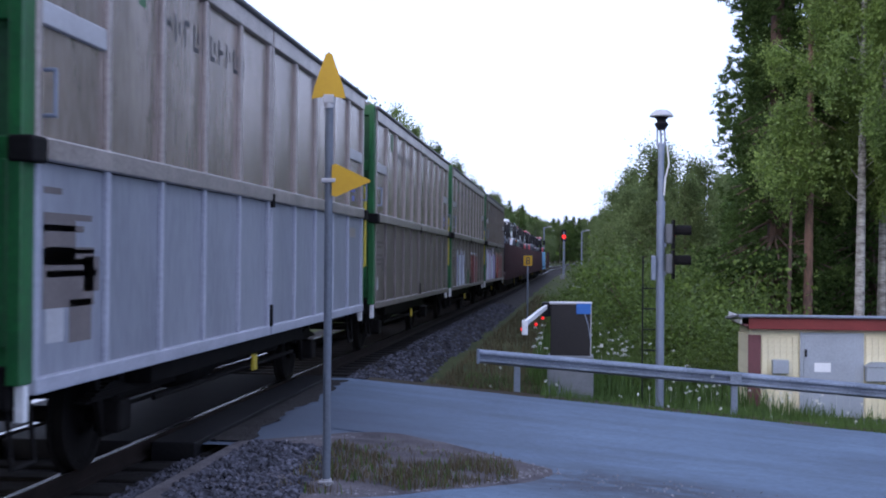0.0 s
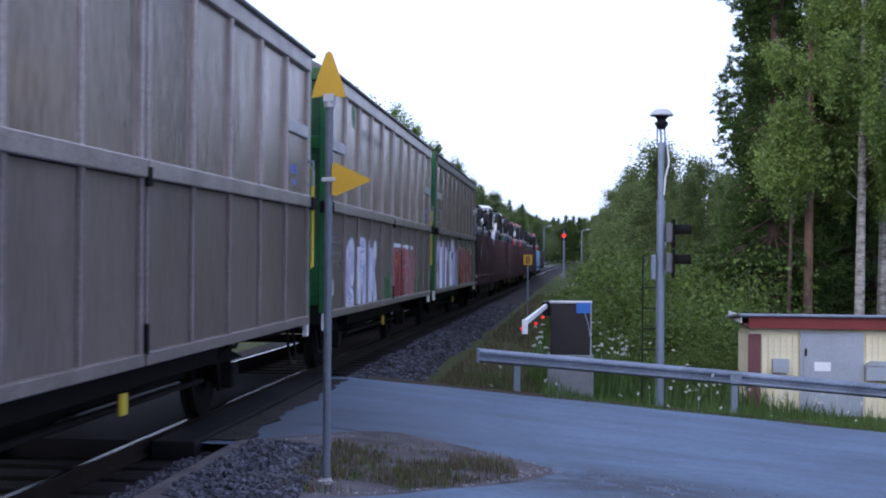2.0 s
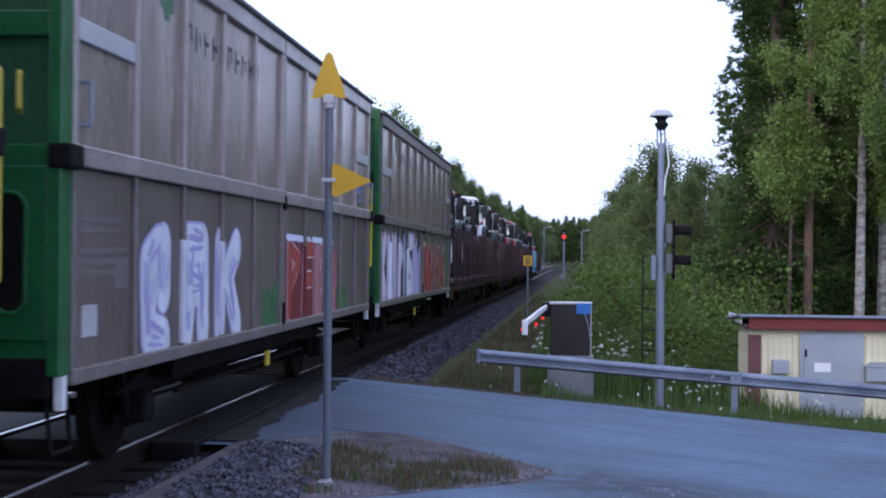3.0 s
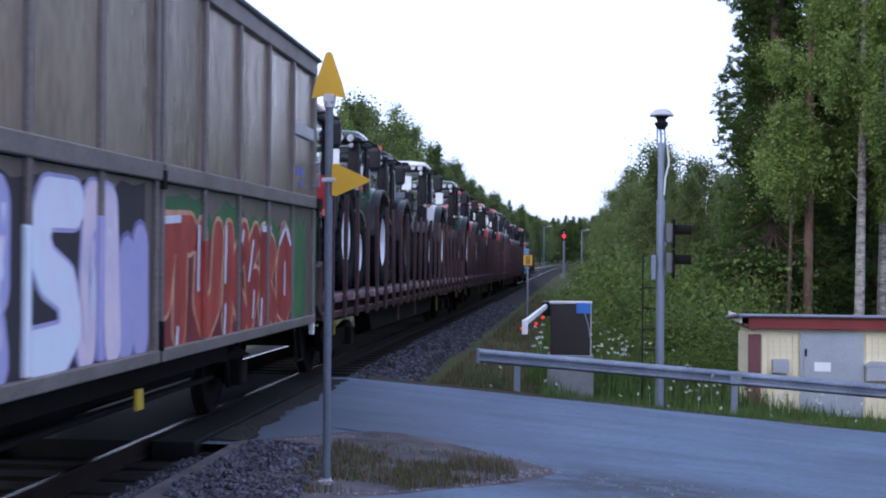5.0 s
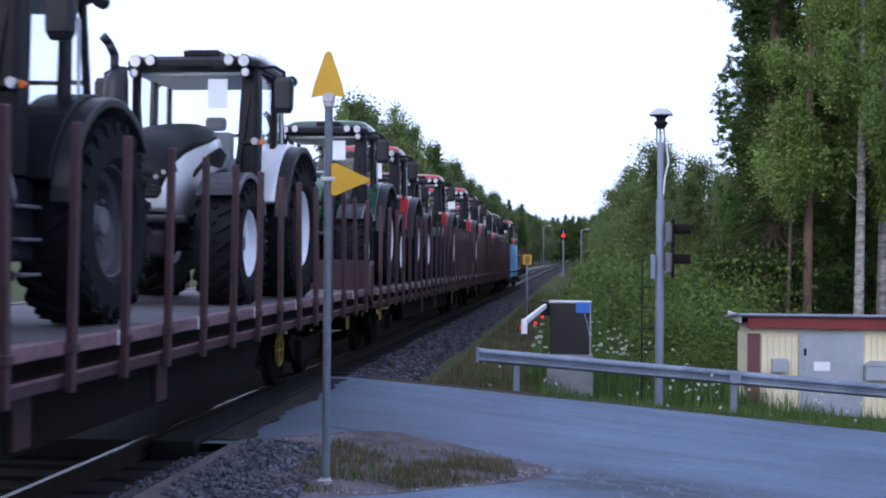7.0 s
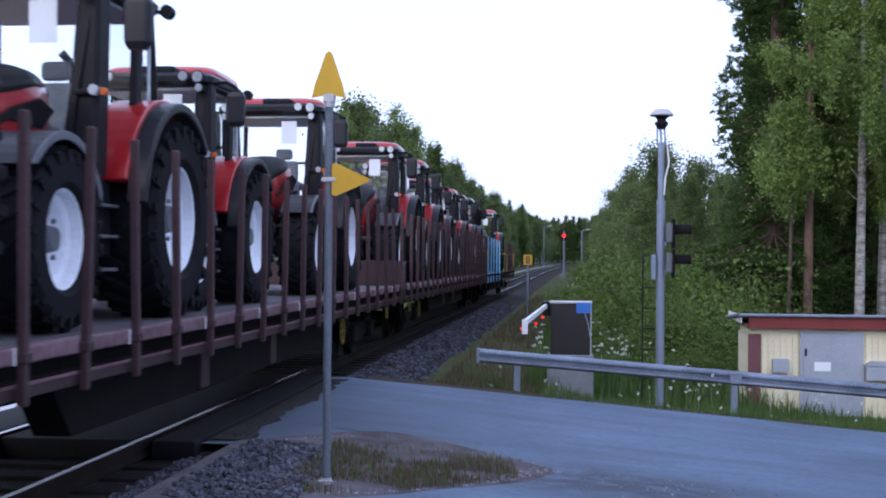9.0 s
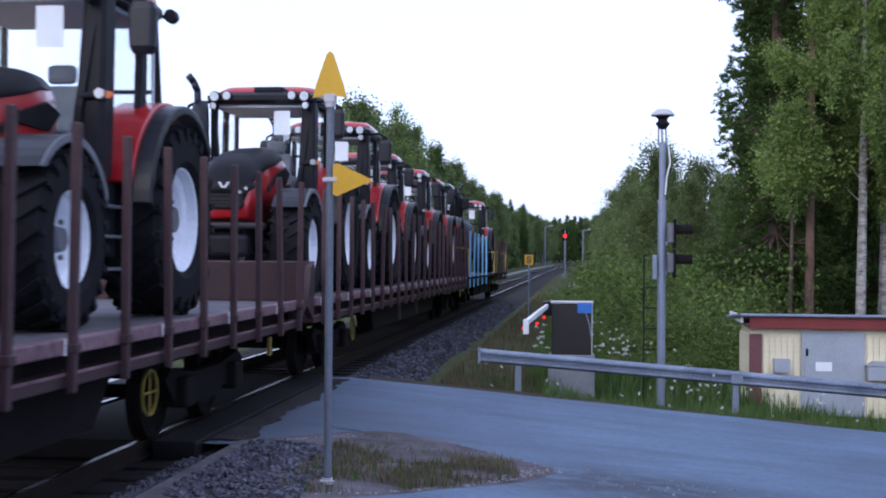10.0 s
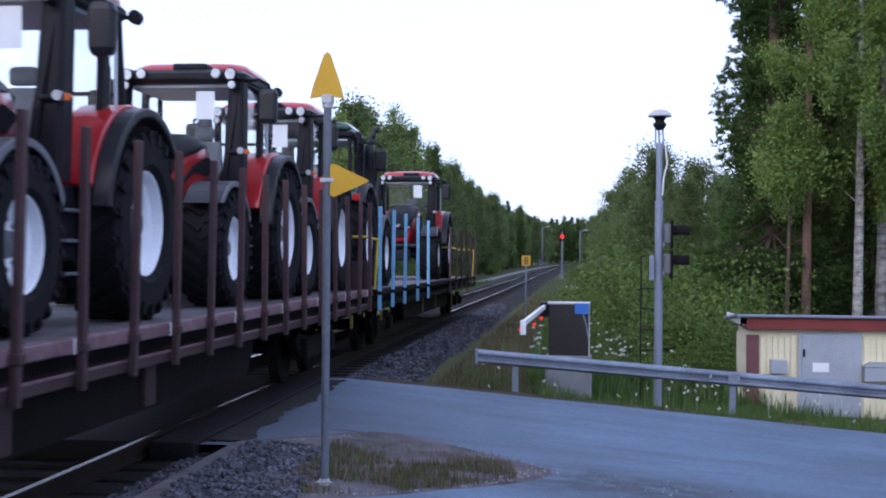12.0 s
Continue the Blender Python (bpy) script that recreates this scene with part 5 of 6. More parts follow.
    part("base_collar", rods(((0, 0, z0 + 0.03), (0, 0, z0 + 0.085), 0.048), n=16), "plate", top, "pale metal collar")
    part("base_bolt", rods(((-0.07, -0.04, z0 + 0.06), (0.07, -0.04, z0 + 0.06), 0.012)), "plate", top)
    part("marker_board", prism([(-0.155, z1 + 0.02), (-0.04, z1 + 0.04), (0.04, z1 + 0.04), (0.155, z1 + 0.02), (0.13, z1 + 0.13), (0.03, z1 + 0.42), (0.0, z1 + 0.44), (-0.03, z1 + 0.42), (-0.13, z1 + 0.13)], -0.045, -0.035, "y"), "signyellow", top, "yellow triangle pointing up")
    part("marker_board", prism([(0.035, 2.36), (0.07, 2.345), (0.37, 2.475), (0.39, 2.49), (0.37, 2.505), (0.07, 2.645), (0.035, 2.63)], -0.045, -0.035, "y"), "signyellow", top, "yellow triangle pointing sideways")
    part("clamp", B((-0.06, 0.07, -0.05, 0.05, 2.475, 2.515), bevel=0.008), "plate", top)
    part("clamp", B((-0.05, 0.05, -0.05, 0.05, z1 - 0.02, z1 + 0.06), bevel=0.008), "plate", top)


arrow_post()


def guardrail():
    top = tagged(new("guardrail"), "weathered galvanised steel guardrail beside the road", "guardrail")
    y = 20.3

    def z_of(x):
        return 0.365 - 0.073 * (x + 1.48)
    prof = [(0.0, -0.03), (-0.04, -0.045), (-0.08, -0.07), (-0.08, -0.10), (-0.02, -0.13), (-0.02, -0.15), (-0.08, -0.18), (-0.08, -0.21), (-0.04, -0.235), (0.0, -0.25)]
    cuts = [-1.48, 2.48, 6.48, 10.5]
    for x0, x1 in zip(cuts, cuts[1:]):
        bm = bmesh.new()
        loops = []
        for x, lift in ((x0, 0.0), (x1 + 0.12, 0.0)):
            o = 0.006 if x == x0 else 0.0
            loops.append([bm.verts.new((x, y + py - o, z_of(x) + pz)) for py, pz in prof] + [bm.verts.new((x, y + py + 0.004 - o, z_of(x) + pz)) for py, pz in prof[::-1]])
        k = len(loops[0])
        for i in range(k):
            bm.faces.new((loops[0][i], loops[0][(i + 1) % k], loops[1][(i + 1) % k], loops[1][i]))
        bmesh.ops.recalc_face_normals(bm, faces=bm.faces[:])
        part("beam", bm, "galvdark", top, "corrugated steel beam")
    part("end_shoe", B((-1.52, -1.47, y - 0.09, y + 0.02, z_of(-1.48) - 0.26, z_of(-1.48) - 0.02), bevel=0.015), "galvdark", top)
    for x in (-0.88, 2.52, 6.5, 10.3):
        g = at_ground(x, y + 0.08)
        part("post", B((x - 0.05, x + 0.05, y + 0.01, y + 0.10, g - 0.3, z_of(x) - 0.05), bevel=0.01), "galvdark", top)
        bolts = rods(((x, y - 0.03, z_of(x) - 0.14), (x, y - 0.015, z_of(x) - 0.14), 0.02), n=8)
        part("bolt", bolts, "galv", top)
    # lap plate at the joint
    part("lap_plate", B((2.44, 2.62, y - 0.09, y - 0.083, z_of(2.5) - 0.22, z_of(2.5) - 0.06), bevel=0.002), "galvdark", top)


guardrail()


def barrier():
    top = tagged(new("crossing_barrier"), "dark level-crossing barrier machine with a lowered lit boom", "crossing barrier")
    x, y = -0.04, 23.6
    g = at_ground(x, y)
    part("plinth", B((x - 0.42, x + 0.42, y - 0.32, y + 0.32, g - 0.2, 0.02), bevel=0.03), "concrete", top, "pale concrete plinth")
    part("housing", B((x - 0.37, x + 0.36, y - 0.26, y + 0.26, 0.02, 0.95), bevel=0.015), "cabinet", top, "brown-black steel housing")
    part("housing_lid", B((x - 0.39, x + 0.385, y - 0.29, y + 0.28, 0.95, 0.985), bevel=0.008), "plate", top, "pale rim of the lid")
    part("corner_trim", B((x + 0.355, x + 0.375, y - 0.275, y - 0.255, 0.02, 0.95)), "plate", top)
    part("notice", B((x + 0.10, x + 0.36, y - 0.30, y - 0.293, 0.78, 0.97), bevel=0.003), "bluesign", top, "small blue notice")
    part("cable", pipe([(x + 0.25, y - 0.29, 0.78), (x + 0.31, y - 0.28, 0.6), (x + 0.36, y - 0.27, 0.3)], 0.012), "galv", top)
    bx = -0.47
    part("boom_pivot", B((bx - 0.1, x - 0.3, y - 0.2, y + 0.15, 0.72, 0.98), bevel=0.02), "plastic", top)
    boom = part("boom", prism([(-0.028, 0.86), (0.028, 0.86), (0.028, 0.935), (-0.028, 0.935)], -6.0, 0.0, "y", bevel=0.008), "white", top, "white barrier boom with red lamps")
    boom.matrix_basis = pose(bx - 0.02, y, 0, 0, 0, -1.6)
    part("boom_tip", B((-0.04, 0.04, -6.04, -5.99, 0.74, 0.945), bevel=0.01), "white", boom, "white end plate")
    for yy, xx in ((-5.7, -0.06), (-4.4, 0.06), (-2.4, 0.06)):
        part("lamp_lens", rods(((xx, yy - 0.04, 0.80), (xx, yy + 0.06, 0.80), 0.023), n=14), "redlamp", boom, "lit red lamp")
    part("counter_arm", B((bx - 0.05, bx + 0.05, y, y + 0.8, 0.78, 0.95), bevel=0.02), "plastic", top)


barrier()


def warning_light():
    top = tagged(new("warning_light_post"), "grey steel post with siren and two hooded crossing lights", "signal post")
    x, y = 1.51, 22.5
    g = at_ground(x, y)
    part("foundation", rods(((x, y, g - 0.3), (x, y, g + 0.12), 0.2), n=18), "concrete", top)
    part("lower_tube", rods(((x, y, g), (x, y, 2.8), 0.072), n=20), "galv", top, smooth=False)
    part("upper_tube", rods(((x, y, 2.78), (x, y, 3.66), 0.055), n=20), "galv", top, smooth=False)
    part("tube_collar", rods(((x, y, 2.74), (x, y, 2.8), 0.08), n=20), "galv", top)
    part("tube_top", rods(((x, y, 3.62), (x, y, 3.8), 0.06), n=16), "galv", top)
    part("siren_bracket", rods(((x - 0.07, y, 3.76), (x - 0.07, y, 4.1), 0.016), ((x + 0.07, y, 3.76), (x + 0.05, y, 4.1), 0.016), ((x, y, 3.78), (x - 0.02, y, 4.1), 0.02), n=8), "galv", top)
    part("siren_horn", lathe([(0.0, 4.04), (0.06, 4.04), (0.115, 4.12), (0.12, 4.15), (0.08, 4.18), (0.08, 4.21), (0.12, 4.26), (0.12, 4.28), (0.0, 4.28)], 24, "z"), "plastic", top).location = (x, y, 0)
    part("siren_cap", lathe([(0.0, 4.28), (0.2, 4.27), (0.21, 4.285), (0.18, 4.33), (0.11, 4.385), (0.0, 4.40)], 24, "z"), "plate", top, "pale domed siren cap", smooth=False).location = (x, y, 0)
    part("cable", pipe([(x + 0.05, y - 0.05, 2.9), (x + 0.07, y - 0.07, 3.2), (x + 0.13, y - 0.06, 3.45), (x + 0.1, y - 0.03, 3.75)], 0.014), "white", top)
    for zc in (2.22, 1.70):
        box = part("lamp_backboard", B((x + 0.09, x + 0.20, y - 0.14, y + 0.2, zc - 0.16, zc + 0.18), bevel=0.02), "greyplastic", top, "grey lamp housing")
        part("lamp_plate", B((x + 0.20, x + 0.235, y - 0.2, y + 0.25, zc - 0.25, zc + 0.25), bevel=0.01), "black", box)
        hood = bmesh.new()
        for i in range(9):
            a0, a1 = radians(-30 + i * 26.6), radians(-30 + (i + 1) * 26.6)
            pts = []
            for xx in (x + 0.22, x + 0.52):
                for a in (a0, a1):
                    for r in (0.105, 0.115):
                        pts.append(hood.verts.new((xx, y + r * math.cos(a), zc + 0.05 + r * math.sin(a))))
            for q in ((0, 2, 6, 4), (1, 3, 7, 5), (0, 1, 3, 2), (4, 5, 7, 6)):
                hood.faces.new([pts[k] for k in q])
        bmesh.ops.remove_doubles(hood, verts=hood.verts[:], dist=1e-5)
        part("lamp_hood", hood, "black", box, "black lamp hood")
        part("lamp_lens", rods(((x + 0.23, y, zc + 0.05), (x + 0.25, y, zc + 0.05), 0.1), n=18), "redlens", box)
    part("mounting_arm", B((x, x + 0.1, y - 0.04, y + 0.04, 2.0, 2.08), (x, x + 0.1, y - 0.04, y + 0.04, 1.5, 1.58), bevel=0.01), "galv", top)
    part("junction_box", B((x - 0.16, x - 0.08, y - 0.08, y + 0.08, 1.42, 1.85), bevel=0.015), "galv", top, "grey junction box")
    part("ladder_rail", rods(((x - 0.3, y + 0.05, g), (x - 0.3, y + 0.05, 1.85), 0.014)), "plastic", top)
    for i in range(4):
        part("ladder_rung", rods(((x - 0.3, y + 0.05, 0.2 + 0.36 * i), (x - 0.06, y + 0.03, 0.2 + 0.36 * i), 0.011)), "plastic", top)


warning_light()


def relay_hut():
    top = tagged(new("relay_hut"), "small cream and red wooden railway hut with grey door", "hut")
    x0, x1, y0, y1, zb, zt = 3.29, 8.1, 24.5, 26.1, -1.25, 0.60
    part("foundation", B((x0 + 0.05, x1 - 0.05, y0 + 0.05, y1 - 0.05, zb - 0.3, zb + 0.12), bevel=0.02), "concrete", top)
    walls = part("wall", B((x0 + 0.04, x1 - 0.04, y0 + 0.04, y1 - 0.04, zb + 0.1, zt - 0.05)), "cream", top)
    board = part("board", B((-0.052, 0.052, -0.012, 0.012, zb + 0.08, zt - 0.25), bevel=0.006), "cream", walls)
    board.location = (x0 + 0.31, y0 + 0.028, 0)
    xx = x0 + 0.42
    while xx < x1 - 0.05:
        if not 4.22 < xx < 5.42:
            again(board, xx, y0 + 0.028, 0)
        xx += 0.112
    yy = y0 + 0.1
    while yy < y1:
        again(board, x0 + 0.028, yy, 0, 90)
        yy += 0.112
    part("corner_board", B((x0 - 0.005, x0 + 0.23, y0 - 0.012, y0 + 0.02, zb + 0.08, zt - 0.22), bevel=0.005), "hutplum", top, "plum-painted corner board")
    part("fascia", B((x0 - 0.02, x1 + 0.1, y0 - 0.16, y0 - 0.12, zt - 0.11, zt + 0.13), bevel=0.008), "hutred", top, "dark red fascia board")
    part("fascia", B((x0 - 0.16, x0 - 0.13, y0 - 0.1, y1 + 0.2, zt - 0.02, zt + 0.13), bevel=0.008), "white", top, "pale barge board")
    part("soffit", B((x0 - 0.1, x1 + 0.1, y0 - 0.12, y1 + 0.15, zt - 0.06, zt - 0.02)), "hutplum", top)
    part("roof", prism([(y0 - 0.2, zt + 0.12), (y1 + 0.25, zt - 0.02), (y1 + 0.25, zt + 0.03), (y0 - 0.2, zt + 0.17)], x0 - 0.22, x1 + 0.2, "x", bevel=0.008), "hutroof", top, "grey felt roof")
    part("gutter", rods(((x0 - 0.2, y0 - 0.22, zt + 0.14), (x1 + 0.2, y0 - 0.22, zt + 0.14), 0.03)), "galv", top)
    door = part("door", B((4.30, 5.24, y0 - 0.03, y0 + 0.0, zb + 0.12, zt - 0.22), bevel=0.008), "greydoor", top, "grey steel door with a paper notice")
    part("door_frame", B((4.24, 4.30, y0 - 0.02, y0 + 0.03, zb + 0.1, zt - 0.17), (5.24, 5.40, y0 - 0.02, y0 + 0.03, zb + 0.1, zt - 0.17), (4.3, 5.24, y0 - 0.02, y0 + 0.03, zt - 0.22, zt - 0.17)), "greydoor", top)
    part("door_handle", B((4.32, 4.36, y0 - 0.08, y0 - 0.03, -0.02, 0.12), bevel=0.01), "plastic", door)
    part("notice", B((4.50, 4.80, y0 - 0.036, y0 - 0.031, -0.30, -0.13), bevel=0.001), "paper", door, "white paper notice")
    part("meter_box", B((3.72, 4.02, y0 - 0.14, y0 + 0.01, -0.34, -0.08), bevel=0.015), "greydoor", top, "small grey meter box")
    part("supply_box", B((5.42, 5.96, y0 - 0.18, y0 + 0.01, -0.46, -0.18), bevel=0.02), "greydoor", top, "grey supply box with a peaked lid")
    part("supply_box_lid", prism([(5.4, -0.18), (5.98, -0.18), (5.85, -0.10), (5.53, -0.10)], y0 - 0.2, y0 + 0.01, "y"), "greydoor", top)


relay_hut()


def small_sign():
    top = tagged(new("track_sign"), "small yellow and black track sign on a thin post", "track sign")
    x, y = -1.56, 44.0
    g = at_ground(x, y)
    part("post", rods(((x, y, g - 0.3), (x, y, 1.5), 0.03), n=10), "galv", top)
    part("board_edge", B((x - 0.17, x + 0.17, y - 0.02, y, 1.46, 1.86), bevel=0.02), "ink", top)
    part("board", B((x - 0.15, x + 0.15, y - 0.026, y - 0.02, 1.485, 1.835), bevel=0.002), "signyellow", top, "yellow sign face")
    part("symbol", B((x - 0.06, x - 0.02, y - 0.032, y - 0.026, 1.54, 1.78), (x - 0.02, x + 0.06, y - 0.032, y - 0.026, 1.74, 1.78), (x - 0.02, x + 0.06, y - 0.032, y - 0.026, 1.64, 1.68), (x - 0.02, x + 0.06, y - 0.032, y - 0.026, 1.54, 1.58), (x + 0.04, x + 0.07, y - 0.032, y - 0.026, 1.57, 1.75)), "ink", top, "dark sign letter B")


small_sign()


def far_signal(x, y):
    top = tagged(new("railway_signal"), "railway signal on a pale mast showing red", "railway signal")
    g = at_ground(x, y)
    part("mast", rods(((x, y, g), (x, y, 4.7), 0.12), n=12), "galv", top)
    part("signal_head", B((x - 0.28, x + 0.28, y - 0.1, y + 0.15, 3.5, 4.9), bevel=0.06), "plastic", top)
    part("signal_lens", rods(((x, y - 0.16, 4.1), (x, y - 0.1, 4.1), 0.22), n=18), "signalred", top, "lit red lens")
    part("signal_base", B((x - 0.4, x + 0.4, y - 0.3, y + 0.3, g, g + 0.5), bevel=0.05), "concrete", top)


far_signal(-1.12, 150)


def far_lamp(x, y, h, d):
    top = tagged(new("street_lamp"), "tall grey street lamp far down the line", "street lamp", "far street lamps")
    g = at_ground(x, y)
    part("pole", rods(((x, y, g), (x, y, h), 0.13), n=10), "galv", top)
    part("arm", rods(((x, y, h), (x + d, y, h + 0.25), 0.08), n=8), "galv", top)
    part("head", B((x + d * 0.8, x + d * 1.5, y - 0.2, y + 0.2, h + 0.2, h + 0.42), bevel=0.05), "plate", top)


far_lamp(-6.9, 300, 8.4, 1.2)
far_lamp(1.6, 250, 6.6, 1.0)
far_lamp(-7.6, 380, 9.0, 1.2)


# ---- verge, stones, grass ----
def verge():
    rows = []
    for y in [9.0] + [9.5 + 0.1 * i for i in range(44)]:
        e = island_edge(y)
        e = -2.95 if e is None else e
        lo = TRACK + 1.62 if y < 12.45 else min(e - 0.02, -3.33 + (y - 12.45) / 1.5)
        xs = [lo + (e - lo) * i / 14 for i in range(15)]
        rows.append((float(y), [(x, road_z(x) + 0.006 + 0.03 * math.sin(math.pi * i / 14) * (1 + noise.noise((x * 3, y * 3, 1))) - (0.012 if i == 14 else 0)) for i, x in enumerate(xs)]))
    strip("gravel_island", "grit", rows, "gravelly island of sparse grass between the roads", "gravel island")
    # dark ragged-edged strip laid over the asphalt along the track
    rows = []
    for y in np.arange(12.5, 18.95, 0.15):
        edge = -3.32 + 0.2 * noise.noise((y * 0.9, 2.0, 5.0)) + 0.12 * noise.noise((y * 4.0, 1.0, 3.0))
        rows.append((float(y), [(-3.63 + (edge + 3.63) * i / 5, road_z(-3.63 + (edge + 3.63) * i / 5) + 0.009 - (0.006 if i == 5 else 0.0)) for i in range(6)]))
    strip("trodden_earth", "ballast", rows, "dark ragged strip where the asphalt meets the track", "earth")
    rows = []
    for y in (19.0, 19.3, 19.7, 20.1, 20.6):
        xs = [-3.2 + 0.8 * i for i in range(24)]
        rows.append((y, [(x, max(ground_z(x, y), road_z(x) - 0.09) + 0.03 - (0.06 if y > 20.3 else 0)) for x in xs]))
    strip("road_verge", "drysoil", rows, "earthy verge between asphalt and guardrail", "verge")


    rows = [(float(y), [(x + track_x(y), ground_z(x + track_x(y), y) + 0.05) for x in (-6.4, -5.6, -4.8, -4.0)]) for y in range(60, 330, 6)]
    strip("gravel_track", "concrete", rows, "pale gravel path west of the line", "path")


verge()


def stones(name, count, place, seed, lo, hi, label, material="stone"):
    """Loose broken stones, each a jittered little polyhedron."""
    rnd = np.random.RandomState(seed)
    base = np.array([(1, 0, -0.6), (-0.5, 0.87, -0.6), (-0.5, -0.87, -0.6), (0.5, 0.87, 0.35), (-1, 0, 0.3), (0.5, -0.87, 0.4), (0, 0, 0.9)])
    tri = [(0, 3, 1), (1, 3, 4), (1, 4, 2), (2, 4, 5), (2, 5, 0), (0, 5, 3), (3, 6, 4), (4, 6, 5), (5, 6, 3), (0, 1, 2)]
    v, f = [], []
    for _ in range(count):
        x, y, z = place(rnd)
        s = rnd.uniform(lo, hi)
        p = base * (1 + 0.35 * (rnd.rand(7, 3) - 0.5)) * s * (1, rnd.uniform(0.6, 1), rnd.uniform(0.5, 0.9))
        a = rnd.uniform(0, 6.28)
        c, d = math.cos(a), math.sin(a)
        k = len(v)
        v += [(x + q[0] * c - q[1] * d, y + q[0] * d + q[1] * c, z + q[2]) for q in p]
        f += [(k + i, k + j, k + l) for i, j, l in tri]
    ob = raw(name, v, f, material)
    return tagged(ob, label, "stones", kind="stuff")


def shoulder_place(rnd):
    y = rnd.uniform(9.5, 12.5)
    x = TRACK + 1.2 + (1.55 - 0.35 * sm(12.3, 13.0, y)) * rnd.rand() ** 0.9
    return x, y, (-0.19 if x < TRACK + 1.8 else road_z(x) + 0.02) + rnd.uniform(-0.03, 0.03)


def bank_place(rnd):
    y = 19.3 + 40 * rnd.rand() ** 1.6
    e = rnd.uniform(1.2, 3.4)
    d = float(np.interp(e, (1.2, 1.5, 2.1, 2.7, 3.6), (-0.2, -0.19, -0.25, -0.5, -0.95)))
    return track_x(y) + e, y, dip(y) + d + 0.01


def grit_place(rnd):
    while True:
        y = rnd.uniform(9.9, 14.05)
        x = rnd.uniform(TRACK + 1.8, -0.1)
        if x < island_edge(y) - 0.1 and (y < 12.4 or x > -3.2 + (y - 12.4) / 1.5):
            return x, y, road_z(x) + 0.01


stones("ballast_stones", 7000, shoulder_place, 3, 0.018, 0.042, "loose grey broken ballast stones beside the crossing")
stones("bank_stones", 5200, bank_place, 4, 0.025, 0.055, "dark broken ballast stones on the track shoulder")
def loose_place(rnd):
    a, r = rnd.uniform(0, 6.28), rnd.rand() ** 0.7
    x, y = 0.75 + 1.5 * r * math.cos(a), 12.35 + 0.75 * r * math.sin(a)
    e = island_edge(y)
    return max(x, e if e is not None else x), y, road_z(x) + 0.006


stones("road_grit", 170, loose_place, 6, 0.005, 0.013, "loose grit strewn on the asphalt off the gravel island", "palegrit")
stones("island_grit", 3600, grit_place, 5, 0.006, 0.02, "small pale grit on the gravel island", "palegrit")


def blades(name, count, place, seed, lo, hi, width, material, label, category="grass"):
    """Bent grass blades of two segments each."""
    rnd = np.random.RandomState(seed)
    v, f = [], []
    for _ in range(count):
        x, y, z, s = place(rnd)
        h = rnd.uniform(lo, hi) * s
        a, b = rnd.uniform(0, 6.28), rnd.uniform(0.05, 0.45) * h
        cx, cy = math.cos(a), math.sin(a)
        w = width * rnd.uniform(0.6, 1.3)
        tx, ty = -cy * w, cx * w
        k = len(v)
        v += [(x - tx, y - ty, z), (x + tx, y + ty, z), (x + tx * 0.8 + cx * b * 0.35, y + ty * 0.8 + cy * b * 0.35, z + h * 0.6), (x - tx * 0.8 + cx * b * 0.35, y - ty * 0.8 + cy * b * 0.35, z + h * 0.6), (x + cx * b, y + cy * b, z + h)]
        f += [(k, k + 1, k + 2, k + 3), (k + 3, k + 2, k + 4)]
    return tagged(raw(name, v, f, material), label, category, kind="stuff")


def rail_place(rnd):
    x, y = rnd.uniform(-1.9, 9.5), 19.35 + 4.6 * rnd.rand()
    if x < 0.2 and rnd.rand() < 0.6:
        x += 4.0
    thin = 0.45 if x < -0.5 else 1.0
    edge = 0.45 if y < 19.8 else 1.0
    n = noise.noise((x * 1.3, y * 1.3, 7))
    return x, y, ground_z(x, y) - 0.02, thin * edge * (0.85 + 0.5 * n)


def slope_place(rnd):
    y = 24 + 75 * rnd.rand() ** 1.5
    x = rnd.uniform(-0.9 if y < 40 else -0.2, 5.0 + y * 0.09)
    n = noise.noise((x * 0.5, y * 0.25, 3))
    return x, y, ground_z(x, y) - 0.02, 0.9 + 0.6 * n


def dry_place(rnd):
    y = 20 + 60 * rnd.rand() ** 1.4
    x = track_x(y) + rnd.uniform(2.7, 4.4)
    return x, y, ground_z(x, y) + 0.0, 0.8


def left_place(rnd):
    y = 22 + 110 * rnd.rand()
    x = TRACK - rnd.uniform(3.2, 12)
    return x, y, ground_z(x, y) - 0.02, 1.0


def island_place(rnd):
    while True:
        y = rnd.uniform(9.9, 13.4)
        x = rnd.uniform(TRACK + 2.0, -0.5)
        e = island_edge(y)
        if e is not None and TRACK + 2.55 < x < e - 0.12 and noise.noise((x * 1.6, y * 2.2, 9)) > -0.12 and (y < 12.9 or rnd.rand() < 0.2):
            return x, y, road_z(x), 1.0 if y < 12.6 else 0.6


blades("verge_grass", 34000, rail_place, 11, 0.16, 0.48, 0.006, "grass", "tall green summer grass under the guardrail")
blades("slope_grass", 30000, slope_place, 12, 0.25, 0.7, 0.012, "grass", "lush green grass on the slope beside the line")
blades("dry_grass", 9000, dry_place, 13, 0.06, 0.3, 0.007, "grassdry", "dry straw-coloured grass along the ballast")
blades("west_grass", 9000, left_place, 14, 0.2, 0.5, 0.02, "grass", "grass beyond the track")
blades("island_grass", 5200, island_place, 15, 0.03, 0.14, 0.004, "grassdry", "sparse dry grass on the gravel island")
blades("island_weeds", 600, island_place, 16, 0.04, 0.15, 0.006, "grass", "green weeds on the gravel island")


def umbels(name, count, place, seed, label, head=0.85):
    rnd = np.random.RandomState(seed)
    v, f = [], []
    for _ in range(count):
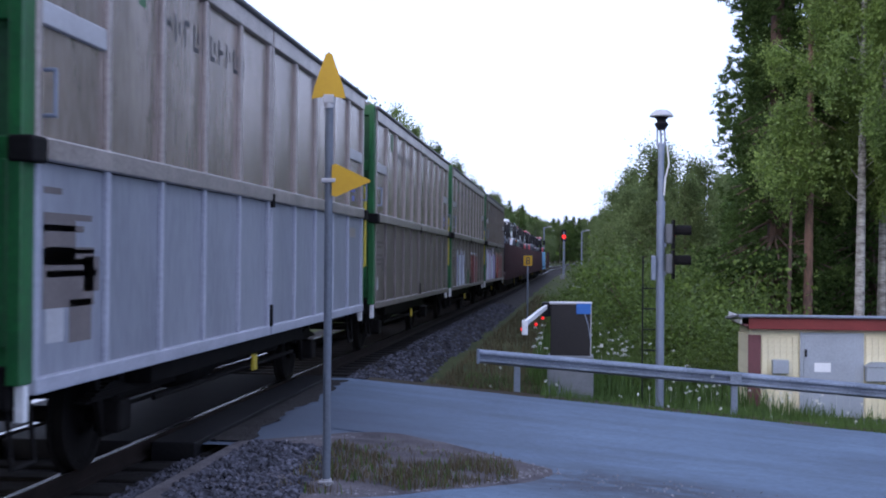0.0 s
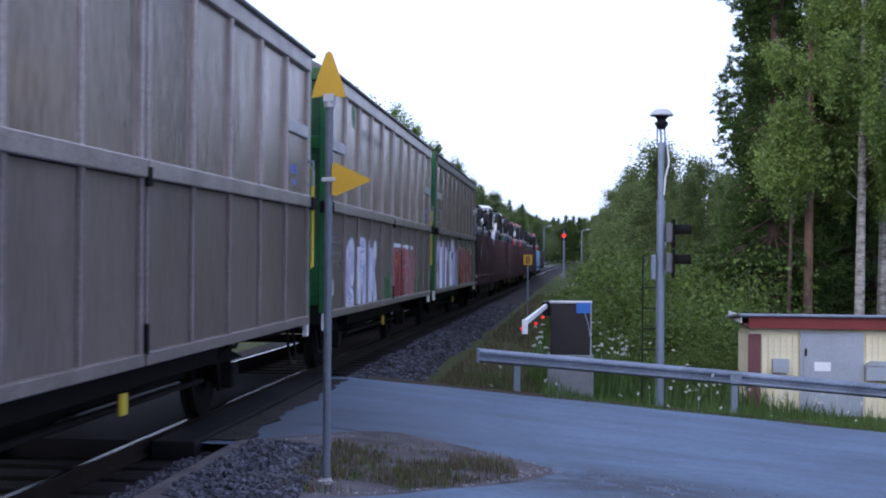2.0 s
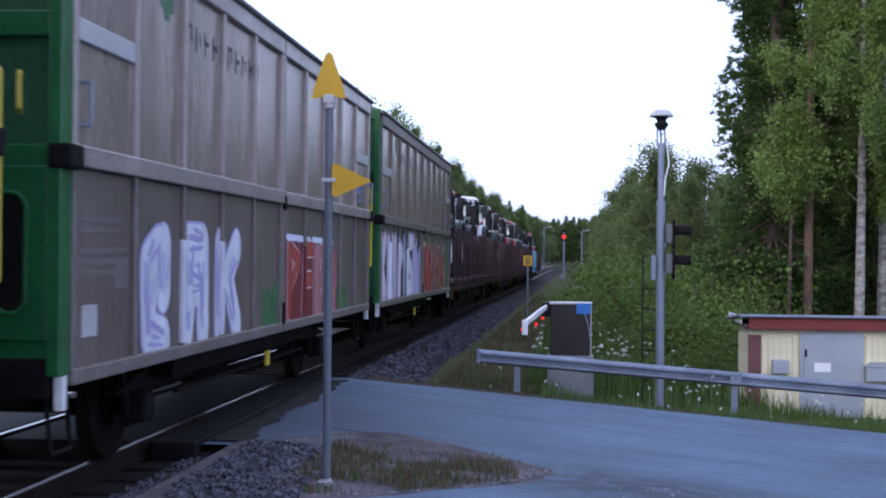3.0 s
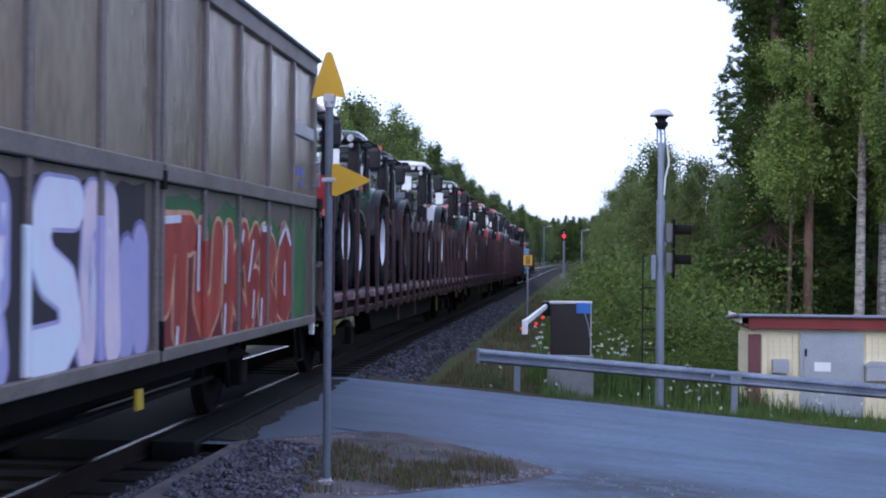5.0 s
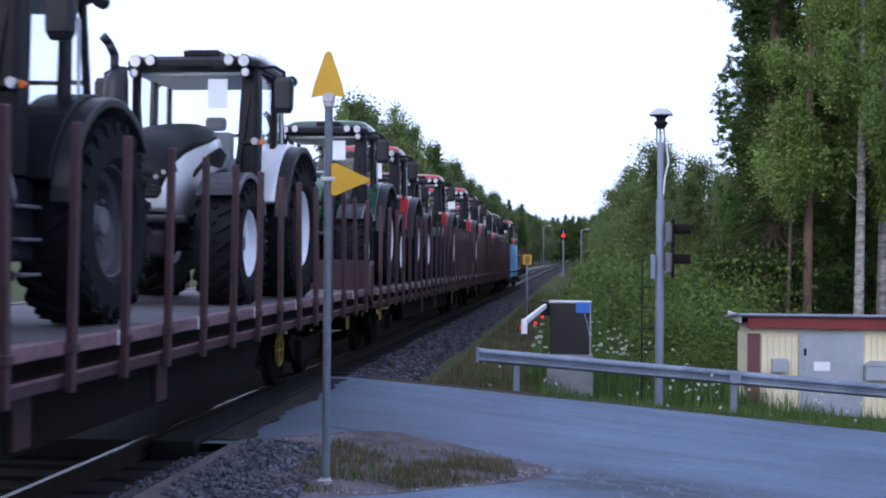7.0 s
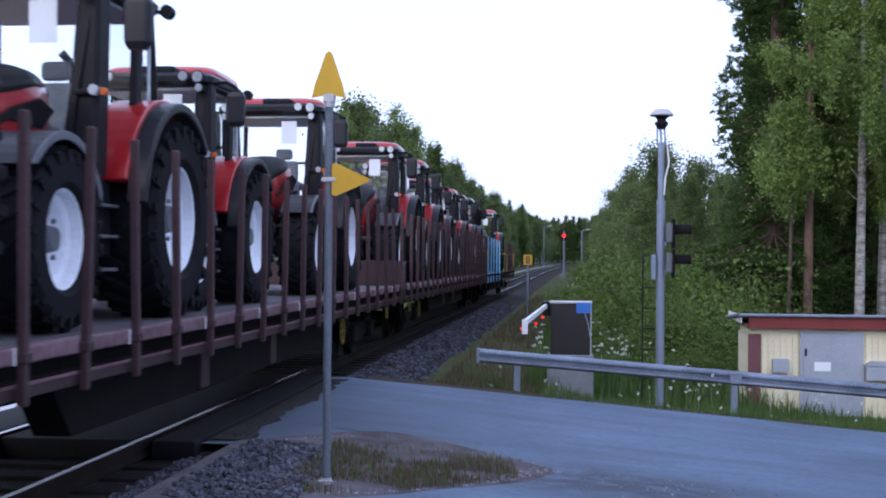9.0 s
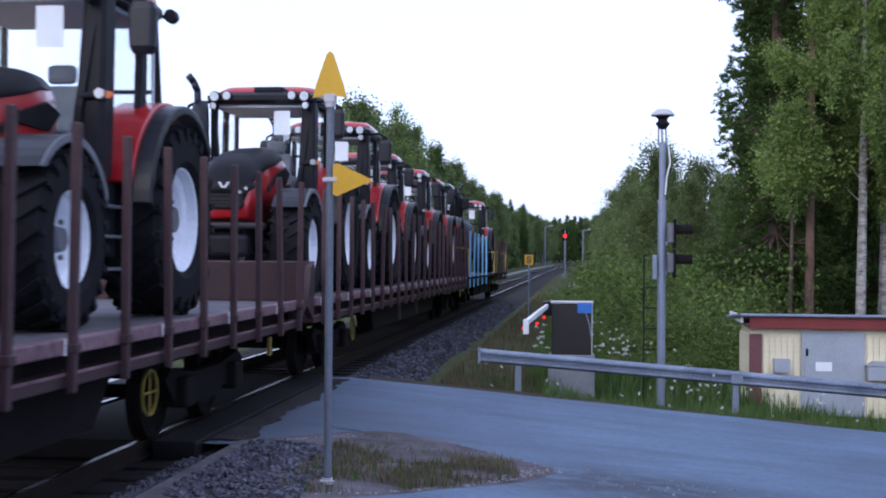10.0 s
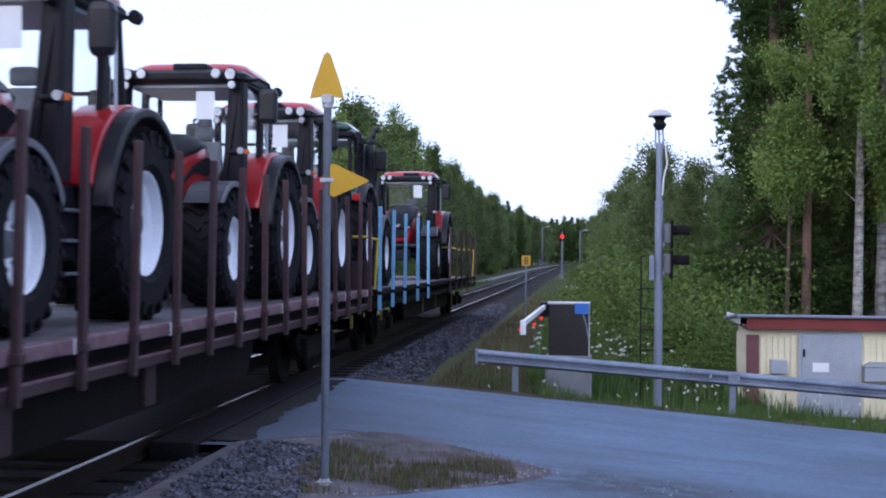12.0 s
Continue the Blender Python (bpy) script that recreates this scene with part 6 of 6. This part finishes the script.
        x, y, z, s = place(rnd)
        h = rnd.uniform(0.45, 0.85) * s
        for _ in range(9):
            a, r = rnd.uniform(0, 6.28), rnd.uniform(0, 0.07) * head
            cx, cy, cz, q = x + r * math.cos(a), y + r * math.sin(a), z + h + rnd.uniform(-0.02, 0.02), rnd.uniform(0.01, 0.022) * head
            k = len(v)
            v += [(cx - q, cy, cz), (cx, cy - q, cz + 0.006), (cx + q, cy, cz), (cx, cy + q, cz + 0.006), (cx, cy, cz + 0.02), (cx, cy, cz - 0.012)]
            f += [(k, k + 1, k + 4), (k + 1, k + 2, k + 4), (k + 2, k + 3, k + 4), (k + 3, k, k + 4), (k + 1, k, k + 5), (k + 2, k + 1, k + 5), (k + 3, k + 2, k + 5), (k, k + 3, k + 5)]
        k = len(v)
        v += [(x - 0.001, y, z + h * 0.5), (x + 0.001, y, z + h * 0.5), (x, y, z + h)]
        f += [(k, k + 1, k + 2)]
    return tagged(raw(name, v, f, "flower"), label, "wild flowers", kind="stuff")


def parsley_place(rnd):
    while True:
        x, y, z, s = slope_place(rnd)
        if noise.noise((x * 0.6, y * 0.2, 21)) > 0.12:
            return x, y, z, s * 1.15


def lane_place(rnd):
    y = rnd.uniform(40, 110)
    return rnd.uniform(-0.5, 1.6), y, 0.0 + ground_z(0.4, y), 1.2


def hut_place(rnd):
    x = rnd.uniform(1.6, 9)
    return x, 23.7 + 0.6 * rnd.rand(), ground_z(x, 24), 1.0


umbels("cow_parsley", 130, parsley_place, 31, "white cow parsley flowering on the slope")
umbels("lane_flowers", 260, lane_place, 32, "white flowers along the line")
def near_parsley_place(rnd):
    x, y = rnd.normal(1.15, 0.4), rnd.uniform(26, 36)
    return x + 0.02 * (y - 25), y, ground_z(x, y), 1.35


umbels("slope_flowers", 80, near_parsley_place, 35, "white cow parsley in flower beside the barrier", 0.6)
umbels("hut_flowers", 90, hut_place, 33, "white flowers in front of the hut", 0.55)
umbels("rail_flowers", 40, rail_place, 34, "small white flowers under the guardrail", 0.42)


# ---- trees and bushes ----
def cards(centres, rnd, lo, hi, aspect=0.6, droop=0.0):
    """Small bent leaves, one at each centre, as vertices and faces."""
    n = len(centres)
    c = np.asarray(centres)
    u = rnd.normal(size=(n, 3))
    u[:, 2] = u[:, 2] * (1 - droop) - droop * 1.2
    u /= np.linalg.norm(u, axis=1)[:, None]
    w = np.cross(u, rnd.normal(size=(n, 3)))
    w /= np.linalg.norm(w, axis=1)[:, None] + 1e-9
    s = rnd.uniform(lo, hi, n)[:, None]
    v = np.stack([c - u * s, c + w * s * aspect, c + u * s, c - w * s * aspect], axis=1).reshape(-1, 3)
    return v.tolist(), [(4 * i, 4 * i + 1, 4 * i + 2, 4 * i + 3) for i in range(n)]


def trunk(parent, h, r, bark, lean=0.0, branches=()):
    bm = bmesh.new()
    steps = 7
    pts = [Vector((lean * math.sin(i / steps * 2.2), lean * 0.6 * math.sin(i / steps * 3.1), h * i / steps)) for i in range(steps + 1)]
    for i in range(steps):
        rod(bm, pts[i] - Vector((0, 0, 0.02)), pts[i + 1] + Vector((0, 0, 0.02)), r * (1 - 0.88 * i / steps) + 0.01, r * (1 - 0.88 * (i + 1) / steps) + 0.01, 9)
    for a, b, q in branches:
        rod(bm, a, b, q, q * 0.3, 5)
    return part("trunk", bm, bark, parent)


def spruce(name, label, h, spread, seed, count, size, bare=0.06, material="needle"):
    """Whorls of boughs that sweep down and lift at the tip, each hung with short twigs."""
    rnd = np.random.RandomState(seed)
    top = tagged(new(name), label, "tree")
    pts, limbs = [], []
    z = h * bare
    while z < h * 0.985:
        k = z / h
        reach = spread * ((1 - k) ** 0.85) * (0.86 + 0.14 * math.sin(z * 1.7 + seed)) + 0.12
        for _ in range(9 if k < 0.75 else 6):
            a, ln = rnd.uniform(0, 6.28), reach * rnd.uniform(0.62, 1.0)
            sag = ln * rnd.uniform(0.22, 0.42)
            limbs.append(((0, 0, z), (math.cos(a) * ln * 0.8, math.sin(a) * ln * 0.8, z - sag), 0.0014 * h * (1 - k) + 0.012))
            m = max(6, int(ln / spread * 34))
            t = rnd.uniform(0.12, 1.0, m) ** 0.75
            across = rnd.normal(size=m) * 0.16 * ln * (1.1 - 0.75 * t)
            p = np.stack([math.cos(a) * ln * t - math.sin(a) * across, math.sin(a) * ln * t + math.cos(a) * across, z - sag * 1.5 * t + 0.55 * sag * t ** 3], axis=1)
            p[:, 2] -= rnd.rand(m) ** 1.5 * 0.32
            pts.append(p)
        z += h * rnd.uniform(0.011, 0.019)
    pts = np.concatenate(pts)
    rep = max(1, int(round(count / len(pts))))
    pts = np.concatenate([pts + rnd.normal(size=pts.shape) * (0.09, 0.09, 0.06) * np.array(size / 0.1) for _ in range(rep)])
    trunk(top, h, 0.009 * h + 0.03, "bark", 0.05, limbs[:160])
    v, f = cards(pts, rnd, size * 0.6, size * 1.3, 0.3, 0.4)
    raw("crown", v, f, material, top)
    return top


def hanging_birch(label, h, spread, seed, count, size, low, bark="birchbark", girth=0.0075, boughs=40, lean=0.12):
    """A birch whose thin twigs hang in strings from rising boughs, with gaps of shade between them."""
    rnd = np.random.RandomState(seed)
    top = tagged(new("birch_tree"), label, "tree")
    limbs, pts = [], []
    per = count // (boughs * 11)
    for i in range(boughs):
        k = low + (0.97 - low) * (i + rnd.rand()) / boughs
        q = (k - low) / (1 - low)
        ln = spread * (0.55 + 0.6 * math.sin(math.pi * min(1.0, q * 0.85 + 0.15))) * rnd.uniform(0.45, 1.1) * (1.0 - 0.45 * q)
        a, z = rnd.uniform(0, 6.28), h * k
        rise = ln * rnd.uniform(0.25, 0.7)
        tip = np.array((math.cos(a) * ln, math.sin(a) * ln, z + rise))
        limbs.append(((0, 0, z), tuple(tip), 0.006 + 0.005 * ln))
        for _ in range(11):
            t = rnd.uniform(0.3, 1.08)
            c = tip * t + np.array((0, 0, z)) * (1 - t)
            c[:2] += rnd.normal(size=2) * 0.16 * ln
            drop = rnd.uniform(0.35, 1.5) * (0.5 + 0.6 * t)
            u = rnd.rand(per) ** 0.85
            p = np.repeat(c[None, :], per, 0)
            p[:, 2] -= u * drop
            p += rnd.normal(size=(per, 3)) * (0.07 + 0.10 * (1 - u[:, None])) * (1, 1, 0.8)
            pts.append(p)
    trunk(top, h * 0.98, girth * h + 0.02, bark, lean, limbs)
    v, f = cards(np.concatenate(pts), rnd, size * 0.6, size * 1.3, 0.62, 0.35)
    raw("crown", v, f, "birchleaf", top)
    return top


def pine(label, h, seed, count, size):
    """A tall red-barked trunk, bare but for dead stubs, with its crown far up."""
    rnd = np.random.RandomState(seed)
    top = tagged(new("pine_tree"), label, "tree")
    limbs, pts = [], []
    for i in range(10):
        a, z, ln = rnd.uniform(0, 6.28), rnd.uniform(1.5, h * 0.55), rnd.uniform(0.5, 1.4)
        limbs.append(((0, 0, z), (math.cos(a) * ln, math.sin(a) * ln, z - ln * rnd.uniform(0.0, 0.6)), 0.018))
    for i in range(26):
        a, z, ln = rnd.uniform(0, 6.28), h * rnd.uniform(0.6, 1.0), rnd.uniform(0.8, 2.2)
        tip = np.array((math.cos(a) * ln, math.sin(a) * ln, z + 0.3 * ln))
        limbs.append(((0, 0, z), tuple(tip), 0.03))
        pts.append(tip * 0.9 + np.array((0, 0, z)) * 0.1 + rnd.normal(size=(count // 26, 3)) * (0.42, 0.42, 0.25))
    trunk(top, h, 0.125, "pinebark", 0.08, limbs)
    v, f = cards(np.concatenate(pts), rnd, size * 0.6, size * 1.3, 0.3, 0.1)
    raw("crown", v, f, "needle", top)
    return top


def broadleaf(name, label, h, spread, seed, count, size, bare=0.2, material="birchleaf", bark="birchbark", weep=0.4, lean=0.15, girth=0.011):
    rnd = np.random.RandomState(seed)
    top = tagged(new(name), label, "tree")
    limbs, pts = [], []
    nb = 46
    for i in range(nb):
        k = bare + (0.97 - bare) * (i + rnd.rand()) / nb
        z = h * k
        shape = math.sin(math.pi * min(1, max(0.08, (k - bare) / (1 - bare) * 0.8 + 0.2))) ** 0.7
        ln = spread * shape * rnd.uniform(0.5, 1.15) + 0.15
        a = rnd.uniform(0, 6.28)
        tip = np.array((math.cos(a) * ln, math.sin(a) * ln, min(z + ln * rnd.uniform(0.2, 0.7), h * 1.02)))
        limbs.append(((0, 0, z), tuple(tip), 0.012 + 0.01 * ln))
        for _ in range(5):
            t = rnd.uniform(0.35, 1.05)
            c = tip * t + np.array((0, 0, z)) * (1 - t)
            c[:2] += rnd.normal(size=2) * 0.2 * ln
            m = int(count / nb / 5)
            q = rnd.normal(size=(m, 3)) * (0.17 * spread ** 0.6) * rnd.uniform(0.5, 1.3)
            q[:, 2] *= 1.0 + weep
            q[:, 2] -= weep * np.abs(rnd.normal(size=m)) * 0.5
            pts.append(c + q)
    trunk(top, h * 0.98, girth * h + 0.02, bark, lean, limbs)
    v, f = cards(np.concatenate(pts), rnd, size * 0.6, size * 1.3, 0.62, 0.2)
    raw("crown", v, f, material, top)
    return top


def bush(label, w, h, seed, count, size, material="leafbush"):
    rnd = np.random.RandomState(seed)
    top = tagged(new("bush"), label, "bush", "bushes on the slope")
    stems = bmesh.new()
    pts = []
    for _ in range(16):
        a, r = rnd.uniform(0, 6.28), w * math.sqrt(rnd.rand()) * 0.5
        tip = np.array((math.cos(a) * r * 1.3, math.sin(a) * r * 1.3, h * rnd.uniform(0.45, 1.0)))
        rod(stems, (tip[0] * 0.3, tip[1] * 0.3, -0.1), tuple(tip), 0.012, 0.004, 5)
        m = count // 16
        t = rnd.uniform(0.15, 1.05, m)[:, None]
        pts.append(tip * t * (1, 1, 1) + rnd.normal(size=(m, 3)) * w * 0.11)
    part("stem", stems, "bark", top)
    v, f = cards(np.concatenate(pts), rnd, size * 0.6, size * 1.3, 0.55, 0.1)
    raw("foliage", v, f, material, top)
    return top


def put(ob, x, y, s=1.0, turn=0.0, sz=None, sink=0.1):
    ob.matrix_basis = Matrix.LocRotScale((x, y, ground_z(x, y) - sink), Euler((0, 0, radians(turn))), (s, s, sz or s))
    return ob


def copy_put(ob, x, y, s=1.0, turn=0.0, sz=None):
    return copy_thing(ob, Matrix.LocRotScale((x, y, ground_z(x, y) - 0.1), Euler((0, 0, radians(turn))), (s, s, sz or s))
                      @ Matrix.Diagonal((1 / ob.scale[0], 1 / ob.scale[1], 1 / ob.scale[2], 1)))


def woods():
    rnd = random.Random(4)
    # the tall group behind the hut
    put(spruce("spruce_tree", "tall dark green spruce behind the hut", 25, 2.75, 1, 210000, 0.05), 5.45, 35.4)
    s2 = spruce("spruce_tree", "tall dark green spruce at the forest edge", 18, 3.4, 2, 40000, 0.11, 0.03)
    put(s2, 9.4, 46)
    for x, y, s, a in ((6.9, 42, 1.15, 80), (11.5, 50, 1.0, 140), (14, 47, 0.9, 10), (12.5, 58, 1.1, 220), (8.2, 58, 0.9, 200), (16, 56, 1.0, 300), (19, 50, 1.0, 60), (10.4, 66, 0.75, 90), (9.0, 39.5, 1.0, 30), (11.2, 40.5, 1.05, 170), (7.0, 48, 0.8, 20)):
        copy_put(s2, x, y, s, a)
    put(pine("tall pine with a reddish bare trunk behind the hut", 17, 51, 9000, 0.09), 5.95, 33.4)
    b1 = put(hanging_birch("tall birch with pale trunk and light hanging leaves", 15.5, 2.6, 3, 125000, 0.04, 0.31), 7.2, 33.3)
    put(hanging_birch("young birch with light drooping leaves at the forest edge", 7.4, 1.25, 5, 15000, 0.042, 0.68, "bark", 0.005, 24), 5.3, 32.6)
    for x, y, s, a in ((9.3, 35.0, 1.0, 120), (8.3, 35.6, 1.1, 260), (10.2, 40, 1.05, 200)):
        copy_put(b1, x, y, s, a)
    # rounded trees along the line
    m1 = put(broadleaf("roadside_tree", "rounded green deciduous tree along the line", 9.6, 2.1, 7, 24000, 0.07, 0.06, "farleaf", "bark", 0.3), 4.7, 72)
    m2 = put(broadleaf("roadside_tree", "young green deciduous tree along the line", 8.4, 1.9, 8, 20000, 0.07, 0.05, "farleaf", "bark", 0.3), 4.2, 88)
    for x, y, s in ((5.6, 66, 0.78), (6.8, 70, 0.88), (3.6, 82, 0.82), (4.6, 98, 1.0), (4.0, 112, 0.95), (5.6, 84, 0.95), (4.6, 128, 1.0), (4.2, 146, 0.95), (5.5, 120, 1.1), (4.8, 168, 1.05), (4.4, 192, 1.0), (5.2, 220, 1.1), (6.0, 104, 1.1), (7.2, 92, 0.9), (6.2, 150, 1.15), (5.2, 255, 1.1), (7, 190, 1.2), (7.5, 240, 1.2), (6.2, 300, 1.2), (9.5, 110, 1.0), (9, 140, 1.1), (10.5, 86, 0.95)):
        copy_put(rnd.choice((m1, m2)), x, y, s * rnd.uniform(0.94, 1.04), rnd.uniform(0, 360), s * rnd.uniform(0.95, 1.05))
    # the forest west of the line
    f1 = put(broadleaf("forest_tree", "slim green birch in the wood west of the line", 11.5, 2.2, 9, 13000, 0.11, 0.12, "farleaf", "birchbark", 0.4), -15.2, 132)
    f2 = put(spruce("forest_spruce", "dark spruce in the wood west of the line", 12, 2.0, 10, 8000, 0.17, 0.12), -17, 120)
    f3 = put(broadleaf("forest_tree", "pale slender sapling in the wood west of the line", 12.0, 1.4, 12, 4200, 0.08, 0.15, "birchleaf", "bark", 0.2), -14.2, 84)
    for i in range(230):
        y = 78 + 345 * (i / 230) ** 1.35
        x = -14.0 - rnd.uniform(0, 2.2) - (i % 3) * 3.2 + max(0, (y - 200)) * 0.035
        s = rnd.uniform(0.9, 1.1)
        kind = rnd.choice((f3, f3, f1)) if y < 96 else rnd.choice((f3, f1, f1)) if y < 130 else rnd.choice((f1, f1, f2))
        if -x / y > 0.185:
            continue
        tall = s * (1.03 if y < 92 else 1.18 - 0.08 * sm(130, 230, y))
        copy_put(kind, x, y, s * (1.0 if y < 130 else 1.1), rnd.uniform(0, 360), tall)
    # the wood that closes the view
    for i in range(230):
        y = 420 + rnd.uniform(0, 90)
        x = -75 + 150 * i / 230
        s = rnd.uniform(0.95, 1.4)
        copy_put(rnd.choice((f2, f1, f1)), x, y, s * 1.35, rnd.uniform(0, 360), s)
    # the forest further east, behind the hut and the roadside trees
    for i in range(60):
        y = 52 + rnd.uniform(0, 130)
        x = 11 + y * 0.05 + rnd.uniform(0, 26)
        s = rnd.uniform(1.0, 1.35)
        copy_put(rnd.choice((f2, f2, f1)), x, y, s, rnd.uniform(0, 360), s * 1.1)
    # unseen trees added east of the road, to hold back light from the train's side
    for i in range(14):
        y = 26 + 20 * i / 14
        x = 19 + rnd.uniform(0, 14)
        s = rnd.uniform(1.0, 1.4)
        copy_put(rnd.choice((f2, f1)), x, y, s, rnd.uniform(0, 360), s * 1.1)
    # bushes
    u1 = put(bush("lush green bush on the slope", 2.2, 1.5, 41, 12000, 0.036), 2.6, 31)
    u2 = put(bush("low leafy shrub on the slope", 1.8, 1.25, 42, 11000, 0.032), 1.2, 36)
    for x, y, s in ((2.3, 29.5, 1.5), (3.1, 30.2, 1.45), (3.9, 29.6, 1.0), (4.6, 32.0, 1.2), (2.3, 32.5, 1.4), (3.2, 34.5, 1.8), (2.5, 37.0, 1.5), (3.3, 41.0, 1.9), (4.2, 38.5, 1.6), (5.3, 33.0, 1.0), (3.0, 46.0, 1.7), (3.6, 52.0, 2.0),
                    (4.0, 60.0, 2.2), (3.4, 66.0, 2.0), (1.9, 26.6, 0.75), (2.9, 26.9, 0.8), (0.9, 27.2, 0.55), (1.6, 29.6, 0.95), (2.6, 29.2, 1.0), (0.7, 31.0, 0.75), (1.2, 33.2, 0.9), (0.3, 35.2, 0.7), (2.9, 32.6, 1.2), (4.0, 33.6, 1.3), (0.9, 38.2, 0.95), (2.2, 39.4, 1.2), (3.3, 41.0, 1.35), (0.4, 45.5, 0.9), (4.9, 34.2, 1.15), (7.4, 29.6, 0.9), (5.9, 29.0, 0.8), (0.2, 50, 0.9), (1.6, 51, 1.2), (0.5, 62, 1.1), (1.1, 72, 1.2), (3.4, 29, 0.9), (4.4, 30.5, 1.1), (5.4, 31, 1.2), (2.0, 34, 1.0), (3.4, 36, 1.2), (4.6, 37, 1.3), (0.6, 41, 0.8), (1.6, 45, 1.1), (2.8, 48, 1.3), (4.2, 46, 1.4), (1.0, 55, 1.1), (2.4, 60, 1.3), (3.6, 56, 1.5), (6.6, 31.5, 1.1), (8.0, 31, 1.2), (9.4, 32, 1.3), (1.2, 28.5, 0.65), (2.2, 70, 1.3), (1.6, 85, 1.2), (2.6, 100, 1.5), (5.6, 43, 1.3), (2.4, 27.5, 0.6), (1.4, 120, 1.6), (2.6, 140, 2.0)):
        copy_put(rnd.choice((u1, u2)), x, y, s * rnd.uniform(0.9, 1.1), rnd.uniform(0, 360))
    for i in range(16):
        y = 84 + 200 * i / 16
        copy_put(rnd.choice((u1, u2)), -12.6 - rnd.uniform(0, 3), y, rnd.uniform(0.9, 1.8), rnd.uniform(0, 360))


woods()


# ---- movement ----
def run(t):
    """How far the train has come by t seconds."""
    return 9.2 * t + 0.02 * t * t


def on_track(q, t, half=5.0):
    y = q - run(t)
    z0, z1 = dip(y - half), dip(y + half)
    x0, x1 = track_x(y - half), track_x(y + half)
    return pose((x0 + x1) / 2, y, (z0 + z1) / 2, math.degrees(math.atan2(z1 - z0, 2 * half)), 0,
                -math.degrees(math.atan2(x1 - x0, 2 * half)))


def motions():
    times = [i * 0.5 for i in range(25)]
    for ob, q, half, own in MOVING:
        walk(ob, [(t, on_track(q, t, half) @ own) for t in times])
    ticks = [i / 15 for i in range(181)]
    for wheel, home, r in TURNING:
        walk(wheel, [(t, home @ Matrix.Rotation(run(t) / r, 4, "X")) for t in ticks])


motions()
